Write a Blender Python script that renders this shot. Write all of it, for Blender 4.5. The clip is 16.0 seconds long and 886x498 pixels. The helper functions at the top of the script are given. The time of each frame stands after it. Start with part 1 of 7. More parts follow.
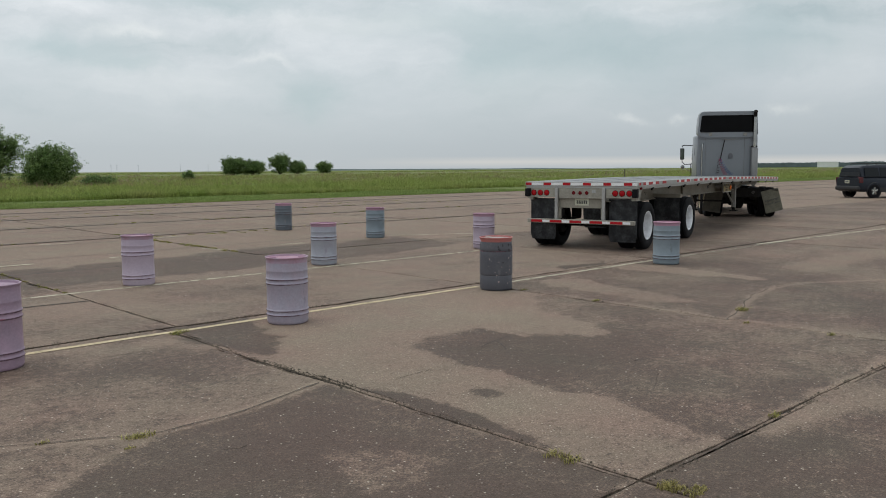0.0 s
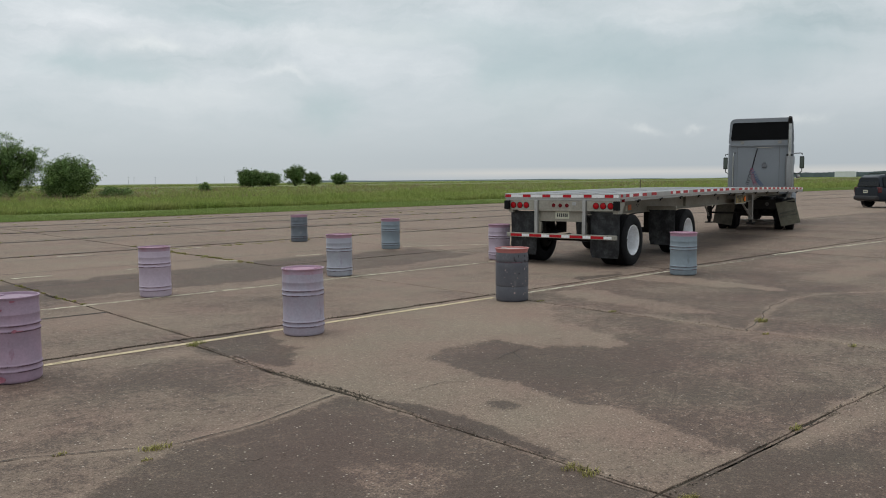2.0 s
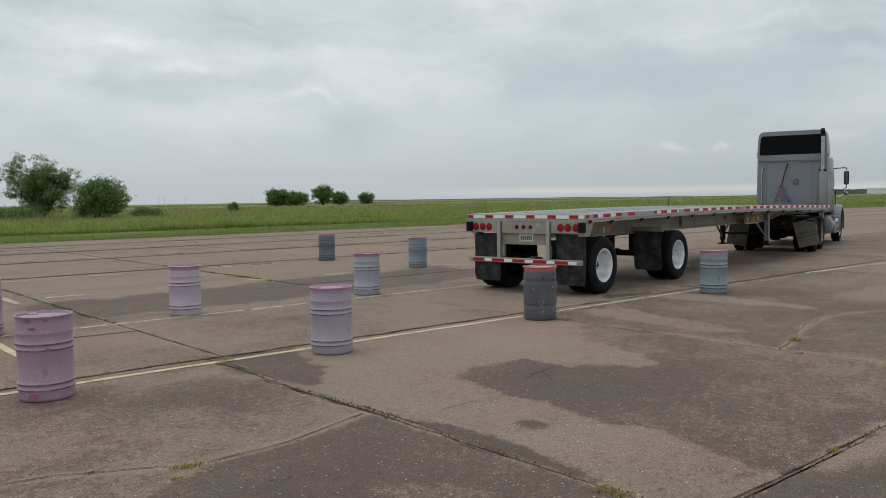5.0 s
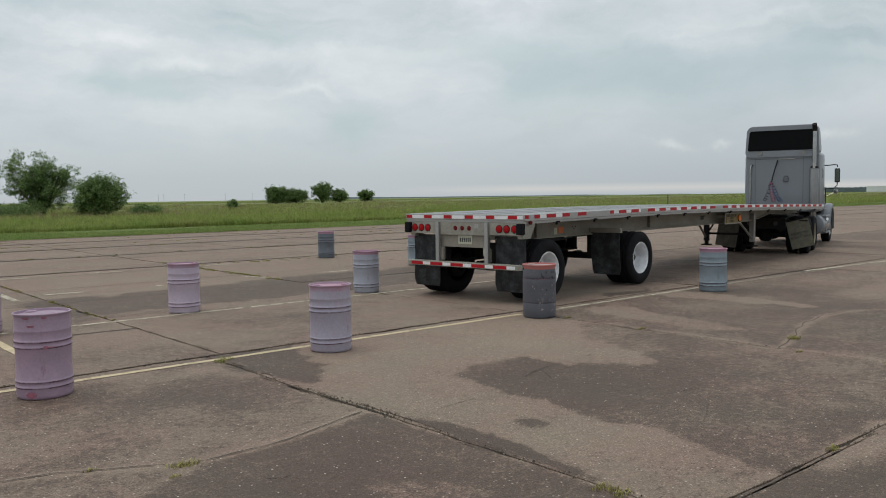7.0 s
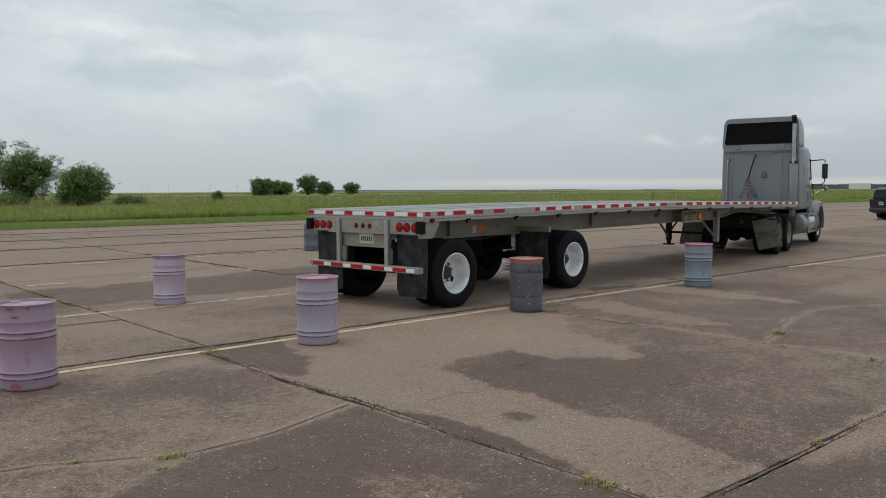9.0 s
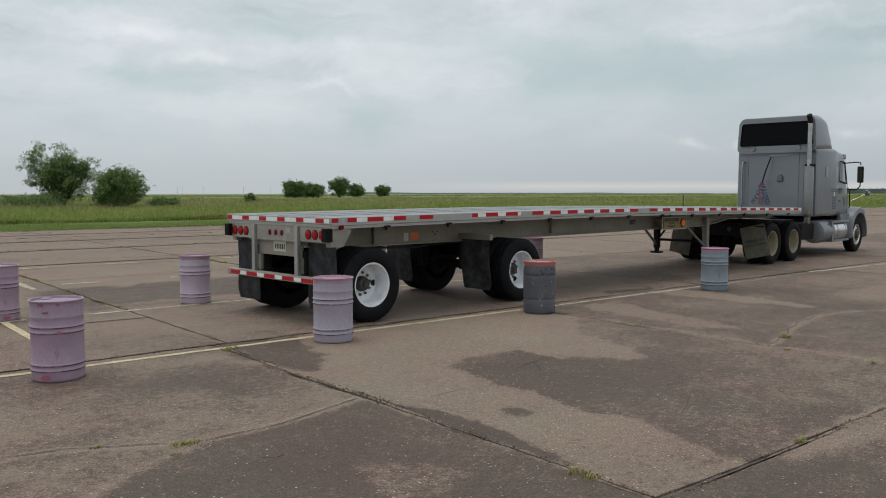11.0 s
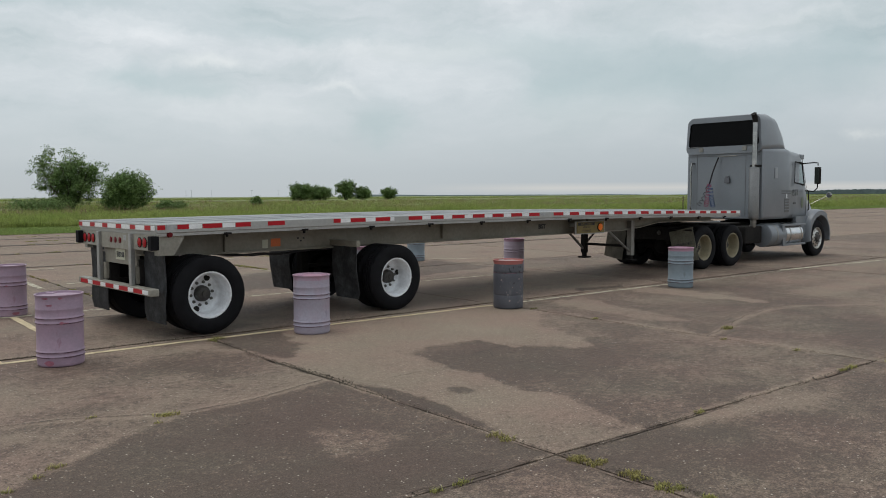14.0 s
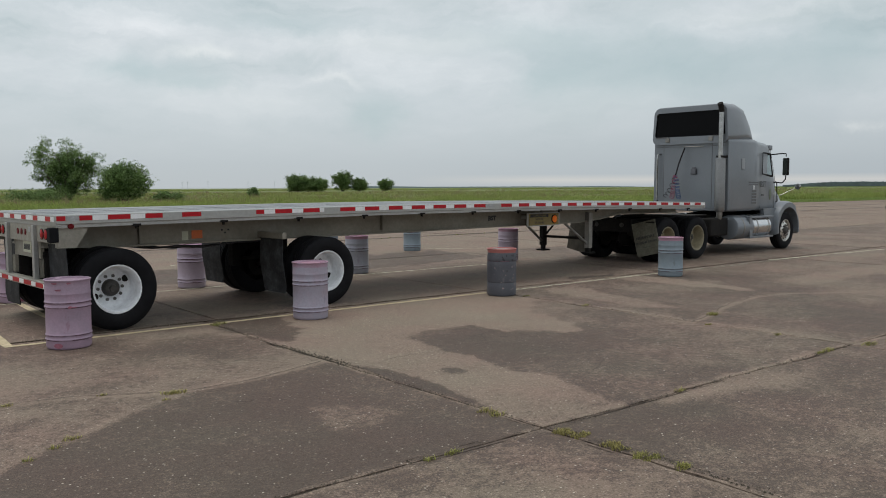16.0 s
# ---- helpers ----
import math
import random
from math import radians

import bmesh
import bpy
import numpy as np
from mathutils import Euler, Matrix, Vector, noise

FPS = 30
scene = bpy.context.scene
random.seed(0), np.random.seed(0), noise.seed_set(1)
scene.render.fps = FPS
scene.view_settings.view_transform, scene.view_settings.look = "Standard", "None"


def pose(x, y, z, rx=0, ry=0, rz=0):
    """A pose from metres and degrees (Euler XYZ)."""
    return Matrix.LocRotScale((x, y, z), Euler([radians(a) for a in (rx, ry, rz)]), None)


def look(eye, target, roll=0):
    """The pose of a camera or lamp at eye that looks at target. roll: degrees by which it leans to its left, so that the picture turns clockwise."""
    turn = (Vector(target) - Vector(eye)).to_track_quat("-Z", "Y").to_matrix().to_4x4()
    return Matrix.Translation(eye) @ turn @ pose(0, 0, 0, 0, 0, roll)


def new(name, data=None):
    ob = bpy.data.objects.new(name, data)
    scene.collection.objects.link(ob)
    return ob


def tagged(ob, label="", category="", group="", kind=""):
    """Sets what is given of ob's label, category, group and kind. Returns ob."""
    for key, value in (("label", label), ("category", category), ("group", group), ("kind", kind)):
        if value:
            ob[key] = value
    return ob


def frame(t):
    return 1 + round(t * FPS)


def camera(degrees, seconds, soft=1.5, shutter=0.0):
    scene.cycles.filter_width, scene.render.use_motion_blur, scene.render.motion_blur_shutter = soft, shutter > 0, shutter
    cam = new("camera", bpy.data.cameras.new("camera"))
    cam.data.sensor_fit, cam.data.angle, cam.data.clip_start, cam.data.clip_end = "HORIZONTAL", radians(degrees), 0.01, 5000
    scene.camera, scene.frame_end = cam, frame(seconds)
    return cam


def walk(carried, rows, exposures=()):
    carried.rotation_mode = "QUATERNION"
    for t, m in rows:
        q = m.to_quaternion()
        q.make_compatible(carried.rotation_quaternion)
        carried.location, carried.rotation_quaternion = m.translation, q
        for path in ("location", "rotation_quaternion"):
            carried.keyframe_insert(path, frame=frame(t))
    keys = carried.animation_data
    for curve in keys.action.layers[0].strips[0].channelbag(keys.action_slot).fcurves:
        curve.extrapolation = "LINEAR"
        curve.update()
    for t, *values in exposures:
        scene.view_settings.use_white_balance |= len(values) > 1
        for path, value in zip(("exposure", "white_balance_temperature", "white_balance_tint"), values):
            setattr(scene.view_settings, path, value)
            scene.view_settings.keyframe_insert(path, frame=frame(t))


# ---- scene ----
cam = camera(56.7, 16.0, soft=1.0)
PATH = [
    (0, (0.076, 0.0666, 1.743), (2.8207, 2.9484, 1.347), -0.3),
    (0.5, (0.081, 0.0691, 1.7421), (2.8184, 2.9595, 1.3581), -0.3),
    (1, (0.075, 0.0772, 1.743), (2.8087, 2.9719, 1.361), -0.4),
    (1.5, (0.0826, 0.089, 1.7383), (2.8053, 2.9966, 1.3683), -0.4),
    (2, (0.0817, 0.0901, 1.7411), (2.7785, 3.0258, 1.3991), -0.5),
    (2.5, (0.0747, 0.0858, 1.743), (2.7399, 3.0521, 1.427), -0.5),
    (3, (0.075, 0.0896, 1.7449), (2.7217, 3.0755, 1.4489), -0.6),
    (3.5, (0.0786, 0.0874, 1.7411), (2.7011, 3.0973, 1.4731), -0.8),
    (4, (0.0763, 0.0943, 1.7383), (2.6839, 3.1194, 1.4963), -0.8),
    (6.5, (0.0884, 0.1134, 1.7402), (2.692, 3.1388, 1.4762), -0.7),
    (7, (0.0904, 0.1152, 1.7411), (2.6959, 3.1384, 1.4791), -0.7),
    (7.5, (0.0955, 0.1186, 1.7411), (2.7141, 3.1308, 1.4711), -0.8),
    (8, (0.0994, 0.1326, 1.7364), (2.7425, 3.1248, 1.4624), -0.9),
    (8.5, (0.0855, 0.1261, 1.7421), (2.7415, 3.1032, 1.4601), -0.6),
    (9, (0.073, 0.1366, 1.7392), (2.7308, 3.1116, 1.4452), -0.2),
    (11.5, (0.0153, -0.4094, 1.7592), (2.5473, 2.6739, 1.4812), 0.0),
    (12, (-0.0727, -0.5783, 1.7497), (2.4745, 2.4937, 1.4657), -0.2),
    (12.5, (-0.1408, -0.7613, 1.7669), (2.4082, 2.3086, 1.4829), -0.2),
    (13, (-0.1163, -0.9946, 1.7764), (2.4309, 2.0774, 1.4964), -0.2),
    (13.5, (-0.0978, -1.171, 1.785), (2.4287, 1.9187, 1.515), -0.1),
    (14, (-0.148, -1.2741, 1.785), (2.3653, 1.8267, 1.515), -0.2),
    (14.5, (-0.2369, -1.3703, 1.7764), (2.2726, 1.7328, 1.5104), -0.2),
    (15, (-0.304, -1.4806, 1.7678), (2.213, 1.6159, 1.4898), -0.2),
    (15.5, (-0.3358, -1.5316, 1.7631), (2.1907, 1.5581, 1.4791), -0.2),
    (16, (-0.3441, -1.5529, 1.7611), (2.1802, 1.535, 1.4511), -0.1),
]
walk(cam, [(t, look(eye, target, roll)) for t, eye, target, roll in PATH])

# ---- light ----
SUN_EL, SUN_AZ = 76.0, 330.0          # height, and compass turn from +y clockwise
world = bpy.data.worlds.new("overcast")
scene.world = world
world.use_nodes = True


def link(nt, a, b):
    nt.links.new(a, b)


def node(nt, kind, **sets):
    n = nt.nodes.new(kind)
    for k, v in sets.items():
        n.inputs[k.replace("_", " ")].default_value = v
    return n


def build_sky():
    nt = world.node_tree
    nt.nodes.clear()
    out = nt.nodes.new("ShaderNodeOutputWorld")
    sky = nt.nodes.new("ShaderNodeTexSky")
    sky.sky_type, sky.sun_disc = "NISHITA", False
    sky.sun_elevation, sky.sun_rotation = radians(SUN_EL), radians(SUN_AZ)
    sky.air_density, sky.dust_density = 1.0, 2.0
    clear = node(nt, "ShaderNodeBackground", Strength=0.10)
    link(nt, sky.outputs[0], clear.inputs[0])
    tc = nt.nodes.new("ShaderNodeTexCoord")
    sep = nt.nodes.new("ShaderNodeSeparateXYZ")
    link(nt, tc.outputs["Generated"], sep.inputs[0])

    def math(op, a, b, clamp=False):
        m = nt.nodes.new("ShaderNodeMath")
        m.operation, m.use_clamp = op, clamp
        for i, v in enumerate((a, b)):
            if isinstance(v, (int, float)):
                m.inputs[i].default_value = v
            else:
                link(nt, v, m.inputs[i])
        return m.outputs[0]

    up = math("MAXIMUM", sep.outputs[2], 0.0)
    den = math("ADD", up, 0.24)
    flat = nt.nodes.new("ShaderNodeCombineXYZ")
    link(nt, math("DIVIDE", sep.outputs[0], den), flat.inputs[0])
    link(nt, math("DIVIDE", sep.outputs[1], den), flat.inputs[1])
    flat.inputs[2].default_value = 3.7

    def cloud(scale, detail, rough, distortion=0.0):
        n = nt.nodes.new("ShaderNodeTexNoise")
        n.inputs["Scale"].default_value, n.inputs["Detail"].default_value = scale, detail
        n.inputs["Roughness"].default_value, n.inputs["Distortion"].default_value = rough, distortion
        link(nt, flat.outputs[0], n.inputs["Vector"])
        return n.outputs[0]

    big = cloud(0.62, 7, 0.58, 0.15)
    fine = cloud(2.3, 7, 0.6, 0.15)
        # thinner blue-grey stretches and bright breaks in the sheet: bearing, height, reach each way, strength
    bearing = math("ARCTAN2", sep.outputs[0], sep.outputs[1])
    height = math("ARCSINE", sep.outputs[2], 0.0)
    soft = nt.nodes.new("ShaderNodeTexNoise")
    soft.inputs["Scale"].default_value, soft.inputs["Detail"].default_value, soft.inputs["Roughness"].default_value = 9.0, 6.0, 0.62
    link(nt, tc.outputs["Generated"], soft.inputs["Vector"])
    warp = nt.nodes.new("ShaderNodeSeparateColor")
    link(nt, soft.outputs["Color"], warp.inputs[0])
    bearing = math("ADD", bearing, math("MULTIPLY", math("SUBTRACT", warp.outputs[0], 0.5), 0.16))
    height = math("ADD", height, math("MULTIPLY", math("SUBTRACT", warp.outputs[1], 0.5), 0.07))

    def patches(rows):
        total = 0.0
        for az, el_, wide, tall, much in rows:
            u = math("DIVIDE", math("SUBTRACT", bearing, az), wide)
            v = math("DIVIDE", math("SUBTRACT", height, el_), tall)
            q = math("ADD", math("MULTIPLY", u, u), math("MULTIPLY", v, v))
            total = math("ADD", total, math("MULTIPLY", math("POWER", 0.3679, q), much))
        return math("MINIMUM", total, 1.0)

    thin = patches(((0.947, 0.131, 0.13, 0.040, 0.9), (1.139, 0.139, 0.07, 0.032, 0.7), (0.628, 0.092, 0.035, 0.028, 0.6), (0.793, 0.176, 0.11, 0.024, 0.7),
                    (0.335, 0.131, 0.06, 0.013, 0.8), (0.392, 0.115, 0.045, 0.009, 0.6), (0.82, 0.124, 0.04, 0.026, 0.6), (0.50, 0.19, 0.12, 0.012, 0.5),
                    (0.25, 0.22, 0.2, 0.02, 0.5), (1.3, 0.24, 0.2, 0.03, 0.6), (0.7, 0.30, 0.3, 0.03, 0.6), (1.35, 0.12, 0.06, 0.02, 0.4)))
    bright = patches(((0.408, 0.151, 0.028, 0.007, 0.9), (0.974, 0.056, 0.022, 0.005, 0.9), (1.17, 0.064, 0.018, 0.006, 1.0), (0.56, 0.13, 0.035, 0.005, 0.6),
                      (1.044, 0.058, 0.018, 0.004, 0.8), (0.874, 0.094, 0.11, 0.034, 0.32), (0.666, 0.173, 0.14, 0.013, 0.45), (1.202, 0.111, 0.05, 0.035, 0.35),
                      (0.45, 0.10, 0.12, 0.02, 0.30), (1.05, 0.185, 0.12, 0.012, 0.4)))
    # drawn-out wisps across the whole sheet
    drawn = nt.nodes.new("ShaderNodeCombineXYZ")
    link(nt, math("MULTIPLY", bearing, 4.6), drawn.inputs[0])
    link(nt, math("MULTIPLY", height, 17.0), drawn.inputs[1])
    wisp = node(nt, "ShaderNodeTexNoise", Scale=1.0, Detail=8.0, Roughness=0.6, Distortion=0.35)
    link(nt, drawn.outputs[0], wisp.inputs["Vector"])
    both = math("ADD", math("ADD", math("MULTIPLY", big, 0.30), math("MULTIPLY", fine, 0.25)), math("MULTIPLY", wisp.outputs[0], 0.45))
    ramp = nt.nodes.new("ShaderNodeValToRGB")
    el = ramp.color_ramp.elements
    el[0].position, el[0].color = 0.37, (0.47, 0.555, 0.575, 1)
    el[1].position, el[1].color = 0.62, (0.85, 0.88, 0.90, 1)
    for pos, col in ((0.45, (0.605, 0.67, 0.69, 1)), (0.51, (0.68, 0.73, 0.755, 1))):
        e = el.new(pos)
        e.color = col
    link(nt, both, ramp.inputs[0])
    # towards the horizon the cloud sheet evens out, with a pale warm seam just above the ground
    low = nt.nodes.new("ShaderNodeValToRGB")
    el = low.color_ramp.elements
    el[0].position, el[0].color = 0.0, (0.53, 0.575, 0.605, 1)
    el[1].position, el[1].color = 0.30, (0.66, 0.715, 0.74, 1)
    for pos, col in ((0.010, (0.53, 0.58, 0.61, 1)), (0.026, (0.53, 0.585, 0.62, 1)), (0.10, (0.58, 0.64, 0.68, 1))):
        e = el.new(pos)
        e.color = col
    link(nt, up, low.inputs[0])
    mix = nt.nodes.new("ShaderNodeMix")
    mix.data_type = "RGBA"
    fac = math("MULTIPLY", math("SUBTRACT", up, 0.025), 7.0, True)
    link(nt, fac, mix.inputs[0])
    link(nt, low.outputs[0], mix.inputs[6])
    link(nt, ramp.outputs[0], mix.inputs[7])
    heavy = nt.nodes.new("ShaderNodeMix")                  # a heavier, greyer sheet of cloud on one side, low down
    heavy.data_type = "RGBA"
    low_down = math("SUBTRACT", 1.0, math("MULTIPLY", up, 4.5), True)
    link(nt, math("MULTIPLY", math("MULTIPLY", math("MULTIPLY", math("SUBTRACT", sep.outputs[0], 0.58), 3.0, True), low_down), 0.5), heavy.inputs[0])
    tinted = mix.outputs[2]
    for amount, share, colour in ((thin, 0.78, (0.455, 0.575, 0.595, 1)), (bright, 0.6, (0.90, 0.925, 0.915, 1))):
        blend = nt.nodes.new("ShaderNodeMix")
        blend.data_type = "RGBA"
        link(nt, math("MULTIPLY", amount, share), blend.inputs[0])
        link(nt, tinted, blend.inputs[6])
        blend.inputs[7].default_value = colour
        tinted = blend.outputs[2]
    link(nt, tinted, heavy.inputs[6])
    heavy.inputs[7].default_value = (0.40, 0.455, 0.50, 1)
    # the pale seam of clearer sky shows in one part of the horizon only
    side = math("MULTIPLY", math("SUBTRACT", sep.outputs[0], 0.60), 8.0, True)
    band = math("SUBTRACT", 1.0, math("MULTIPLY", math("ABSOLUTE", math("SUBTRACT", sep.outputs[2], 0.006), 0.0), 140.0), True)
    seam = nt.nodes.new("ShaderNodeMix")
    seam.data_type = "RGBA"
    link(nt, math("MULTIPLY", math("MULTIPLY", side, band), 0.5), seam.inputs[0])
    link(nt, heavy.outputs[2], seam.inputs[6])
    seam.inputs[7].default_value = (0.80, 0.76, 0.70, 1)
    cover = node(nt, "ShaderNodeBackground", Strength=1.0)
    link(nt, seam.outputs[2], cover.inputs[0])
    both_sky = nt.nodes.new("ShaderNodeMixShader")
    both_sky.inputs[0].default_value = 0.9
    link(nt, clear.outputs[0], both_sky.inputs[1])
    link(nt, cover.outputs[0], both_sky.inputs[2])
    link(nt, both_sky.outputs[0], out.inputs[0])


build_sky()
sun = new("sun", bpy.data.lights.new("sun", "SUN"))
sun.data.energy, sun.data.angle, sun.data.color = 1.15, radians(42), (1.0, 0.96, 0.9)
_a = radians(SUN_AZ)
_d = Vector((math.sin(_a) * math.cos(radians(SUN_EL)), math.cos(_a) * math.cos(radians(SUN_EL)), math.sin(radians(SUN_EL))))
sun.matrix_world = look(_d * 100, (0, 0, 0))
scene.view_settings.exposure = 0.0


# ---- materials ----
def material(name, base, rough=0.6, metal=0.0, vary=0.15, scale=6.0, fine=60.0, bump=0.1, other=None, spots=0.5, island=0.0, random=0.0, coat=0.0, spec=0.5, depth=0.01):
    """A painted, metal or mineral surface: base colour, larger stains towards other, fine grain and relief."""
    m = bpy.data.materials.new(name)
    m.use_nodes = True
    nt = m.node_tree
    p = nt.nodes["Principled BSDF"]
    p.inputs["Roughness"].default_value, p.inputs["Metallic"].default_value = rough, metal
    p.inputs["Coat Weight"].default_value = coat
    p.inputs["Specular IOR Level"].default_value = spec
    tc = nt.nodes.new("ShaderNodeTexCoord")
    n1 = node(nt, "ShaderNodeTexNoise", Scale=scale, Detail=5.0, Roughness=0.6)
    n2 = node(nt, "ShaderNodeTexNoise", Scale=fine, Detail=3.0, Roughness=0.6)
    for n in (n1, n2):
        link(nt, tc.outputs["Object"], n.inputs["Vector"])
    r1 = nt.nodes.new("ShaderNodeMapRange")
    r1.inputs[1].default_value, r1.inputs[2].default_value = spots - 0.12, spots + 0.18
    link(nt, n1.outputs[0], r1.inputs[0])
    c1 = nt.nodes.new("ShaderNodeMix")
    c1.data_type = "RGBA"
    other = other or tuple(c * (1 - vary) for c in base)
    c1.inputs[6].default_value, c1.inputs[7].default_value = (*base, 1), (*other, 1)
    link(nt, r1.outputs[0], c1.inputs[0])
    r2 = nt.nodes.new("ShaderNodeMapRange")
    r2.inputs[1].default_value, r2.inputs[2].default_value = 0.3, 0.7
    r2.inputs[3].default_value, r2.inputs[4].default_value = 1 - vary * 0.6, 1 + vary * 0.6
    link(nt, n2.outputs[0], r2.inputs[0])
    value = r2.outputs[0]
    if island or random:
        g = nt.nodes.new("ShaderNodeNewGeometry" if island else "ShaderNodeObjectInfo")
        r3 = nt.nodes.new("ShaderNodeMapRange")
        amount = island or random
        r3.inputs[3].default_value, r3.inputs[4].default_value = 1 - amount, 1 + amount
        link(nt, g.outputs["Random Per Island" if island else "Random"], r3.inputs[0])
        mu = nt.nodes.new("ShaderNodeMath")
        mu.operation = "MULTIPLY"
        link(nt, value, mu.inputs[0])
        link(nt, r3.outputs[0], mu.inputs[1])
        value = mu.outputs[0]
    sc = nt.nodes.new("ShaderNodeVectorMath")
    sc.operation = "SCALE"
    link(nt, c1.outputs[2], sc.inputs[0])
    link(nt, value, sc.inputs["Scale"])
    link(nt, sc.outputs[0], p.inputs["Base Color"])
    if bump:
        b = node(nt, "ShaderNodeBump", Strength=bump, Distance=depth)
        link(nt, n2.outputs[0], b.inputs["Height"])
        link(nt, b.outputs[0], p.inputs["Normal"])
    rr = nt.nodes.new("ShaderNodeMapRange")
    rr.inputs[3].default_value, rr.inputs[4].default_value = max(0.02, rough - 0.12), min(1, rough + 0.1)
    link(nt, n1.outputs[0], rr.inputs[0])
    link(nt, rr.outputs[0], p.inputs["Roughness"])
    return m


def concrete(name):
    """Old apron concrete: the attribute tone carries each slab's stains, 0 dark to 1 pale."""
    m = bpy.data.materials.new(name)
    m.use_nodes = True
    nt = m.node_tree
    p = nt.nodes["Principled BSDF"]
    tc = nt.nodes.new("ShaderNodeTexCoord")
    at = nt.nodes.new("ShaderNodeAttribute")
    at.attribute_name = "tone"
    sizes = ((0.4, 6.0, 0.6), (2.6, 8.0, 0.7), (14.0, 6.0, 0.7), (55.0, 4.0, 0.65))
    ns = [node(nt, "ShaderNodeTexNoise", Scale=a, Detail=b, Roughness=c) for a, b, c in sizes]
    for n in ns:
        link(nt, tc.outputs["Object"], n.inputs["Vector"])
    add = at.outputs["Fac"]
    for n, w in zip(ns, (0.46, 0.52, 0.26, 0.26)):
        grain = n.outputs[0]
        if n in ns[2:]:                                    # hard-edged pits and pale grit
            hard = nt.nodes.new("ShaderNodeMapRange")
            hard.inputs[1].default_value, hard.inputs[2].default_value = 0.36, 0.64
            link(nt, grain, hard.inputs[0])
            grain = hard.outputs[0]
        s1 = nt.nodes.new("ShaderNodeMath")
        s1.operation = "MULTIPLY_ADD"
        s1.inputs[1].default_value = w
        link(nt, grain, s1.inputs[0])
        link(nt, add, s1.inputs[2])
        s2 = nt.nodes.new("ShaderNodeMath")
        s2.operation = "SUBTRACT"
        s2.inputs[1].default_value = w / 2
        link(nt, s1.outputs[0], s2.inputs[0])
        add = s2.outputs[0]
    steep = nt.nodes.new("ShaderNodeMapRange")             # ragged stain edges
    steep.interpolation_type = "SMOOTHSTEP"
    steep.inputs[1].default_value, steep.inputs[2].default_value = 0.34, 0.54
    steep.inputs[3].default_value, steep.inputs[4].default_value = 0.19, 0.68
    link(nt, add, steep.inputs[0])
    half = nt.nodes.new("ShaderNodeMix")
    half.inputs[0].default_value = 0.68
    link(nt, add, half.inputs[2])
    link(nt, steep.outputs[0], half.inputs[3])
    add = half.outputs[0]
    ramp = nt.nodes.new("ShaderNodeValToRGB")
    el = ramp.color_ramp.elements
    el[0].position, el[0].color = 0.0, (0.074, 0.055, 0.044, 1)
    el[1].position, el[1].color = 1.0, (0.47, 0.372, 0.287, 1)
    e = el.new(0.5)
    e.color = (0.238, 0.178, 0.141, 1)
    link(nt, add, ramp.inputs[0])
    # pale and dark aggregate showing through the worn surface
    vo = node(nt, "ShaderNodeTexVoronoi", Scale=110.0)
    link(nt, tc.outputs["Object"], vo.inputs["Vector"])
    rs = nt.nodes.new("ShaderNodeSeparateColor")
    link(nt, vo.outputs["Color"], rs.inputs[0])
    mr = nt.nodes.new("ShaderNodeMapRange")
    peb = nt.nodes.new("ShaderNodeValToRGB")
    pe = peb.color_ramp.elements
    pe[0].position, pe[0].color = 0.0, (0.2, 0.2, 0.2, 1)
    pe[1].position, pe[1].color = 1.0, (1, 1, 1, 1)
    for pos, c in ((0.16, 0.36), (0.3, 0.47), (0.7, 0.53), (0.86, 0.60), (0.93, 0.9)):
        pe.new(pos).color = (c, c, c, 1)
    link(nt, rs.outputs[0], peb.inputs[0])
    mr.inputs[1].default_value, mr.inputs[2].default_value = 0.0, 1.0
    mr.inputs[3].default_value, mr.inputs[4].default_value = 0.385, 1.20
    link(nt, peb.outputs[0], mr.inputs[0])
    sc = nt.nodes.new("ShaderNodeVectorMath")
    sc.operation = "SCALE"
    link(nt, ramp.outputs[0], sc.inputs[0])
    link(nt, mr.outputs[0], sc.inputs["Scale"])
    hue = node(nt, "ShaderNodeTexNoise", Scale=0.8, Detail=5.0, Roughness=0.6)
    link(nt, tc.outputs["Object"], hue.inputs["Vector"])
    drift = nt.nodes.new("ShaderNodeValToRGB")
    de = drift.color_ramp.elements
    de[0].position, de[0].color = 0.35, (0.98, 0.918, 0.935, 1)
    de[1].position, de[1].color = 0.65, (0.90, 0.945, 0.93, 1)
    link(nt, hue.outputs[0], drift.inputs[0])
    tinted = nt.nodes.new("ShaderNodeVectorMath")
    tinted.operation = "MULTIPLY"
    link(nt, sc.outputs[0], tinted.inputs[0])
    link(nt, drift.outputs[0], tinted.inputs[1])
    # sparse pale chips and dark pits, in drifts
    chips = node(nt, "ShaderNodeTexVoronoi", Scale=34.0)
    link(nt, tc.outputs["Object"], chips.inputs["Vector"])
    kind = nt.nodes.new("ShaderNodeSeparateColor")
    link(nt, chips.outputs["Color"], kind.inputs[0])
    near = nt.nodes.new("ShaderNodeMapRange")
    near.inputs[1].default_value, near.inputs[2].default_value = 0.13, 0.28
    near.inputs[3].default_value, near.inputs[4].default_value = 1.0, 0.0
    link(nt, chips.outputs["Distance"], near.inputs[0])
    colour = tinted.outputs[0]
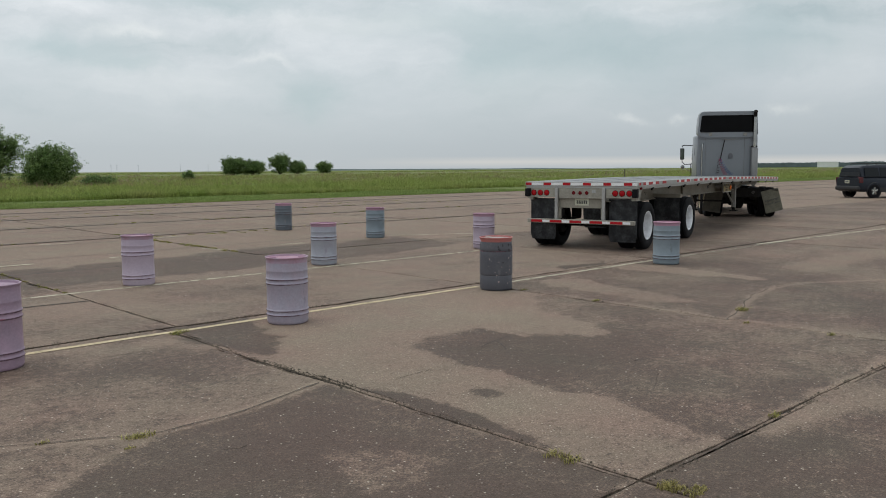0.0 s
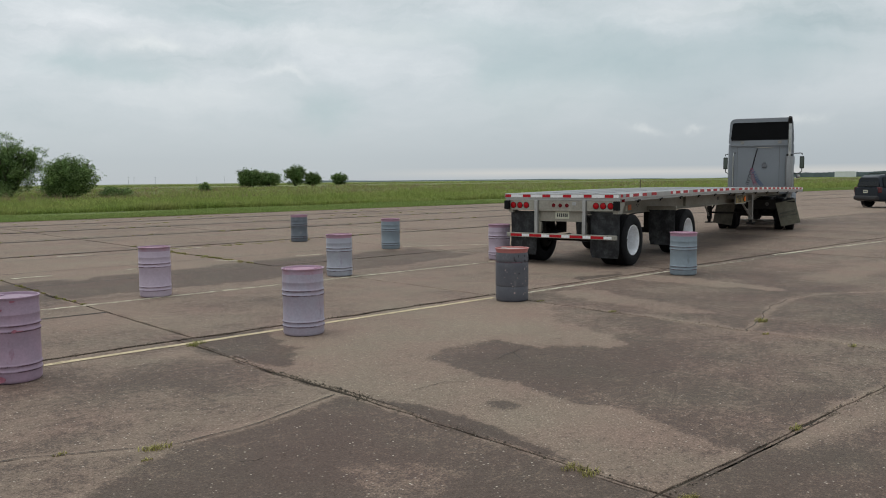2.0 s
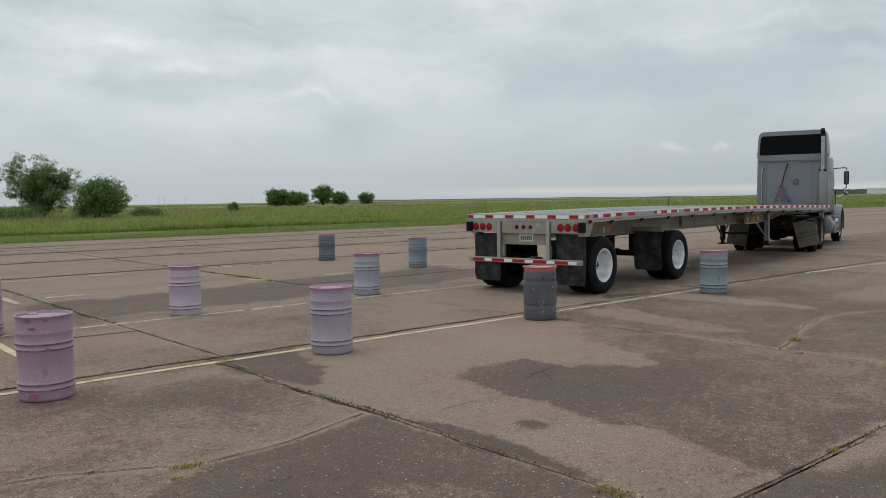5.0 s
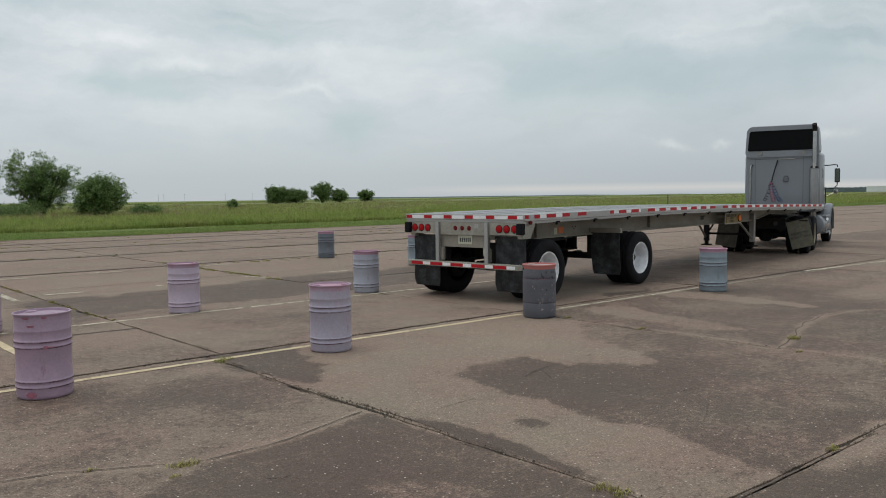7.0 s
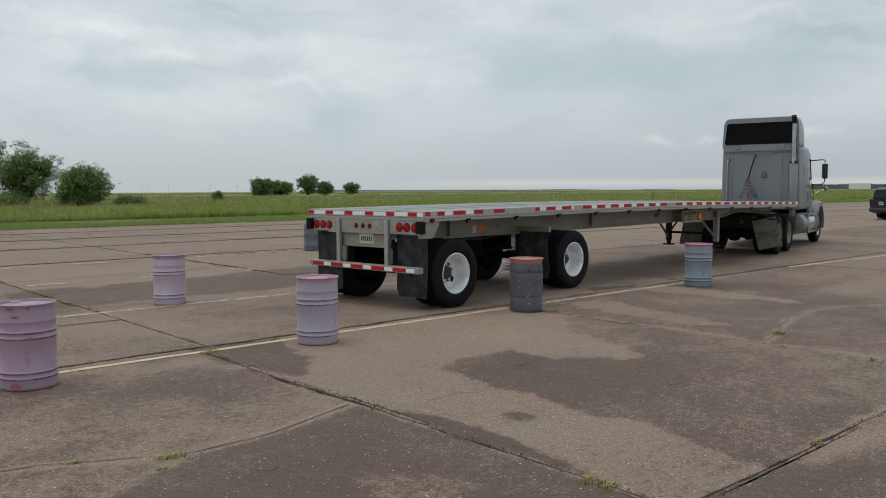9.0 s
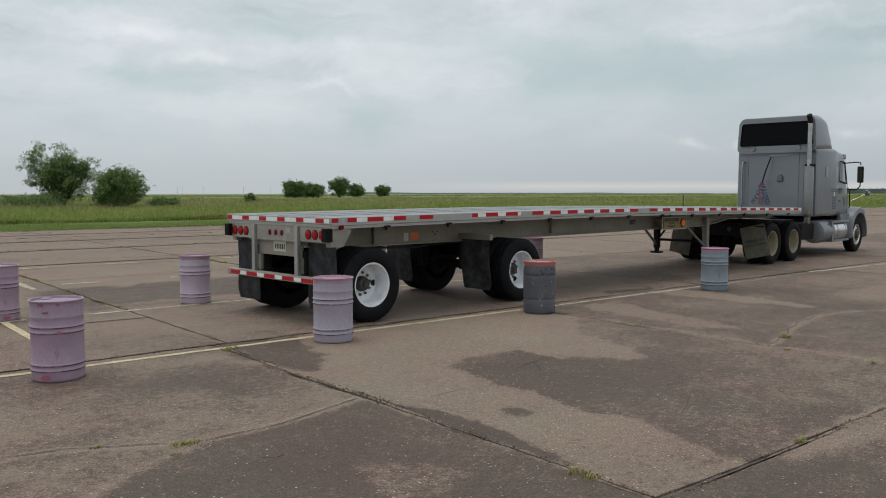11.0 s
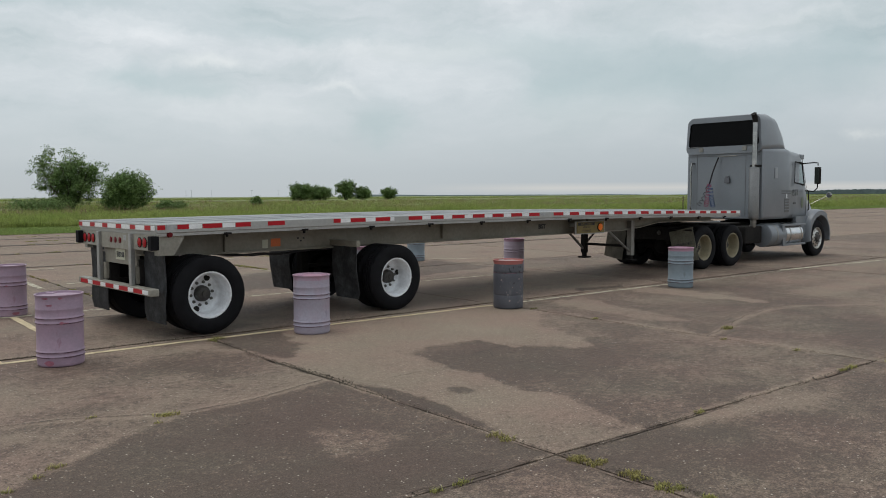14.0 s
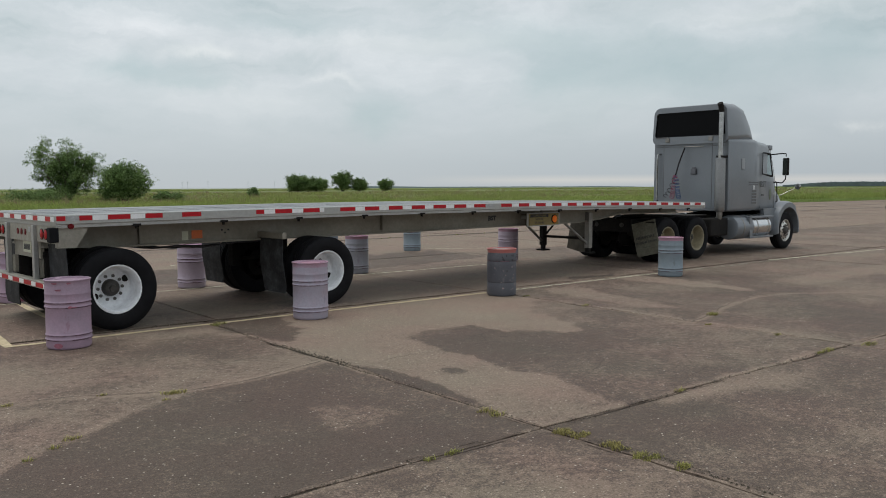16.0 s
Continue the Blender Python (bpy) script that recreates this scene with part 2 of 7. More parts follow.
    for channel, lo, tint in ((0, 0.82, (0.74, 0.67, 0.57, 1)), (1, 0.86, (0.045, 0.036, 0.03, 1))):
        some = nt.nodes.new("ShaderNodeMapRange")
        some.inputs[1].default_value, some.inputs[2].default_value = lo, 1.0
        some.inputs[4].default_value = 0.9
        link(nt, kind.outputs[channel], some.inputs[0])
        fac = nt.nodes.new("ShaderNodeMath")
        fac.operation = "MULTIPLY"
        link(nt, some.outputs[0], fac.inputs[0])
        link(nt, near.outputs[0], fac.inputs[1])
        mx = nt.nodes.new("ShaderNodeMix")
        mx.data_type = "RGBA"
        link(nt, fac.outputs[0], mx.inputs[0])
        link(nt, colour, mx.inputs[6])
        mx.inputs[7].default_value = tint
        colour = mx.outputs[2]
    link(nt, colour, p.inputs["Base Color"])
    rr = nt.nodes.new("ShaderNodeMapRange")
    rr.inputs[3].default_value, rr.inputs[4].default_value = 0.62, 0.9
    link(nt, add, rr.inputs[0])
    link(nt, rr.outputs[0], p.inputs["Roughness"])
    p.inputs["Specular IOR Level"].default_value = 0.22
    b1 = node(nt, "ShaderNodeBump", Strength=0.6, Distance=0.007)
    link(nt, vo.outputs["Distance"], b1.inputs["Height"])
    b2 = node(nt, "ShaderNodeBump", Strength=0.6, Distance=0.02)
    link(nt, ns[2].outputs[0], b2.inputs["Height"])
    link(nt, b1.outputs[0], b2.inputs["Normal"])
    link(nt, b2.outputs[0], p.inputs["Normal"])
    return m


def worn_paint(name, base, keep=0.5, scale=7.0):
    """Road paint of which patches have worn off down to the concrete."""
    m = material(name, base, rough=0.75, vary=0.25, scale=5, fine=70, bump=0.15)
    nt = m.node_tree
    out = nt.nodes["Material Output"]
    tc = nt.nodes.new("ShaderNodeTexCoord")
    n = node(nt, "ShaderNodeTexNoise", Scale=scale, Detail=8.0, Roughness=0.75)
    link(nt, tc.outputs["Object"], n.inputs["Vector"])
    r = nt.nodes.new("ShaderNodeMapRange")
    r.inputs[1].default_value, r.inputs[2].default_value = keep - 0.1, keep + 0.08
    r.inputs[3].default_value, r.inputs[4].default_value = 0.95, 0.12
    link(nt, n.outputs[0], r.inputs[0])
    tr = nt.nodes.new("ShaderNodeBsdfTransparent")
    mx = nt.nodes.new("ShaderNodeMixShader")
    link(nt, r.outputs[0], mx.inputs[0])
    link(nt, tr.outputs[0], mx.inputs[1])
    link(nt, nt.nodes["Principled BSDF"].outputs[0], mx.inputs[2])
    link(nt, mx.outputs[0], out.inputs[0])
    return m


def glow(name, base, strength):
    m = material(name, base, rough=0.3, vary=0.05, bump=0, spec=0.12)
    p = m.node_tree.nodes["Principled BSDF"]
    p.inputs["Emission Color"].default_value, p.inputs["Emission Strength"].default_value = (*base, 1), strength
    return m


def leafy(name, base, other, island=0.35):
    m = material(name, base, rough=0.65, vary=0.2, scale=0.35, fine=5, bump=0, other=other, island=island, spec=0.25)
    nt = m.node_tree
    p = nt.nodes["Principled BSDF"]
    tl = nt.nodes.new("ShaderNodeBsdfTranslucent")
    src = p.inputs["Base Color"].links[0].from_socket
    link(nt, src, tl.inputs[0])
    mx = nt.nodes.new("ShaderNodeMixShader")
    mx.inputs[0].default_value = 0.3
    link(nt, p.outputs[0], mx.inputs[1])
    link(nt, tl.outputs[0], mx.inputs[2])
    link(nt, mx.outputs[0], nt.nodes["Material Output"].inputs[0])
    return m


CONCRETE = concrete("apron_concrete")
JOINT = material("joint_dirt", (0.034, 0.029, 0.023), rough=0.95, vary=0.5, scale=2.2, fine=60, bump=0.5, other=(0.09, 0.072, 0.052), spots=0.52)
RUBBLE = material("joint_rubble", (0.085, 0.07, 0.052), rough=0.95, vary=0.3, scale=6, fine=80, bump=0.3, island=0.5)
YELLOW = worn_paint("yellow_line", (0.63, 0.52, 0.33), 0.64)
PALE = worn_paint("faded_line", (0.55, 0.50, 0.38), 0.56)
CRACK = worn_paint("crack_dirt", (0.03, 0.026, 0.02), 0.61, 3.0)
SEAM = worn_paint("seam_dirt", (0.045, 0.038, 0.031), 0.63, 5.0)
SCRATCH = worn_paint("scratch", (0.32, 0.26, 0.21), 0.40, 9.0)
THIN = worn_paint("thin_line", (0.45, 0.41, 0.32), 0.47)
SOIL = material("field_soil", (0.14, 0.18, 0.05), rough=0.95, vary=0.45, scale=0.06, fine=1.2, bump=0.6, other=(0.175, 0.19, 0.075), depth=0.3)
MOWN = leafy("mown_grass", (0.20, 0.28, 0.08), (0.25, 0.30, 0.095))
TALL = leafy("tall_grass", (0.22, 0.29, 0.068), (0.30, 0.325, 0.105), 0.45)
WEED = leafy("joint_weed", (0.33, 0.285, 0.11), (0.23, 0.26, 0.07), 0.6)
DRY = leafy("dry_weed", (0.27, 0.20, 0.125), (0.24, 0.22, 0.10), 0.4)
LEAF = leafy("tree_leaf", (0.13, 0.205, 0.07), (0.19, 0.26, 0.095), 0.6)
BARK = material("bark", (0.10, 0.08, 0.06), rough=0.95, vary=0.4, scale=3, fine=20, bump=0.5)
# distance haze is mixed into these three colours: paler and bluer
FARWOOD = material("hazed_wood", (0.125, 0.16, 0.17), rough=1, vary=0.3, scale=0.02, fine=0.2, bump=0)
FARHILL = material("hazed_hill", (0.27, 0.325, 0.36), rough=1, vary=0.1, scale=0.005, fine=0.05, bump=0)
FARPOLE = material("hazed_pole", (0.42, 0.47, 0.50), rough=1, vary=0.1, bump=0)
WHITEWALL = material("white_cladding", (0.72, 0.74, 0.74), rough=0.6, vary=0.08, scale=0.2, bump=0)


# ---- mesh helpers ----
def part(name, bm, mat, parent=None, label="", smooth=None):
    """One mesh object out of a bmesh, under a thing or a part."""
    me = bpy.data.meshes.new(name)
    bm.to_mesh(me)
    bm.free()
    for m in (mat if isinstance(mat, (list, tuple)) else [mat]):
        me.materials.append(m)
    if smooth is not None:
        me.shade_smooth()
        me.set_sharp_from_angle(angle=radians(smooth))
    ob = new(name, me)
    if parent is not None:
        ob.parent = parent
    if label:
        tagged(ob, label)
    return ob


def empty(name, label, category, m=None, group="", kind=""):
    ob = new(name)
    if m is not None:
        ob.matrix_world = m
    return tagged(ob, label, category, group, kind)


def box(bm, x0, x1, y0, y1, z0, z1, bevel=0.0, m=None, mat=0):
    r = bmesh.ops.create_cube(bm, size=1)
    vs = r["verts"]
    for v in vs:
        v.co = Vector((x0 + (v.co.x + 0.5) * (x1 - x0), y0 + (v.co.y + 0.5) * (y1 - y0), z0 + (v.co.z + 0.5) * (z1 - z0)))
    fs = set(f for v in vs for f in v.link_faces)
    for f in fs:
        f.material_index = mat
    if bevel:
        es = list(set(e for v in vs for e in v.link_edges))
        b = bmesh.ops.bevel(bm, geom=es, offset=bevel, segments=2, profile=0.5, affect="EDGES", material=-1)
        vs = list(set(v for f in b["faces"] for v in f.verts) | set(v for v in vs if v.is_valid))
    if m is not None:
        for v in vs:
            v.co = m @ v.co
    return bm


def nb():
    return bmesh.new()


def lathe(bm, profile, m=None, seg=32, mat=0, close=False):
    """Turns (radius, height) pairs about z; m places the result."""
    rings = []
    for r, h in profile:
        if r < 1e-5:
            rings.append([bm.verts.new((0, 0, h))])
        else:
            rings.append([bm.verts.new((r * math.cos(2 * math.pi * i / seg), r * math.sin(2 * math.pi * i / seg), h)) for i in range(seg)])
    for a, b in zip(rings, rings[1:]):
        for i in range(seg):
            j = (i + 1) % seg
            if len(a) == 1 and len(b) == 1:
                continue
            if len(a) == 1:
                f = bm.faces.new((a[0], b[j], b[i]))
            elif len(b) == 1:
                f = bm.faces.new((a[i], a[j], b[0]))
            else:
                f = bm.faces.new((a[i], a[j], b[j], b[i]))
            f.material_index = mat
    if m is not None:
        for ring in rings:
            for v in ring:
                v.co = m @ v.co
    return bm


def along(p0, p1):
    """A pose whose z axis runs from p0 to p1."""
    p0, p1 = Vector(p0), Vector(p1)
    return Matrix.Translation(p0) @ (p1 - p0).to_track_quat("Z", "Y").to_matrix().to_4x4()


def rod(bm, p0, p1, r0, r1=None, seg=12, mat=0):
    h = (Vector(p1) - Vector(p0)).length
    r1 = r0 if r1 is None else r1
    return lathe(bm, [(0, 0), (r0, 0), (r1, h), (0, h)], along(p0, p1), seg, mat)


def tube(bm, pts, r, seg=8, mat=0):
    """A round bar swept along points."""
    pts = [Vector(p) for p in pts]
    rings = []
    side = None
    for i, p in enumerate(pts):
        d = (pts[min(i + 1, len(pts) - 1)] - pts[max(i - 1, 0)]).normalized()
        if side is None:
            side = d.orthogonal().normalized()
        side = (side - d * side.dot(d)).normalized()
        up = d.cross(side)
        rr = r[i] if isinstance(r, (list, tuple)) else r
        rings.append([bm.verts.new(p + rr * (side * math.cos(2 * math.pi * k / seg) + up * math.sin(2 * math.pi * k / seg))) for k in range(seg)])
    for a, b in zip(rings, rings[1:]):
        for k in range(seg):
            f = bm.faces.new((a[k], a[(k + 1) % seg], b[(k + 1) % seg], b[k]))
            f.material_index = mat
    bm.faces.new(list(reversed(rings[0]))).material_index = mat
    bm.faces.new(rings[-1]).material_index = mat
    return bm


def section(x, hw0, hw1, z0, z1, r, n=5):
    """A rounded rectangle across the x axis, half as wide as hw0 at its foot and hw1 at its head."""
    pts = []
    for cy, cz, a0 in ((1, 1, 0), (-1, 1, 90), (-1, -1, 180), (1, -1, 270)):
        for k in range(n):
            a = radians(a0 + 90 * k / (n - 1))
            z = (z1 - r if cz > 0 else z0 + r) + r * math.sin(a)
            hw = hw0 + (hw1 - hw0) * (z - z0) / (z1 - z0)
            pts.append((x, cy * (hw - r) + r * math.cos(a), z))
    return pts


def loft(bm, rings, caps=(True, True), mat=0):
    vs = [[bm.verts.new(p) for p in ring] for ring in rings]
    n = len(vs[0])
    for a, b in zip(vs, vs[1:]):
        for i in range(n):
            f = bm.faces.new((a[i], a[(i + 1) % n], b[(i + 1) % n], b[i]))
            f.material_index = mat
    if caps[0]:
        bm.faces.new(list(reversed(vs[0]))).material_index = mat
    if caps[1]:
        bm.faces.new(vs[-1]).material_index = mat
    bmesh.ops.recalc_face_normals(bm, faces=bm.faces)
    return bm


def prism(bm, outline, y0, y1, mat=0):
    """A plate with an (x, z) outline between two widths."""
    a = [bm.verts.new((x, y0, z)) for x, z in outline]
    b = [bm.verts.new((x, y1, z)) for x, z in outline]
    n = len(a)
    for i in range(n):
        bm.faces.new((a[i], a[(i + 1) % n], b[(i + 1) % n], b[i])).material_index = mat
    bm.faces.new(a).material_index = mat
    bm.faces.new(list(reversed(b))).material_index = mat
    bmesh.ops.recalc_face_normals(bm, faces=bm.faces)
    return bm


def mesh_from(name, verts, faces, mat, parent=None):
    me = bpy.data.meshes.new(name)
    me.from_pydata(verts, [], faces)
    for m in (mat if isinstance(mat, (list, tuple)) else [mat]):
        me.materials.append(m)
    ob = new(name, me)
    if parent is not None:
        ob.parent = parent
    return ob


def lettering(name, text, size, mat, parent, m, label="", stretch=1.0, bold=0.0):
    """Flat letters, 1 mm thick, converted to a mesh."""
    cu = bpy.data.curves.new(name, "FONT")
    cu.body, cu.size, cu.align_x, cu.align_y, cu.extrude, cu.resolution_u = text, size, "CENTER", "CENTER", 0.0015, 2
    cu.offset = bold
    tmp = bpy.data.objects.new(name, cu)
    me = bpy.data.meshes.new_from_object(tmp)
    bpy.data.objects.remove(tmp)
    bpy.data.curves.remove(cu)
    me.materials.clear()
    me.materials.append(mat)
    me.transform(m @ Matrix.Diagonal((stretch, 1, 1, 1)))
    ob = new(name, me)
    ob.parent = parent
    if label:
        tagged(ob, label)
    return ob


# ---- the ground ----
SLAB_X, SLAB_Y, ORIGIN_X, ORIGIN_Y = 4.87, 6.05, 3.93, 2.53     # joints of the apron
EDGE = 39.3                                                    # where the grass begins
FAR_ROWS = {3: 20.85, 4: 26.05, 5: 30.7, 6: 35.2, 7: EDGE}     # the farther slabs are not all of one depth


def joint_x(i, j):
    return ORIGIN_X + i * SLAB_X + (0.19 if i == 0 and j >= 1 else 0.0)


def joint_y(j):
    return FAR_ROWS.get(j, ORIGIN_Y + j * SLAB_Y)


def inside(poly, x, y):
    hit = False
    for (x0, y0), (x1, y1) in zip(poly, poly[1:] + poly[:1]):
        if (y0 > y) != (y1 > y) and x < x0 + (y - y0) * (x1 - x0) / (y1 - y0):
            hit = not hit
    return hit


DARK = [(5.3, 5.82), (5.62, 6.17), (6.16, 6.23), (6.39, 6.09), (6.46, 5.63), (6.78, 5.41), (7.01, 5.01), (7.4, 5.3), (7.63, 5.96), (7.75, 6.42),
        (8.8, 7.3), (8.8, 2.55), (4.95, 2.5), (5.05, 3.4), (5.06, 3.96), (5.23, 4.39), (5.22, 5.0)]
PATCH = [(2.9, 4.12), (3.11, 3.96), (3.34, 3.79), (3.41, 3.53), (3.13, 3.38), (2.81, 3.29), (2.65, 3.42), (2.66, 3.58)]
RIM = [(3.93, 5.3), (4.12, 4.8), (4.2, 4.2), (4.05, 3.5), (3.93, 3.0)]
LEFT = [(3.93, 5.5), (3.3, 5.33), (2.38, 5.2), (1.9, 4.95), (1.17, 4.38), (0.5, 3.9), (-0.9, 3.2), (-0.9, 2.5), (3.93, 2.5)]
CORNER = [(3.95, 8.6), (5.1, 8.6), (4.75, 8.0), (4.6, 7.2), (4.2, 6.8), (3.93, 6.6)]
SMEAR = [(9.9, 8.1), (10.5, 8.1), (10.15, 7.07), (9.95, 6.16), (9.55, 5.4), (9.3, 5.8), (9.42, 6.78), (9.4, 7.65)]
STRIP = [(11.9, 8.5), (12.75, 8.5), (12.75, 7.01), (12.35, 5.73), (12.05, 5.8), (12.0, 7.1)]
BEYOND = [(3.6, 12.8), (9.8, 12.8), (13.4, 13.4), (13.6, 15.6), (9.0, 15.8), (3.6, 15.2)]
DAMP = [(11.0, 8.72), (12.3, 8.62), (12.5, 8.85), (11.6, 9.05)]
LANE = [(14.0, 6.2), (20.0, 6.4), (30.0, 8.4), (30.0, 7.6), (19.0, 5.4), (14.0, 5.6)]


SOFT = ((3.35, 6.9, 0.65, 1.0, -0.24), (3.6, 7.95, 0.28, 0.16, 0.16), (2.4, 6.2, 0.75, 0.6, 0.14), (2.0, 5.85, 0.35, 0.2, -0.12), (1.0, 6.6, 0.9, 0.8, 0.05),
        (5.7, 2.38, 0.6, 0.09, 0.42), (6.6, 2.2, 0.9, 0.16, 0.26), (5.2, 2.15, 0.3, 0.12, -0.16), (5.9, 4.9, 0.9, 0.8, -0.08), (0.95, 5.3, 0.25, 0.12, 0.2), (2.6, 1.6, 1.0, 0.6, 0.10),
        (6.6, 7.1, 1.7, 1.0, 0.22), (4.8, 5.4, 0.5, 1.6, 0.03), (7.6, 3.3, 1.4, 0.9, 0.12), (8.86, 5.2, 0.07, 1.2, 0.30), (8.86, 3.4, 0.06, 0.8, 0.25), (6.6, 4.6, 0.8, 0.4, -0.05))   # soft stains: place, reach, strength
CRACKS = ([(3.85, 5.5), (3.3, 5.33), (2.82, 5.22), (2.38, 5.2), (2.24, 5.24), (1.8, 5.47), (1.54, 5.62), (1.24, 5.67), (0.2, 5.9), (-0.9, 6.0)],
          [(2.25, 5.2), (1.7, 4.81), (1.43, 4.6), (1.17, 4.38), (0.71, 4.04), (-0.2, 3.5)],
          [(8.74, 4.49), (9.1, 4.6), (9.79, 4.81), (10.59, 5.1), (11.51, 5.26), (12.3, 5.18), (13.0, 4.75), (13.6, 4.4)])


def off_line(pts, x, y):
    """Distance from a broken line."""
    best = 9.0
    for (xa, ya), (xb, yb) in zip(pts, pts[1:]):
        dx, dy = xb - xa, yb - ya
        f = max(0.0, min(1.0, ((x - xa) * dx + (y - ya) * dy) / (dx * dx + dy * dy)))
        best = min(best, math.hypot(x - xa - f * dx, y - ya - f * dy))
    return best


def slab_tone(x, y, base):
    t = stain(x, y, base)
    if -1.2 < x < 14.5 and -1 < y < 9:
        wx, wy = x + 0.12 * noise.noise(Vector((x * 2.1, y * 2.1, 3))), y + 0.12 * noise.noise(Vector((x * 2.1, y * 2.1, 8)))
        for cx, cy, rx, ry, d in SOFT:
            q = ((wx - cx) / rx) ** 2 + ((wy - cy) / ry) ** 2
            if q < 6:
                t += d * math.exp(-q)
        for k, pts in enumerate(CRACKS):
            d = off_line(pts, x, y)
            if d < 0.2:                                        # pale worn mortar along the cracks
                reach = 0.045 + 0.025 * noise.noise(Vector((x * 3, y * 3, 6)))
                t += (0.58 if k != 1 else 0.30) * math.exp(-(d / reach) ** 2) * (0.75 + 0.9 * noise.noise(Vector((x * 2.3, y * 2.3, 4))))
    return t


def stain(x, y, base):
    wob = Vector((x * 1.6, y * 1.6, 0))
    dx = noise.noise(wob) * 0.18 + noise.noise(wob * 3) * 0.1 + noise.noise(wob * 8) * 0.06
    dy = noise.noise(wob + Vector((9, 4, 2))) * 0.18 + noise.noise(wob * 3 + Vector((3, 8, 1))) * 0.1 + noise.noise(wob * 8 + Vector((1, 5, 7))) * 0.06
    px, py = x + dx, y + dy
    t = base + 0.14 * noise.noise(Vector((x * 0.6, y * 0.6, 25))) + 0.09 * noise.noise(Vector((x * 2.2, y * 2.2, 35)))
    if inside(DARK, px, py):
        t = 0.31 + 0.09 * max(0.0, min(1.0, (x - 6.2) / 2.0)) + 0.12 * noise.noise(Vector((x * 0.8, y * 0.8, 5))) + 0.07 * noise.noise(Vector((x * 2.4, y * 2.4, 5)))
    if inside(LEFT, x + dx * 0.4, y + dy * 0.4):
        t = 0.27 + 0.10 * noise.noise(Vector((x * 0.9, y * 0.9, 15))) + 0.07 * noise.noise(Vector((x * 2.6, y * 2.6, 5)))
    if inside(PATCH, px - dx * 0.5, py - dy * 0.5):
        t = 0.47
    if inside(RIM, x + dx * 0.25, y + dy * 0.25):
        t = 0.13
    if inside(CORNER, px, py):
        t = 0.24
    if inside(SMEAR, px, py):
        t = 0.60
    if inside(STRIP, px, py):
        t = 0.64
    if inside(BEYOND, px, py):
        t = 0.31
    if inside(DAMP, px, py):
        t = 0.12
    if inside(LANE, px, py):
        t = 0.6
    if (x - 4.6) ** 2 / 0.012 + (y - 4.35) ** 2 / 0.02 < 1:
        t = 0.2
    return t


NEAR_TONE = {(0, 0): 0.63, (-1, 0): 0.5, (1, 0): 0.39, (0, 1): 0.55, (-1, 1): 0.54, (1, 1): 0.57, (0, -1): 0.37, (-1, -1): 0.46, (1, -1): 0.42, (2, 0): 0.44, (2, 1): 0.48}


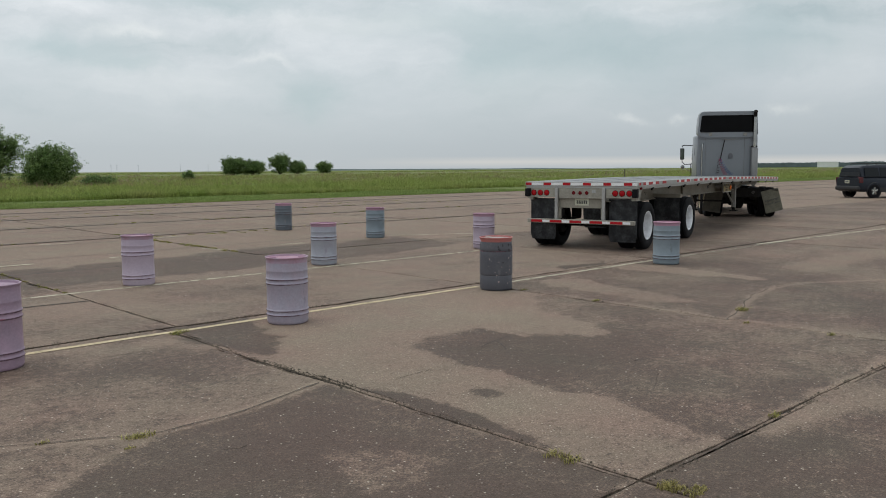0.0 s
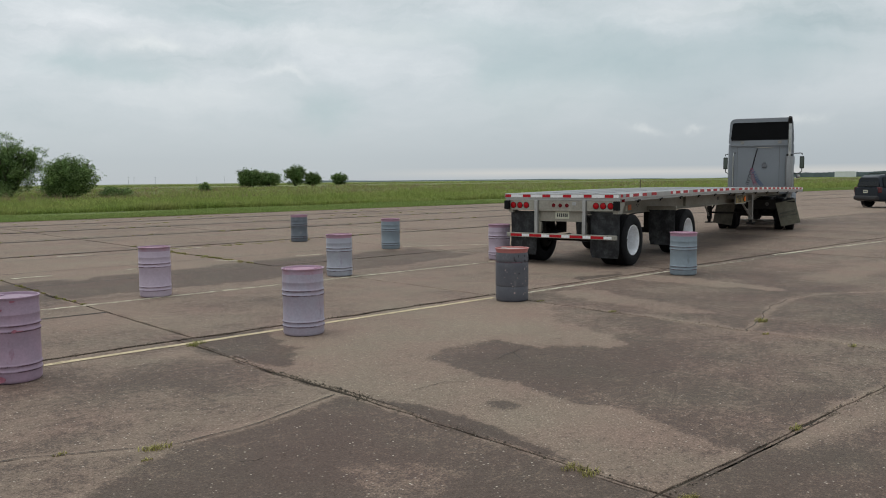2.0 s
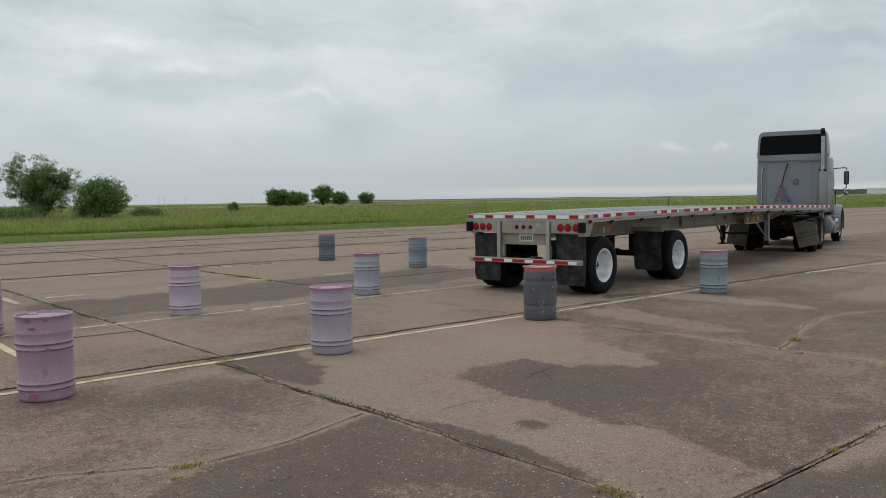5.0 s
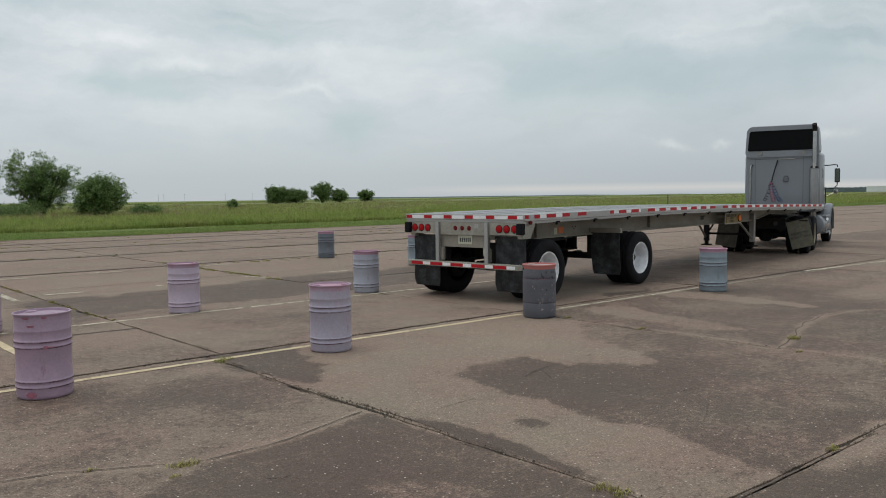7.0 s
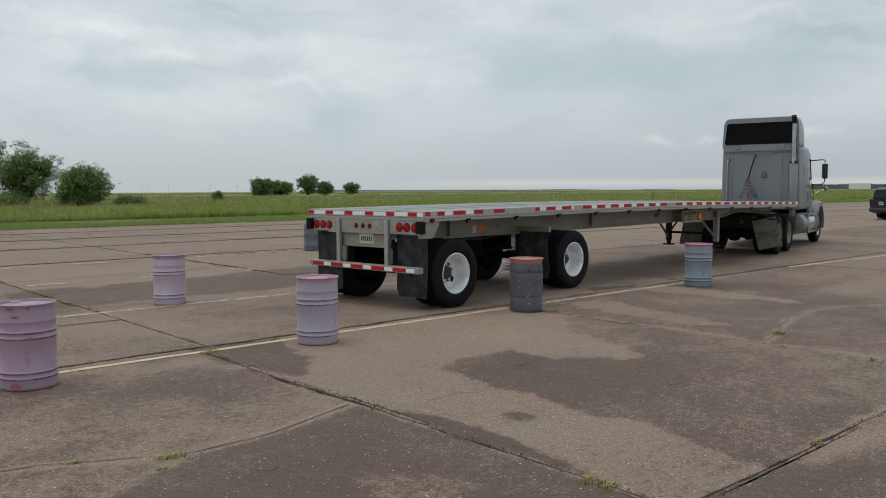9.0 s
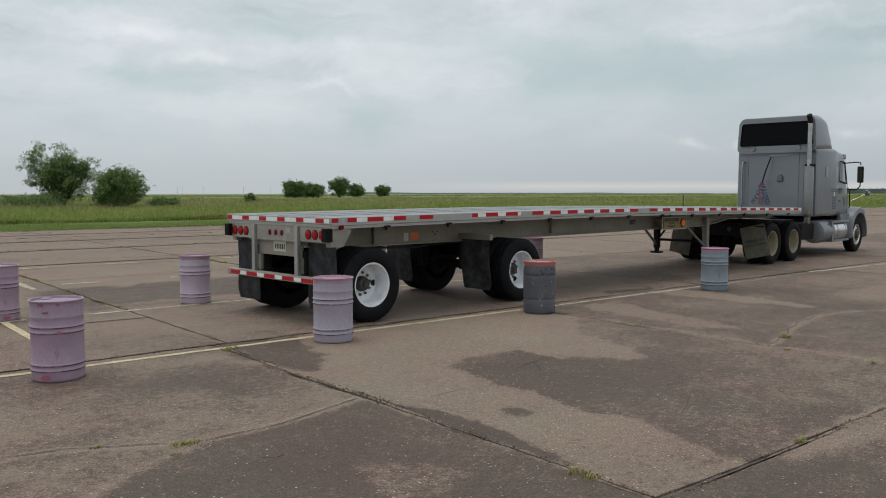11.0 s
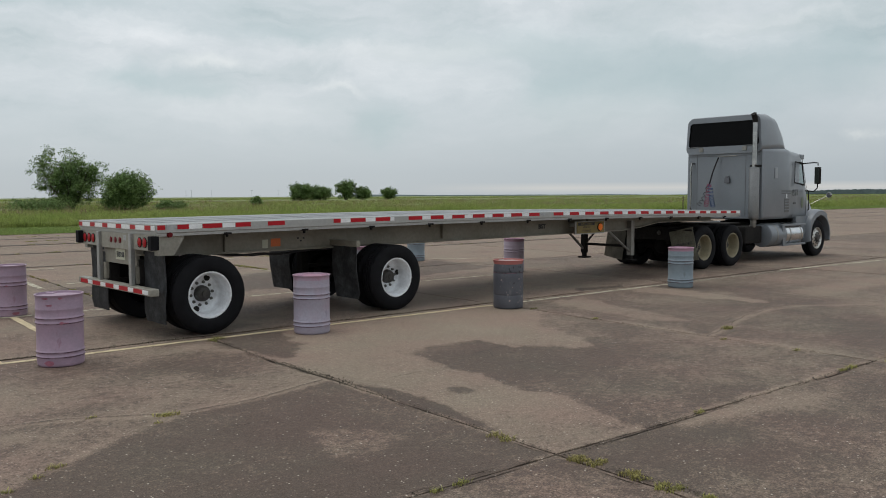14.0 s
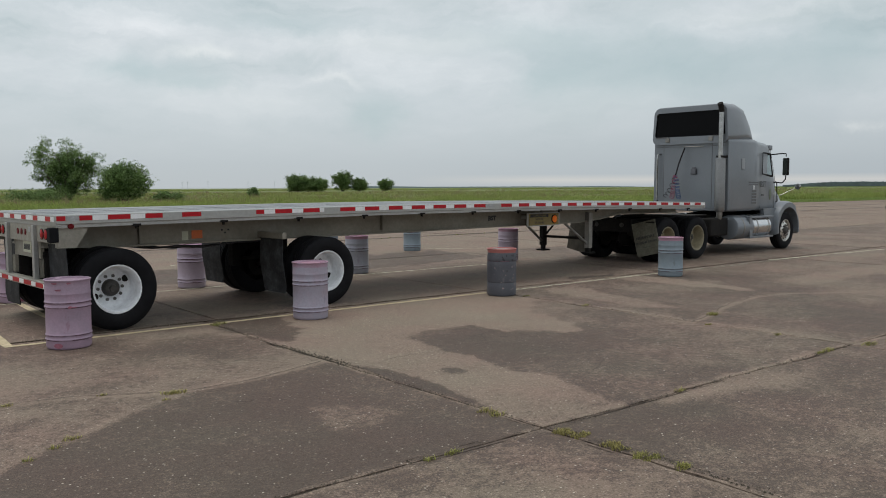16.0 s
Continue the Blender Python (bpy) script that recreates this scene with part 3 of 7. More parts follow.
def slab(i, j, step, ragged):
    """One concrete slab with ragged edges and a sunk joint all round."""
    x0, y0 = joint_x(i, j), joint_y(j)
    x1, y1 = joint_x(i + 1, j), joint_y(j + 1)
    fine = step < 0.1

    def cuts(a, b):
        n = max(1, int(round((b - a) / step)))
        c = [a + (b - a) * k / n for k in range(n + 1)]
        if fine:
            c = [a, a + 0.012, a + 0.03] + c[1:-1] + [b - 0.03, b - 0.012, b]
        return c

    xs, ys = cuts(x0, x1), cuts(y0, y1)
    nx, ny = len(xs) - 1, len(ys) - 1
    rnd = random.Random(i * 57 + j * 13)
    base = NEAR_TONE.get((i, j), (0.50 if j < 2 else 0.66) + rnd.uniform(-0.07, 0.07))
    lift = rnd.uniform(-0.003, 0.003)
    grid = np.array([[slab_tone(x, y, base) for x in xs] for y in ys])
    if fine:                                                   # soften the stains a little
        pad = np.pad(grid, 1, mode="edge")
        grid = (4 * pad[1:-1, 1:-1] + pad[:-2, 1:-1] + pad[2:, 1:-1] + pad[1:-1, :-2] + pad[1:-1, 2:]) / 8
    verts, tones, faces = [], [], []
    for b in range(ny + 1):
        for a in range(nx + 1):
            x, y = xs[a], ys[b]
            on_x, on_y = a in (0, nx), b in (0, ny)
            z = lift
            tone = float(grid[b, a])
            ex, ey = min(x - x0, x1 - x), min(y - y0, y1 - y)
            if fine and min(ex, ey) < 0.2:                     # spalled pale rims, in stretches
                n1 = noise.noise(Vector((x * 1.1, y * 1.1, 17))) + 0.5 * noise.noise(Vector((x * 4.3, y * 4.3, 19)))
                tone += 0.50 * max(0.0, n1 + 0.32) * math.exp(-(min(ex, ey) / 0.055) ** 2)
            if on_x or on_y:
                far = max(0.0, min(1.0, (y - 9) / 10))
                g = 0.004 + 0.042 * far + 0.012 * ragged * max(0.0, noise.noise(Vector((x * 5.3, y * 5.3, 1))) + 0.2)
                g += 0.010 * ragged * max(0.0, noise.noise(Vector((x * 17, y * 17, 11))))
                if on_y and abs(y - 8.58) < 0.1:
                    g += 0.034 + 0.024 * noise.noise(Vector((x * 2.1, y * 2.1, 5)))
                if on_x and abs(x - 3.93) < 0.1 and 5.0 < y < 6.8:
                    g += 0.016 * math.exp(-((y - 5.85) / 0.5) ** 2)
                g += 0.03 * ragged * max(0.0, noise.noise(Vector((x * 1.3, y * 1.3, 7))) - 0.1)
                sway = 0.03 * noise.noise(Vector((x * 0.7, y * 0.7, 2))) + 0.016 * noise.noise(Vector((x * 3.1, y * 3.1, 4)))
                if on_x and not on_y:
                    x += sway
                if on_y and not on_x:
                    y += sway
                if on_x:
                    gx = max(0.004, g - 0.036 * far) + (0.008 if y > 8.6 else 0.0)
                    x += gx if a == 0 else -gx
                if on_y:
                    y += g if b == 0 else -g
                z -= 0.005
            elif fine and min(ex, ey) < 0.035:
                sway = 0.03 * noise.noise(Vector((x * 0.7, y * 0.7, 2))) + 0.016 * noise.noise(Vector((x * 3.1, y * 3.1, 4)))
                spread = 0.02 + 0.02 * noise.noise(Vector((x * 2.3, y * 2.3, 4)))
                if ex < 0.035:
                    x += sway + (spread if x - x0 < 0.5 else -spread)
                if ey < 0.035:
                    y += sway + (spread if y - y0 < 0.5 else -spread)
            verts.append((x, y, z))
            tones.append(tone)
    top = len(verts)
    for b in range(ny):
        for a in range(nx):
            k = b * (nx + 1) + a
            faces.append((k, k + 1, k + nx + 2, k + nx + 1))
    ring = [a for a in range(nx + 1)] + [b * (nx + 1) + nx for b in range(1, ny + 1)]
    ring += [ny * (nx + 1) + a for a in range(nx - 1, -1, -1)] + [b * (nx + 1) for b in range(ny - 1, 0, -1)]
    for k in ring:
        x, y, z = verts[k]
        verts.append((x, y, -0.09))
        tones.append(0.05)
    n = len(ring)
    for q in range(n):
        faces.append((ring[q], top + q, top + (q + 1) % n, ring[(q + 1) % n]))
    return verts, faces, tones


def tone_mesh(name, data, parent):
    verts, faces, tones = data
    ob = mesh_from(name, verts, faces, CONCRETE, parent)
    at = ob.data.attributes.new("tone", "FLOAT", "POINT")
    at.data.foreach_set("value", np.array(tones, dtype=np.float32))
    return ob


def build_pavement():
    pave = empty("pavement", "old cracked airfield apron of stained brown-grey concrete slabs", "pavement", kind="structure")
    rest = ([], [], [])
    for i in range(-22, 44):
        for j in range(-10, 7):
            near = -3 <= i <= 8 and -2 <= j <= 6
            if near:
                fine = -1 <= i <= 1 and -1 <= j <= 1
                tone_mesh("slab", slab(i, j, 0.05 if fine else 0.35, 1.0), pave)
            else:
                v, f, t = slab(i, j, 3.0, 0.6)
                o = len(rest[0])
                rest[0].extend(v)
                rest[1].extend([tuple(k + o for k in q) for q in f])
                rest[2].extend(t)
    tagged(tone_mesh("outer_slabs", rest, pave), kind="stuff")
    bm = nb()
    box(bm, -110, 225, -65, EDGE, -0.12, -0.016)
    part("joint_bed", bm, JOINT, pave)
    return pave


def ribbon(bm, pts, width, z, ragged, seed, step=0.08):
    """A flat band with ragged edges along a line."""
    rows, s = [], 0.0
    for (xa, ya), (xb, yb) in zip(pts, pts[1:]):
        d = Vector((xb - xa, yb - ya))
        n = max(1, int(d.length / step))
        side = Vector((-d.y, d.x)).normalized()
        for k in range(n + (1 if (xb, yb) == pts[-1] else 0)):
            f = k / n
            c = Vector((xa, ya)) + d * f
            s += d.length / n
            c += side * ragged * 1.2 * noise.noise(Vector((s * 1.7, seed, 0)))
            w0 = width / 2 * (1 + ragged * 14 * noise.noise(Vector((s * 4, seed, 3))))
            w1 = width / 2 * (1 + ragged * 14 * noise.noise(Vector((s * 4, seed, 9))))
            rows.append((bm.verts.new((*(c + side * max(w0, 0.002)), z)), bm.verts.new((*(c - side * max(w1, 0.002)), z))))
    for (a, b), (c, d) in zip(rows, rows[1:]):
        bm.faces.new((a, c, d, b))
    bmesh.ops.recalc_face_normals(bm, faces=bm.faces)
    if bm.faces and next(iter(bm.faces)).normal.z < 0:
        bmesh.ops.reverse_faces(bm, faces=bm.faces)
    return bm


PAVE = build_pavement()


def build_markings():
    rows = (("yellow_line", [(1.55, 8.33), (8.65, 8.335)], 0.09, YELLOW), ("faded_line", [(8.95, 8.335), (13.4, 8.34)], 0.10, PALE), ("faded_line", [(1.9, 11.95), (12.4, 11.93)], 0.10, PALE), ("faded_line", [(12.9, 11.93), (19.0, 11.9)], 0.08, THIN),
            ("yellow_line", [(1.60, 8.38), (1.62, 9.5)], 0.10, YELLOW), ("yellow_line", [(2.45, 9.7), (2.45, 11.9)], 0.10, YELLOW),
            ("faded_line", [(3.7, 15.6), (3.75, 19.0)], 0.12, PALE), ("faded_line", [(13.6, 8.33), (20.5, 8.2)], 0.12, THIN),
            ("faded_line", [(17.6, 8.42), (24.4, 8.0)], 0.12, PALE), ("faded_line", [(13.6, 16.3), (15.8, 15.0)], 0.12, PALE),
            ("faded_line", [(6.35, 20.2), (7.1, 20.1)], 0.14, PALE), ("faded_line", [(8.55, 16.6), (8.8, 16.0)], 0.14, PALE),
            ("faded_line", [(10.3, 16.2), (10.9, 16.1)], 0.14, PALE), ("faded_line", [(4.3, 16.2), (5.0, 16.2)], 0.14, PALE),
            ("faded_line", [(6.4, 16.2), (6.9, 16.2)], 0.14, PALE), ("faded_line", [(4.4, 20.1), (5.0, 20.05)], 0.14, PALE),
            ("faded_line", [(2.0, 16.2), (2.6, 16.2)], 0.14, PALE), ("faded_line", [(9.2, 20.1), (9.9, 20.1)], 0.14, PALE))
    for k, (name, pts, w, m) in enumerate(rows):
        part(name, ribbon(nb(), pts, w, 0.0062, 0.012, k * 3.1), m, PAVE, "worn yellow painted line" if m is YELLOW else "faded pale painted line")
    for k, pts in enumerate(CRACKS):
        if k != 1:
            part("crack", ribbon(nb(), pts, 0.012, 0.0075, 0.085, 40 + k, 0.04), CRACK, PAVE, "dark open crack")
    hairs = ([(5.73, 5.48), (5.92, 5.56), (6.09, 5.59), (6.25, 5.63), (6.39, 5.61)], [(5.85, 5.27), (5.98, 5.45), (6.09, 5.59)], [(6.84, 5.75), (6.92, 5.68), (7.04, 5.7)], [(4.37, 5.14), (4.62, 5.12), (4.74, 5.15), (4.89, 5.06)],
             [(2.5, 4.6), (2.58, 4.55), (2.64, 4.56)], [(6.3, 4.12), (6.45, 4.13), (6.6, 4.05)])
    for k, pts in enumerate(hairs):
        part("hair_crack", ribbon(nb(), pts, 0.007, 0.0072, 0.08, 140 + k, 0.03), CRACK, PAVE, "fine dark crack")
    scratches = ([(5.86, 4.69), (5.96, 4.16), (6.53, 4.07)], [(6.08, 3.73), (5.62, 3.5), (5.19, 3.26)], [(5.5, 3.88), (5.07, 3.74)], [(6.03, 2.74), (6.58, 2.89)], [(2.79, 4.55), (2.74, 4.43)], [(3.07, 4.58), (3.04, 4.5)],
                 [(3.12, 4.37), (3.11, 4.26)], [(5.6, 5.2), (6.3, 5.05), (7.0, 4.95)], [(5.9, 4.95), (6.2, 4.3)], [(7.0, 4.4), (7.6, 3.3)], [(7.3, 4.1), (7.2, 3.2), (7.6, 2.9)], [(6.0, 5.4), (6.5, 5.1)], [(7.6, 5.4), (8.3, 4.4)], [(5.4, 4.1), (6.1, 4.4)])
    for k, pts in enumerate(scratches):
        part("scratch", ribbon(nb(), pts, 0.012, 0.0066, 0.05, 170 + k, 0.06), SCRATCH, PAVE, "faint pale scratch")


def build_seams():
    """Long thin seams across the far apron, and crumbled rubble in the nearer joints."""
    rnd = random.Random(31)
    rows = [(14.63, -10, 14, 0.035), (20.85, -6, 40, 0.11), (26.05, -8, 90, 0.24), (30.7, -8, 110, 0.34), (35.2, -5, 100, 0.22), (11.15, 2.6, 4.1, 0.05)]
    for k in range(9):
        y = 17.4 + k * 2.3 + rnd.uniform(-0.4, 0.4)
        x0 = rnd.uniform(-4, 8) + k
        rows.append((y, x0, x0 + rnd.uniform(8, 26) + k, 0.03 + 0.006 * k))
    for k, (y, x0, x1, w) in enumerate(rows):
        part("seam", ribbon(nb(), [(x0, y), ((x0 + x1) / 2, y + rnd.uniform(-0.05, 0.05)), (x1, y + rnd.uniform(-0.05, 0.05))], w, 0.0058, 0.04, 80 + k, 0.25), SEAM, PAVE, "thin dark seam")
    runs = (((3.93, 2.6), (3.93, 8.5), 700, 0.016), ((3.95, 5.2), (3.94, 6.5), 500, 0.03), ((3.95, 2.5), (8.8, 2.53), 700, 0.016), ((4.0, 2.45), (4.0, 0.2), 500, 0.02), ((-0.5, 2.53), (3.9, 2.53), 300, 0.014),
            ((1.6, 8.58), (9.0, 8.58), 900, 0.035), ((8.8, 2.6), (8.8, 8.5), 400, 0.02))
    verts, faces = [], []
    for (xa, ya), (xb, yb), n, w in runs:
        for _ in range(n):
            f = rnd.random()
            x, y = xa + (xb - xa) * f, ya + (yb - ya) * f
            sway = 0.03 * noise.noise(Vector((x * 0.7, y * 0.7, 2)))
            ax, ay = (0, 1) if abs(xb - xa) > abs(yb - ya) else (1, 0)
            d = rnd.gauss(0, w) + sway
            x, y, r = x + ax * d, y + ay * d, rnd.uniform(0.003, 0.009) * (1.5 if rnd.random() < 0.08 else 1)
            z = -0.010 if abs(d - sway) < 0.012 else 0.003
            o = len(verts)
            for k in range(5):
                t = 1.2566 * k + rnd.uniform(-0.3, 0.3)
                verts.append((x + r * rnd.uniform(0.7, 1.2) * math.cos(t), y + r * rnd.uniform(0.7, 1.2) * math.sin(t), z))
            verts.append((x + rnd.uniform(-0.3, 0.3) * r, y + rnd.uniform(-0.3, 0.3) * r, z + r * rnd.uniform(0.6, 1.2)))
            faces += [(o + k, o + (k + 1) % 5, o + 5) for k in range(5)]
    tagged(mesh_from("joint_rubble", verts, faces, RUBBLE, PAVE), kind="stuff")


def tufts(name, spots, mat, height, spread, blades, seed, label):
    """Small weed tufts growing out of the joints: thin bent blades."""
    rnd = random.Random(seed)
    verts, faces = [], []
    for x, y, size in spots:
        for _ in range(int(blades * size)):
            a, d = rnd.uniform(0, 6.283), spread * size * rnd.random() ** 0.7
            bx, by = x + d * math.cos(a) * 1.6, y + d * math.sin(a) * 0.8
            h, w = height * size ** 0.5 * rnd.uniform(0.25, 1.15), rnd.uniform(0.0015, 0.004)
            lean, la = rnd.uniform(0.4, 2.2) * h, rnd.uniform(0, 6.283)
            sx, sy = -math.sin(la) * w, math.cos(la) * w
            o = len(verts)
            mx, my = bx + lean * 0.35 * math.cos(la), by + lean * 0.35 * math.sin(la)
            verts += [(bx - sx, by - sy, -0.02), (bx + sx, by + sy, -0.02), (mx + sx * 0.8, my + sy * 0.8, h * 0.65), (mx - sx * 0.8, my - sy * 0.8, h * 0.65),
                      (bx + lean * math.cos(la), by + lean * math.sin(la), h)]
            faces += [(o, o + 1, o + 2, o + 3), (o + 3, o + 2, o + 4)]
    return tagged(mesh_from(name, verts, faces, mat), label, "weeds", kind="stuff")


def build_edge():
    """A ragged strip of bare brown soil where the grass meets the concrete."""
    earth = material("bare_soil", (0.13, 0.095, 0.06), rough=0.95, vary=0.4, scale=1.5, fine=20, bump=0.4, other=(0.19, 0.16, 0.08), spots=0.5)
    part("soil_edge", ribbon(nb(), [(-6, EDGE - 0.12), (30, EDGE - 0.15), (70, EDGE - 0.1), (125, EDGE - 0.15)], 0.42, 0.009, 0.05, 211, 0.3), earth, PAVE, "ragged strip of bare brown soil")


def build_weeds():
    rnd = random.Random(5)
    spots = [(4.0, 8.28, 1.3), (3.92, 8.2, 0.8), (1.73, 5.52, 0.5), (2.25, 5.2, 1.0), (2.2, 5.22, 0.8), (2.09, 5.04, 0.4), (1.02, 5.66, 0.7), (1.2, 4.42, 0.8), (1.05, 4.28, 0.5), (0.85, 4.12, 0.5),
             (8.88, 7.64, 0.7), (8.83, 6.36, 0.8), (9.54, 4.71, 1.4), (9.45, 4.66, 1.0), (8.73, 4.26, 0.7), (8.72, 3.34, 0.7), (5.62, 2.53, 0.7), (3.89, 3.12, 0.8), (3.88, 2.97, 0.8), (3.9, 3.05, 0.6),
             (3.05, 2.5, 0.7), (2.85, 2.5, 0.6), (8.3, 2.53, 1.0), (8.1, 2.53, 0.7), (8.95, 2.4, 1.3), (9.3, 2.3, 1.0)]
    for f in (0.08, 0.14, 0.2, 0.27, 0.5, 0.56, 0.62, 0.8, 0.86, 1.1):        # green fringe where two joints meet
        for _ in range(3):
            spots.append((3.97 + rnd.gauss(0, 0.03), 2.5 - f - rnd.uniform(0, 0.06), rnd.uniform(0.3, 0.7)))
    for _ in range(30):
        spots.append((4.13 + rnd.gauss(0, 0.02), rnd.uniform(12, 20), rnd.uniform(0.2, 0.6)))
        spots.append((8.8 + rnd.gauss(0, 0.03), rnd.uniform(15, 22), rnd.uniform(0.3, 0.8)))
        spots.append((rnd.uniform(5, 20), 20.85 + rnd.gauss(0, 0.03), rnd.uniform(0.3, 0.7)))
        spots.append((8.76 + rnd.gauss(0, 0.05), rnd.uniform(15.8, 19.8), rnd.uniform(0.4, 1.0)))
        spots.append((rnd.uniform(8.8, 13.4), 20.2 + rnd.gauss(0, 0.12), rnd.uniform(0.4, 1.0)))
        for y in (26.05, 30.7, 33.0, 37.0):
            spots.append((y * rnd.uniform(0.2, 1.0), y + rnd.gauss(0, 0.1), rnd.uniform(0.6, 1.6)))
    tufts("joint_weeds", spots, WEED, 0.030, 0.062, 90, 3, "short green and straw-coloured weeds growing in the slab joints")


build_markings()
build_seams()
build_edge()
build_weeds()


# ---- the field ----
def build_field():
    bm = nb()
    xs = [-900, -300, -100, 0, 100, 300, 900, 3000]
    ys = [EDGE, EDGE + 3, 62, 100, 200, 500, 1500, 4000]
    lift = {0: 0.0, 1: 0.0, 2: 0.16, 3: 0.28, 4: 0.2}                 # the matted top of the tall grass, on ground that falls off gently
    grid = [[bm.verts.new((x, y, lift.get(k, 0.5 - 0.0035 * y))) for x in xs] for k, y in enumerate(ys)]
    for a, b in zip(grid, grid[1:]):
        for i in range(len(xs) - 1):
            bm.faces.new((a[i], a[i + 1], b[i + 1], b[i]))
    far = [bm.verts.new((x, y, -0.13)) for x, y in ((-4000, -4000), (4000, -4000), (4000, EDGE), (-4000, EDGE))]
    bm.faces.new(far)
    tagged(part("ground", bm, SOIL), "flat green field reaching to the horizon", "ground", kind="structure")


def grass(name, n, area, height, width, mat, seed, label, power=1.0, bunch=5):
    """Blades in bunches over a stretch of the field, thinning out with distance."""
    rng = np.random.default_rng(seed)
    x0, x1, y0, y1 = area
    v = y0 + (y1 - y0) * rng.random(n) ** power
    u = v * np.tan(np.radians(rng.uniform(x0, x1, n)))          # evenly by bearing
    u, v = np.repeat(u, bunch), np.repeat(v, bunch)
    k = len(u)
    patch = np.array([noise.noise(Vector((a * 0.09, b * 0.13, seed))) for a, b in zip(u[::bunch], v[::bunch])]).repeat(bunch)
    u, v = u + rng.normal(0, 0.16, k), v + rng.normal(0, 0.16, k)
    v = np.maximum(v, y0 + 0.03)
    h = height * (0.8 + 0.7 * patch) * rng.uniform(0.55, 1.25, k)
    w = width * rng.uniform(0.6, 1.4, k) * (0.6 + np.hypot(u, v) / 90)
    a, b = rng.uniform(0, 6.283, k), rng.uniform(0, 6.283, k)
    lean = h * rng.uniform(0.1, 1.0, k)
    sx, sy = np.cos(a) * w, np.sin(a) * w
    lx, ly = np.cos(b) * lean, np.sin(b) * lean
    z0 = -0.02 - 0.0036 * np.maximum(v - 110, 0)
    h = h + z0
    verts = np.stack([np.stack([u - sx, v - sy, z0], 1), np.stack([u + sx, v + sy, z0], 1), np.stack([u + lx * 0.4 + sx * 0.7, v + ly * 0.4 + sy * 0.7, h * 0.6], 1),
                      np.stack([u + lx * 0.4 - sx * 0.7, v + ly * 0.4 - sy * 0.7, h * 0.6], 1), np.stack([u + lx, v + ly, h], 1)], 1).reshape(-1, 3)
    me = bpy.data.meshes.new(name)
    o = np.arange(k)[:, None] * 5
    loops = (o + np.array([[0, 1, 2, 3, 3, 2, 4]])).reshape(-1)
    me.vertices.add(len(verts))
    me.vertices.foreach_set("co", verts.reshape(-1).astype(np.float32))
    me.loops.add(len(loops))
    me.loops.foreach_set("vertex_index", loops.astype(np.int32))
    me.polygons.add(2 * k)
    start = (np.arange(k)[:, None] * 7 + np.array([[0, 4]])).reshape(-1)
    me.polygons.foreach_set("loop_start", start.astype(np.int32))
    me.update(calc_edges=True)
    me.validate()
    me.materials.append(mat)
    return tagged(new(name, me), label, "grass", kind="stuff")


build_field()
grass("mown_grass", 60000, (6, 73, EDGE, EDGE + 10), 0.11, 0.013, MOWN, 11, "short mown grass along the edge of the concrete")
grass("tall_grass", 76000, (6, 73, EDGE + 7.5, 150), 0.54, 0.013, TALL, 12, "tall unmown green meadow grass", 1.6)
grass("far_grass", 42000, (6, 72, 120, 420), 0.55, 0.035, TALL, 14, "distant unmown meadow grass", 1.2, 4)
grass("dry_weeds", 7500, (6, 73, EDGE + 26, 170), 0.80, 0.012, DRY, 13, "brownish seed heads standing over the tall grass", 1.1)


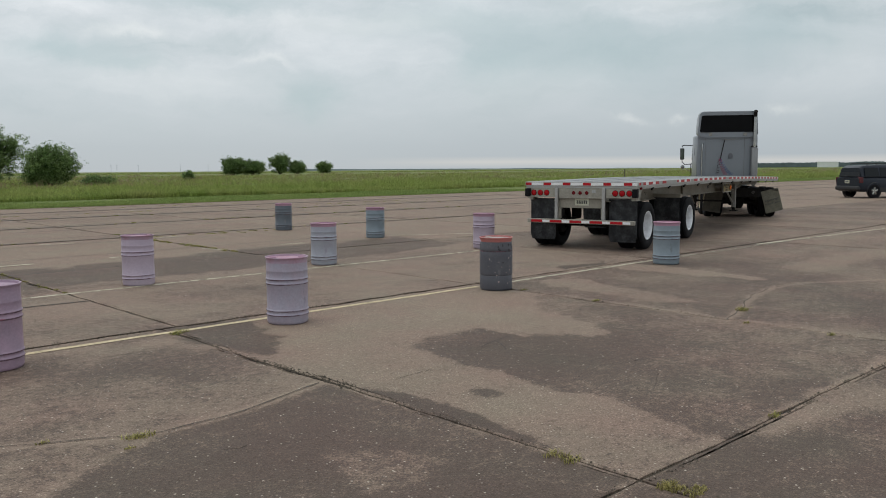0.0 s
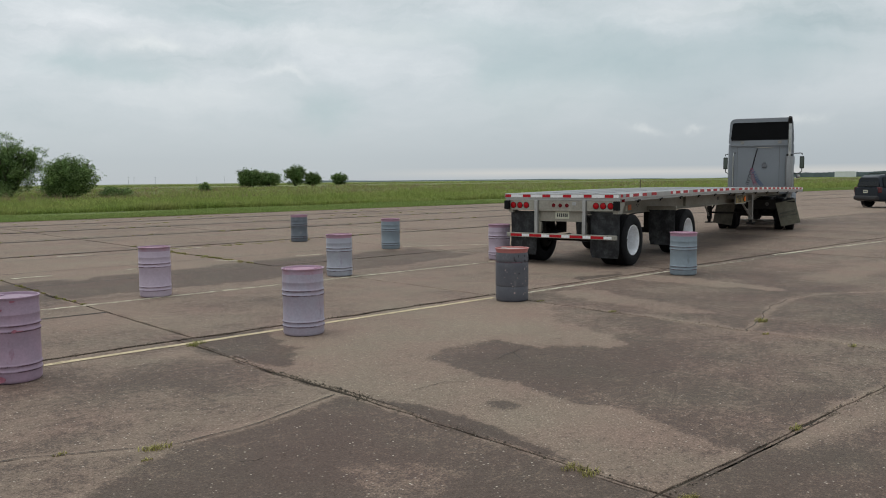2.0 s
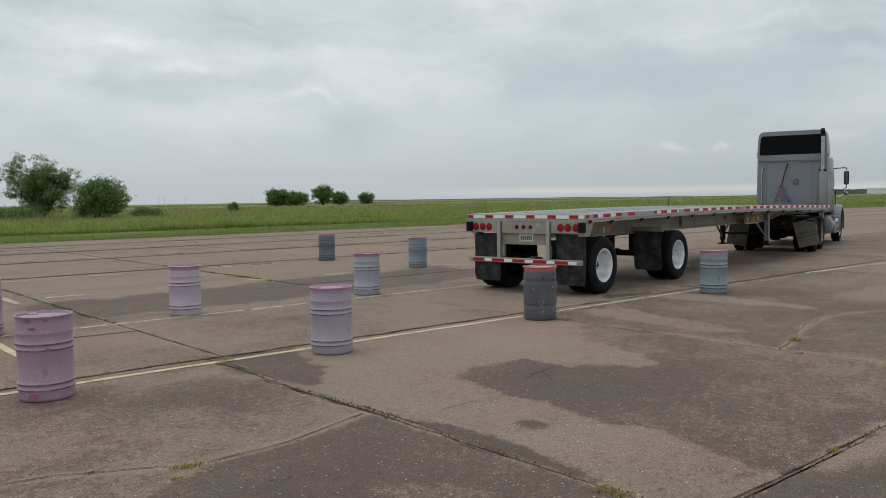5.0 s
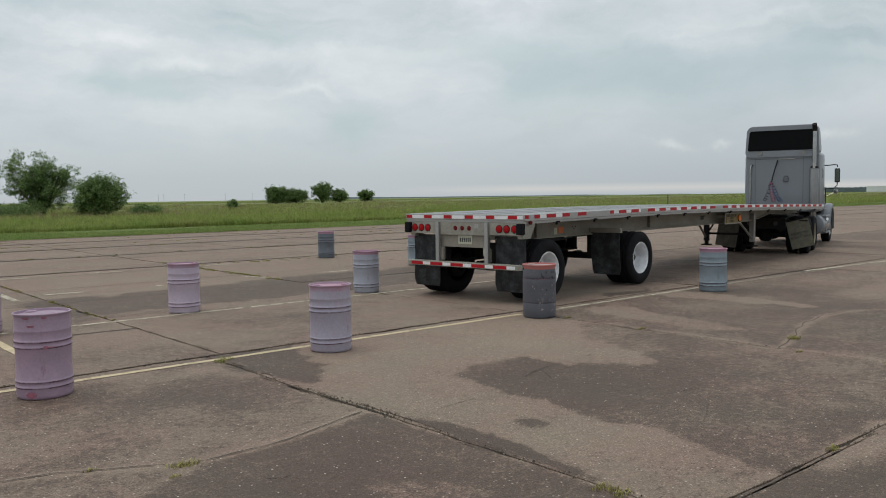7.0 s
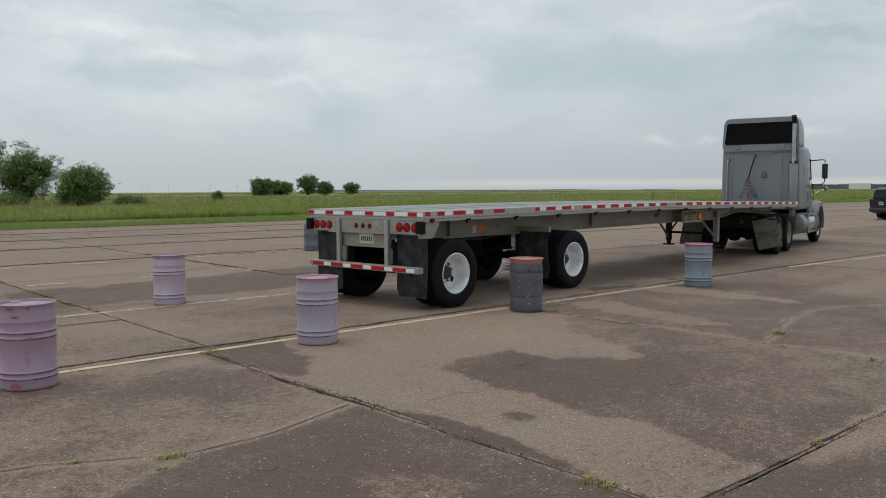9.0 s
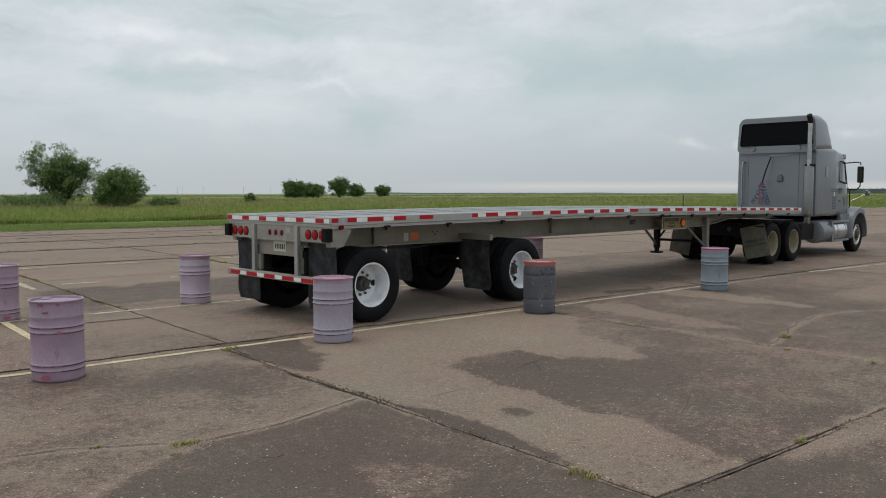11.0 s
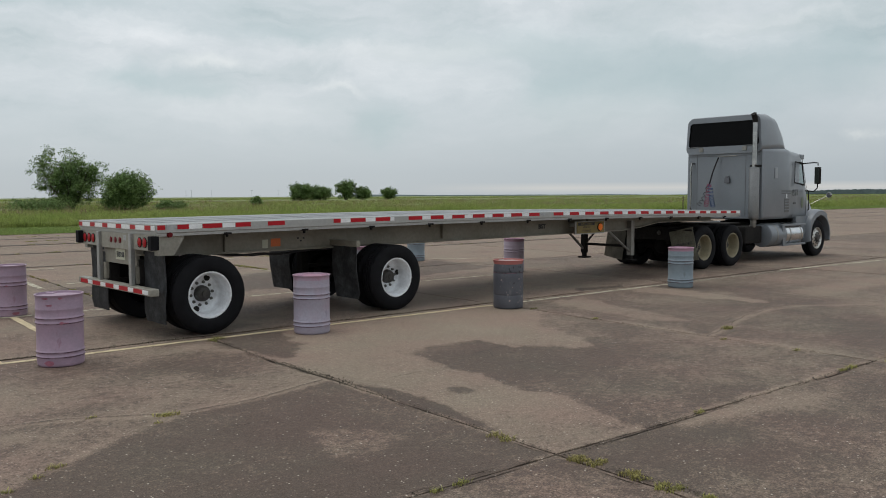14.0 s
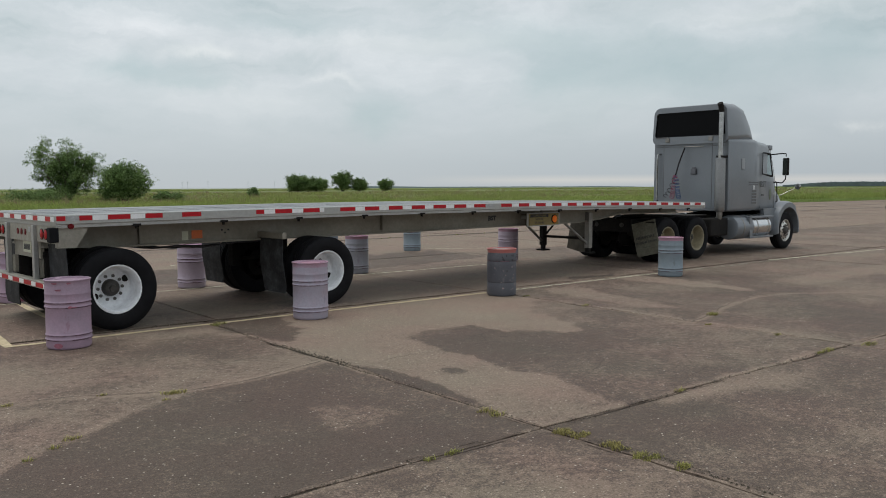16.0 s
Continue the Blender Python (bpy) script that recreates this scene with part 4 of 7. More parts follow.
# ---- trees and distance ----
def tree(name, label, x, y, height, spread, seed, leaves, stems, low, category="tree", leaf=0.15):
    """Several leaning stems that fork into limbs, and small leaves in loose clumps round their ends."""
    rnd = random.Random(seed)
    root = empty(name, label, category, pose(x, y, -0.05))
    trunk, tips = nb(), []
    for s in range(stems):
        a = 6.283 * s / stems + rnd.uniform(-0.4, 0.4)
        out = spread * (rnd.uniform(0.3, 0.95) if category == "tree" else rnd.uniform(0.15, 0.75))
        top = Vector((math.cos(a) * out, math.sin(a) * out, height * rnd.uniform(0.62, 0.93)))
        pts = [Vector((math.cos(a) * 0.1, math.sin(a) * 0.1, 0)).lerp(top, f) + Vector((rnd.gauss(0, 0.12), rnd.gauss(0, 0.12), 0)) * (1 if 0 < f else 0) for f in (0, 0.25, 0.5, 0.75, 1)]
        r = height * 0.022
        tube(trunk, pts, [r, r * 0.8, r * 0.6, r * 0.4, r * 0.15], 6)
        tips.append((pts[4], 1.0))
        for f in (1, 2, 2, 3, 3, 4):
            p = pts[f]
            b = rnd.uniform(0, 6.283)
            reach = spread * rnd.uniform(0.25, 0.6)
            q = p + Vector((math.cos(b) * reach, math.sin(b) * reach, height * rnd.uniform(0.02, 0.22)))
            if q.z < height * low:
                q.z = height * (low + rnd.uniform(0, 0.15))
            mid = p.lerp(q, 0.5) + Vector((0, 0, 0.1 * reach))
            tube(trunk, [p, mid, q], [r * 0.35, r * 0.22, r * 0.08], 5)
            tips += [(q, 1.0), (mid, 0.6)]
    part("trunk", trunk, BARK, root, smooth=60)
    verts, faces = [], []
    clumps = []
    for p, wgt in tips:
        for _ in range(5):
            clumps.append((p + Vector((rnd.uniform(-0.2, 0.2), rnd.uniform(-0.2, 0.2), rnd.uniform(-0.16, 0.12))) * spread, rnd.uniform(0.07, 0.15) * spread * wgt))
    for _ in range(leaves):
        c, rad = rnd.choice(clumps)
        d = Vector((rnd.gauss(0, 1), rnd.gauss(0, 1), rnd.gauss(0, 0.8)))
        d = d * min(1.0, 1.5 / d.length) * rad * 0.85
        p = c + d
        if p.z < height * low * 0.6:
            p.z = height * low * rnd.uniform(0.6, 1.1)
        if category == "bush":                      # a loose dome
            q = math.sqrt((p.x ** 2 + p.y ** 2) / (spread * 1.12) ** 2 + (p.z / (height * 1.02)) ** 2)
            q /= 1 + 0.38 * noise.noise(Vector((math.atan2(p.y, p.x) * 1.6, p.z / height * 3, seed)))
            if q > 1:
                p = p * (rnd.uniform(0.8, 1.14) / q)
        s = leaf * rnd.uniform(0.5, 1.3)
        e = Euler((rnd.uniform(-0.9, 0.9), rnd.uniform(-0.9, 0.9), rnd.uniform(0, 6.283))).to_matrix()
        o = len(verts)
        for q in ((-s, 0, 0), (0, -s * 0.33, 0.03), (s, 0, -0.05), (0, s * 0.33, 0.03)):
            verts.append(tuple(p + e @ Vector(q)))
        faces.append((o, o + 1, o + 2, o + 3))
    mesh_from("crown", verts, faces, LEAF, root)
    return root


tree("tree", "airy green tree with several leaning stems in the meadow", 22.6, 85.8, 5.7, 3.0, 41, 26000, 11, 0.22, leaf=0.12)
tree("bush", "dense rounded dark green bush in the meadow", 26.3, 80.3, 3.7, 3.3, 22, 26000, 13, 0.03, "bush", 0.14)
tree("bush", "low green scrub beside the trees", 20.0, 84.0, 1.35, 4.0, 23, 9000, 8, 0.02, "bush", 0.1)
tree("bush", "low green scrub trailing off beside a bush", 30.5, 80.0, 1.1, 2.2, 24, 6000, 7, 0.02, "bush", 0.1)
tree("bush", "broad green bush far out in the field", 92.8, 165.0, 4.2, 3.0, 25, 12000, 10, 0.03, "bush", 0.22)
tree("bush", "lower green bush far out in the field", 96.5, 163.0, 3.5, 2.9, 26, 8000, 9, 0.03, "bush", 0.22)
tree("bush", "rounded green bush far out in the field", 112.3, 176.5, 4.9, 3.3, 27, 12000, 10, 0.03, "bush", 0.22)
tree("bush", "small sloping green bush far out in the field", 116.2, 174.3, 3.5, 2.6, 28, 7000, 9, 0.03, "bush", 0.22)
tree("bush", "small round green bush far out in the field", 138.9, 194.9, 3.4, 2.8, 29, 7500, 9, 0.03, "bush", 0.22)
tree("bush", "small dark shrub standing in tall grass", 48.8, 97.8, 1.5, 1.0, 30, 1500, 6, 0.02, "bush", 0.15)


def build_distance():
    rnd = random.Random(8)

    def ridge(name, x0, y0, x1, y1, low, high, n, mat, label, rough):
        verts, faces = [], []
        for k in range(n + 1):
            f = k / n
            x, y = x0 + (x1 - x0) * f, y0 + (y1 - y0) * f
            h = (low + (high - low) * (0.5 + 0.5 * noise.noise(Vector((f * 9, 2, 1)))) + rough * rnd.random()) * min(1.0, 0.1 + f * 7)
            verts += [(x, y, -30), (x, y, h), (x * 1.02, y * 1.02, h - 1), (x * 1.03, y * 1.03, -30)]
        for k in range(n):
            o = 4 * k
            for a in range(3):
                faces.append((o + a, o + 4 + a, o + 5 + a, o + a + 1))
        tagged(mesh_from(name, verts, faces, mat), label, "backdrop", kind="structure")

    # woods, hills and poles carry their haze in the material colour
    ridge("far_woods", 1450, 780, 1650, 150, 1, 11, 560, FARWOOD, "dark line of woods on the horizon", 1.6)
    ridge("far_hills", 1650, 2560, 3150, 900, -8, 0.5, 220, FARHILL, "faint low hills on the horizon, tinted blue for haze", 0.5)
    hall = empty("warehouse", "long low white building on the horizon", "building", pose(838, 328, -0.2, 0, 0, -68))
    bm = nb()
    box(bm, -9.5, 9.5, -5, 5, 0, 5.0)
    part("wall", bm, WHITEWALL, hall)
    bm = nb()
    prism(bm, [(-9.7, 5.0), (9.7, 5.0), (9.5, 5.5), (-9.5, 5.5)], -5.2, 5.2)
    part("roof", bm, WHITEWALL, hall)
    for x, y in ((333.1, 836.3), (338.1, 834.2), (357.0, 826.3), (394.4, 809.2), (419.1, 796.6)):
        pole = empty("utility_pole", "thin wooden utility pole on the horizon", "pole", pose(x, y, -3.0), group="poles on the horizon")
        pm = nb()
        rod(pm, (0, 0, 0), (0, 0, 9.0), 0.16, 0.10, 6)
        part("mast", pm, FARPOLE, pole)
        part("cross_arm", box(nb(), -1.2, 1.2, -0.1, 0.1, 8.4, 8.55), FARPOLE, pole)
    post = nb()
    rod(post, (61.8, 41.6, 0), (61.8, 41.6, 1.5), 0.05, 0.04, 8)
    tagged(part("marker_post", post, BARK), "thin dark post standing in the grass", "post")


build_distance()


# ---- drums ----
def drum_paint(name, body, other, stain, amount):
    """Faded drum paint, scuffed and with older paint showing in blotches."""
    m = material(name, body, rough=0.55, vary=0.16, scale=5.5, fine=45, bump=0.06, other=other, spots=amount, random=0.06)
    nt = m.node_tree
    p = nt.nodes["Principled BSDF"]
    src = p.inputs["Base Color"].links[0].from_socket
    tc = nt.nodes.new("ShaderNodeTexCoord")
    mp = nt.nodes.new("ShaderNodeMapping")
    mp.inputs["Scale"].default_value = (9, 9, 4)
    link(nt, tc.outputs["Object"], mp.inputs[0])
    n = node(nt, "ShaderNodeTexNoise", Scale=1.0, Detail=6.0, Roughness=0.7)
    link(nt, mp.outputs[0], n.inputs["Vector"])
    r = nt.nodes.new("ShaderNodeMapRange")
    r.inputs[1].default_value, r.inputs[2].default_value = 0.62, 0.7
    r.inputs[4].default_value = 0.7
    link(nt, n.outputs[0], r.inputs[0])
    mx = nt.nodes.new("ShaderNodeMix")
    mx.data_type = "RGBA"
    link(nt, r.outputs[0], mx.inputs[0])
    link(nt, src, mx.inputs[6])
    mx.inputs[7].default_value = (*stain, 1)
    link(nt, mx.outputs[2], p.inputs["Base Color"])
    return m


MAUVE = drum_paint("mauve_drum", (0.375, 0.262, 0.345), (0.32, 0.24, 0.31), (0.27, 0.14, 0.20), 0.5)
LAVENDER = drum_paint("lavender_drum", (0.345, 0.32, 0.39), (0.35, 0.285, 0.345), (0.22, 0.19, 0.24), 0.55)
BLUEGREY = drum_paint("bluegrey_drum", (0.225, 0.275, 0.315), (0.19, 0.235, 0.27), (0.13, 0.15, 0.17), 0.5)
PALEBLUE = drum_paint("pale_blue_drum", (0.345, 0.365, 0.42), (0.33, 0.33, 0.39), (0.27, 0.22, 0.29), 0.5)
PALEMAUVE = drum_paint("pale_mauve_drum", (0.46, 0.385, 0.47), (0.42, 0.35, 0.43), (0.36, 0.28, 0.34), 0.5)
SLATE = drum_paint("slate_drum", (0.085, 0.088, 0.108), (0.105, 0.106, 0.122), (0.19, 0.18, 0.185), 0.5)
PINKISH = drum_paint("pinkish_rim", (0.37, 0.285, 0.365), (0.36, 0.21, 0.27), (0.30, 0.13, 0.17), 0.5)
PINK = drum_paint("pink_rim", (0.40, 0.21, 0.29), (0.36, 0.235, 0.31), (0.30, 0.12, 0.15), 0.5)
SLATEBLUE = drum_paint("slate_blue_drum", (0.13, 0.155, 0.185), (0.11, 0.13, 0.155), (0.20, 0.20, 0.21), 0.5)
RED_RIM = drum_paint("red_rim", (0.48, 0.15, 0.14), (0.40, 0.17, 0.16), (0.28, 0.07, 0.07), 0.5)
INK = material("dark_ink", (0.03, 0.03, 0.035), rough=0.6, vary=0.1, bump=0)
CRIMSON = material("crimson_paint", (0.34, 0.12, 0.17), rough=0.6, vary=0.3)
GREY_LID = drum_paint("grey_lid", (0.36, 0.31, 0.30), (0.40, 0.30, 0.28), (0.2, 0.17, 0.17), 0.5)
SCUFF = worn_paint("hoop_scuff", (0.16, 0.09, 0.115), 0.52, 8.0)


def drum(x, y, turn, body, cap, lid, label, plain=False, seed=0, drips=0):
    R, H = 0.231, 0.749
    root = empty("drum", label, "drum", pose(x, y, 0.006, 0, 0, turn), group="drums marking the lanes")
    hoops = (0.103, 0.153, 0.454, 0.505)
    prof = [(0, 0.012), (R - 0.03, 0.012), (R - 0.014, 0.0), (R - 0.004, 0.012), (R, 0.03)]
    if plain:                                     # smooth plastic drum with a groove and a waist
        prof += [(R, 0.20), (R - 0.004, 0.21), (R + 0.002, 0.22), (R + 0.003, 0.24), (R + 0.003, 0.48), (R + 0.003, 0.535), (R - 0.004, 0.555), (R + 0.003, 0.57), (R + 0.002, 0.59), (R, 0.635), (R - 0.012, 0.685)]
    else:
        for h in hoops:
            prof += [(R - 0.001, h - 0.017), (R + 0.002, h - 0.011), (R + 0.008, h - 0.004), (R + 0.008, h + 0.004), (R + 0.002, h + 0.011), (R - 0.001, h + 0.017)]
        prof += [(R, 0.585), (R + 0.003, 0.592), (R + 0.003, 0.600), (R, 0.607), (R - 0.001, 0.685)]
    part("body", lathe(nb(), prof, seg=48), body, root, smooth=50)
    r0 = R - 0.012 if plain else R - 0.001
    part("upper_rim", lathe(nb(), [(r0, 0.685), (R - 0.002, 0.717), (R + 0.004, H - 0.016), (R + 0.010, H - 0.011), (R + 0.010, H - 0.003), (R + 0.004, H), (R - 0.006, H - 0.001), (R - 0.011, H - 0.022)], seg=48), cap, root,
         "painted upper rim", smooth=60)
    part("lid", lathe(nb(), [(R - 0.011, H - 0.022), (R - 0.03, H - 0.025), (R - 0.045, H - 0.018), (0, H - 0.016)], seg=48), lid, root, "flat drum lid", smooth=60)
    for bx, by, br in ((0.0, 0.155, 0.032), (0.0, -0.16, 0.022)):
        part("bung", lathe(nb(), [(br + 0.012, H - 0.016), (br + 0.012, H - 0.008), (br, H - 0.006), (br - 0.004, H - 0.002), (br - 0.012, H - 0.008), (0, H - 0.008)], pose(bx, by, 0), 20), lid, root, smooth=40)
    if not plain:                                 # scuffed dark line below each hoop
        for h in hoops:
            part("hoop_scuff", lathe(nb(), [(R + 0.0035, h - 0.011), (R + 0.0085, h - 0.005), (R + 0.0095, h + 0.001)], seg=48), SCUFF, root, smooth=60)
    else:
        part("groove", lathe(nb(), [(R + 0.0035, 0.548), (R + 0.0005, 0.552), (R + 0.0005, 0.558), (R + 0.0035, 0.562)], seg=48), SCUFF, root, smooth=60)
    rnd = random.Random(seed)
    dabs = []
    if plain:                                     # dark scrapes near the top, pale chips lower down
        dabs += [(rnd.uniform(-2.7, -0.9), rnd.uniform(0.57, 0.66), rnd.uniform(0.006, 0.014), rnd.uniform(0.008, 0.022), INK) for _ in range(9)]
        dabs += [(rnd.uniform(-2.9, -0.6), rnd.uniform(0.10, 0.50), rnd.uniform(0.004, 0.011), rnd.uniform(0.004, 0.016), GREY_LID) for _ in range(26)]
        # one dark spot, and a thin dark line along the foot
        dabs += [(-1.95, 0.40, 0.014, 0.014, INK), (-1.5, 0.012, 0.10, 0.006, INK)]
    elif drips > 3:
        dabs += [(rnd.uniform(-2.9, -1.9), 0.715, rnd.uniform(0.02, 0.04), 0.012, CRIMSON) for _ in range(2)]
    for a, h, w, tall, m in dabs:
        bm = nb()
        rr = R + 0.0045
        ring = [(a + w / R * math.cos(6.283 * i / 7) * rnd.uniform(0.7, 1.2), h + tall * math.sin(6.283 * i / 7) * rnd.uniform(0.7, 1.2)) for i in range(7)]
        bm.faces.new([bm.verts.new((rr * math.cos(b), rr * math.sin(b), max(z, 0.004))) for b, z in ring])
        part("paint_chip", bm, m, root)
    for k in range(drips):                        # runs and dabs of old red paint
        a = rnd.uniform(-2.9, -1.7)
        h, w, tall = (0.045, 0.06, 0.06) if k == 0 else (rnd.choice((0.105, 0.156, 0.456, 0.507, 0.645)), rnd.uniform(0.02, 0.05), rnd.uniform(0.01, 0.035))
        bm = nb()
        n = 8
        pts = []
        for i in range(n):
            t = 6.283 * i / n
            b = a + w / R * 0.8 * math.cos(t) * rnd.uniform(0.8, 1.2)
            rr = R + 0.0105 if not plain else R + 0.006
            pts.append(bm.verts.new((rr * math.cos(b), rr * math.sin(b), h + tall * 0.45 * math.sin(t) * rnd.uniform(0.6, 1.2))))
        bm.faces.new(pts)
        part("paint_dab", bm, CRIMSON, root, "dab of dark red paint")
    return root


drum(2.12, 7.95, 20, MAUVE, MAUVE, MAUVE, "faded mauve steel drum with red paint dabs", seed=1, drips=4)
drum(5.16, 7.97, 60, LAVENDER, PINKISH, PINK, "lavender grey steel drum with a dusty pink top", seed=2, drips=0)
drum(8.68, 8.00, 0, SLATE, RED_RIM, GREY_LID, "smooth dark grey drum with a red painted rim", plain=True, seed=3)
drum(13.09, 7.92, 0, BLUEGREY, PINK, PINK, "blue-grey steel drum with a pink upper rim", seed=4)
drum(2.48, 12.18, 40, MAUVE, MAUVE, MAUVE, "faded mauve steel drum beside the second lane line", seed=5, drips=2)
drum(5.25, 12.19, 80, PALEMAUVE, PINKISH, PINK, "pale mauve steel drum with a pink top", seed=6)
drum(8.74, 12.30, 10, PALEBLUE, PINK, PINK, "light lavender grey steel drum with a broad pink top", seed=7)
drum(12.92, 12.27, 30, PALEMAUVE, PINK, PINK, "dull mauve steel drum beside the second lane line", seed=8)
drum(13.00, 16.09, 70, BLUEGREY, PINK, PINK, "blue-grey steel drum with a pinkish rim, standing further off", seed=9)
drum(12.80, 19.95, 15, SLATEBLUE, PINK, PINK, "dark blue-grey steel drum with a pink rim, standing far off", seed=10)


# ---- truck materials ----
ALU = material("trailer_aluminium", (0.44, 0.44, 0.43), rough=0.42, metal=0.75, vary=0.12, scale=3, fine=30, bump=0.05)
# one dull metal twice: paler for open faces, darker for shade below the deck
BEAMLIT = material("trailer_metal_lit", (0.37, 0.355, 0.305), rough=0.5, metal=0.2, vary=0.18, scale=3, fine=26, bump=0.05, other=(0.25, 0.235, 0.20))
BEAMSHADE = material("trailer_metal_shaded", (0.29, 0.27, 0.225), rough=0.6, metal=0.15, vary=0.16, scale=1.6, fine=22, bump=0.05, other=(0.225, 0.205, 0.165))
DECK = material("deck_boards", (0.27, 0.277, 0.282), rough=0.5, metal=0.4, vary=0.22, scale=1.2, fine=14, bump=0.08, random=0.2)
DECKDARK = material("deck_wood", (0.17, 0.155, 0.14), rough=0.85, vary=0.3, scale=2, fine=20, bump=0.15, random=0.2)
RED = material("red_tape", (0.45, 0.010, 0.018), spec=0.25, rough=0.4, vary=0.12, scale=9, bump=0)
DULLTAPE = material("dulled_tape", (0.42, 0.43, 0.44), rough=0.5, vary=0.3, scale=14, bump=0.02, other=(0.3, 0.3, 0.3))
WHITE = material("white_tape", (0.86, 0.87, 0.88), rough=0.35, vary=0.12, scale=9, bump=0)
LAMP = glow("red_lamp", (0.34, 0.008, 0.012), 0.02)
LAMPDIM = material("dark_red_lamp", (0.13, 0.007, 0.010), rough=0.3, vary=0.1, bump=0, spec=0.15)
AMBER = glow("amber_lamp", (0.85, 0.20, 0.03), 0.1)
RUBBER = material("tyre_rubber", (0.009, 0.009, 0.011), spec=0.18, rough=0.8, vary=0.3, scale=5, fine=40, bump=0.15)
FLAP = material("mud_flap", (0.016, 0.017, 0.019), spec=0.3, rough=0.7, vary=0.5, scale=6, fine=28, bump=0.45, other=(0.062, 0.064, 0.068), spots=0.53)
OLDFLAP = material("weathered_flap", (0.15, 0.145, 0.108), rough=0.85, vary=0.35, scale=5, fine=25, bump=0.2, other=(0.11, 0.10, 0.075))
BROWNFLAP = material("dirty_flap", (0.08, 0.07, 0.053), rough=0.85, vary=0.35, scale=5, fine=25, bump=0.2)
BLACK = material("chassis_black", (0.010, 0.009, 0.009), spec=0.2, rough=0.8, vary=0.4, scale=4, fine=25, bump=0.2, other=(0.02, 0.018, 0.016))
STEEL = material("dull_steel", (0.30, 0.29, 0.27), rough=0.5, metal=0.6, vary=0.25, scale=6, fine=40, bump=0.08)
SHIELD = material("muffler_shield", (0.24, 0.24, 0.24), rough=0.36, metal=0.75, vary=0.3, scale=5, fine=70, bump=0.2, other=(0.22, 0.22, 0.22))
CHROME = material("exhaust_chrome", (0.30, 0.30, 0.295), rough=0.18, metal=1.0, vary=0.15, scale=4, fine=25, bump=0.03, other=(0.45, 0.44, 0.43))
WHITERIM = material("white_wheel", (0.86, 0.88, 0.91), rough=0.4, vary=0.08, scale=6, fine=30, bump=0.02, other=(0.60, 0.61, 0.63))
TANRIM = material("tan_wheel", (0.31, 0.27, 0.18), rough=0.6, vary=0.25, scale=6, fine=30, bump=0.05)
TANKALU = material("tank_aluminium", (0.66, 0.67, 0.68), rough=0.24, metal=1.0, vary=0.12, scale=3, fine=30, bump=0.02)
ALURIM = material("alloy_wheel", (0.62, 0.61, 0.58), rough=0.3, metal=0.9, vary=0.15, scale=6, bump=0.03)
HUB = material("greasy_hub", (0.07, 0.065, 0.06), rough=0.55, metal=0.4, vary=0.35, scale=12, fine=60, bump=0.15)
NUT = material("wheel_nut", (0.13, 0.125, 0.12), rough=0.5, metal=0.5, vary=0.3, scale=12, fine=60, bump=0.1)
CAB = material("cab_grey", (0.215, 0.234, 0.258), rough=0.38, metal=0.25, vary=0.06, scale=1.2, fine=25, bump=0.015, coat=0.25)
# hatch colour is lightened from the cab grey so that its relief shows
CABLIGHT = material("hatch_grey", (0.30, 0.32, 0.345), rough=0.5, vary=0.06, scale=3, bump=0.01)
CABTRIM = material("cab_seam", (0.13, 0.135, 0.14), rough=0.6, vary=0.1)
DARKIN = material("fairing_window", (0.004, 0.004, 0.0045), spec=0.08, rough=0.12, vary=0.3, scale=2, bump=0)
GLASS = material("cab_glass", (0.34, 0.40, 0.40), rough=0.06, metal=0.92, vary=0.05, bump=0)
# dark greenish tint stands in for the dull ground the mirrors reflect
MIRROR = material("mirror_face", (0.10, 0.115, 0.10), rough=0.08, metal=0.9, vary=0.05, bump=0)
YELLOWPLATE = material("yellow_sign", (0.27, 0.205, 0.065), rough=0.5, vary=0.2)
ORANGE = material("orange_sticker", (0.74, 0.17, 0.045), rough=0.5, vary=0.15)
PLATE = material("plate_cream", (0.56, 0.56, 0.44), rough=0.45, vary=0.1, bump=0)
GREYINK = material("grey_ink", (0.13, 0.135, 0.15), rough=0.6, vary=0.1, bump=0)
REDHOSE = material("red_hose", (0.24, 0.05, 0.10), rough=0.45, vary=0.1, bump=0)
BLUEHOSE = material("blue_hose", (0.03, 0.07, 0.19), rough=0.45, vary=0.1, bump=0)
BLACKHOSE = material("black_hose", (0.02, 0.02, 0.025), rough=0.5, vary=0.1, bump=0)

SIDE = Matrix.Rotation(radians(90), 4, "X")          # turns the lathe axis from z to -y


# ---- wheels ----
TYRE_R = 0.50


def tyre_mesh():
    R, w = TYRE_R, 0.135
    prof = [(0.292, -w + 0.03), (0.31, -w + 0.012), (0.355, -w - 0.002), (0.41, -w - 0.004), (0.453, -w + 0.008), (0.480, -w + 0.022), (0.494, -w + 0.04)]
    ribs = []
    for a, b in ((-0.095, -0.058), (-0.046, -0.006), (0.006, 0.046), (0.058, 0.095)):
        ribs += [(R - 0.016, a), (R, a + 0.002), (R, b - 0.002), (R - 0.016, b)]
    prof += ribs + [(r, -h) for r, h in reversed(prof)]
    return lathe(nb(), prof, SIDE, 56)


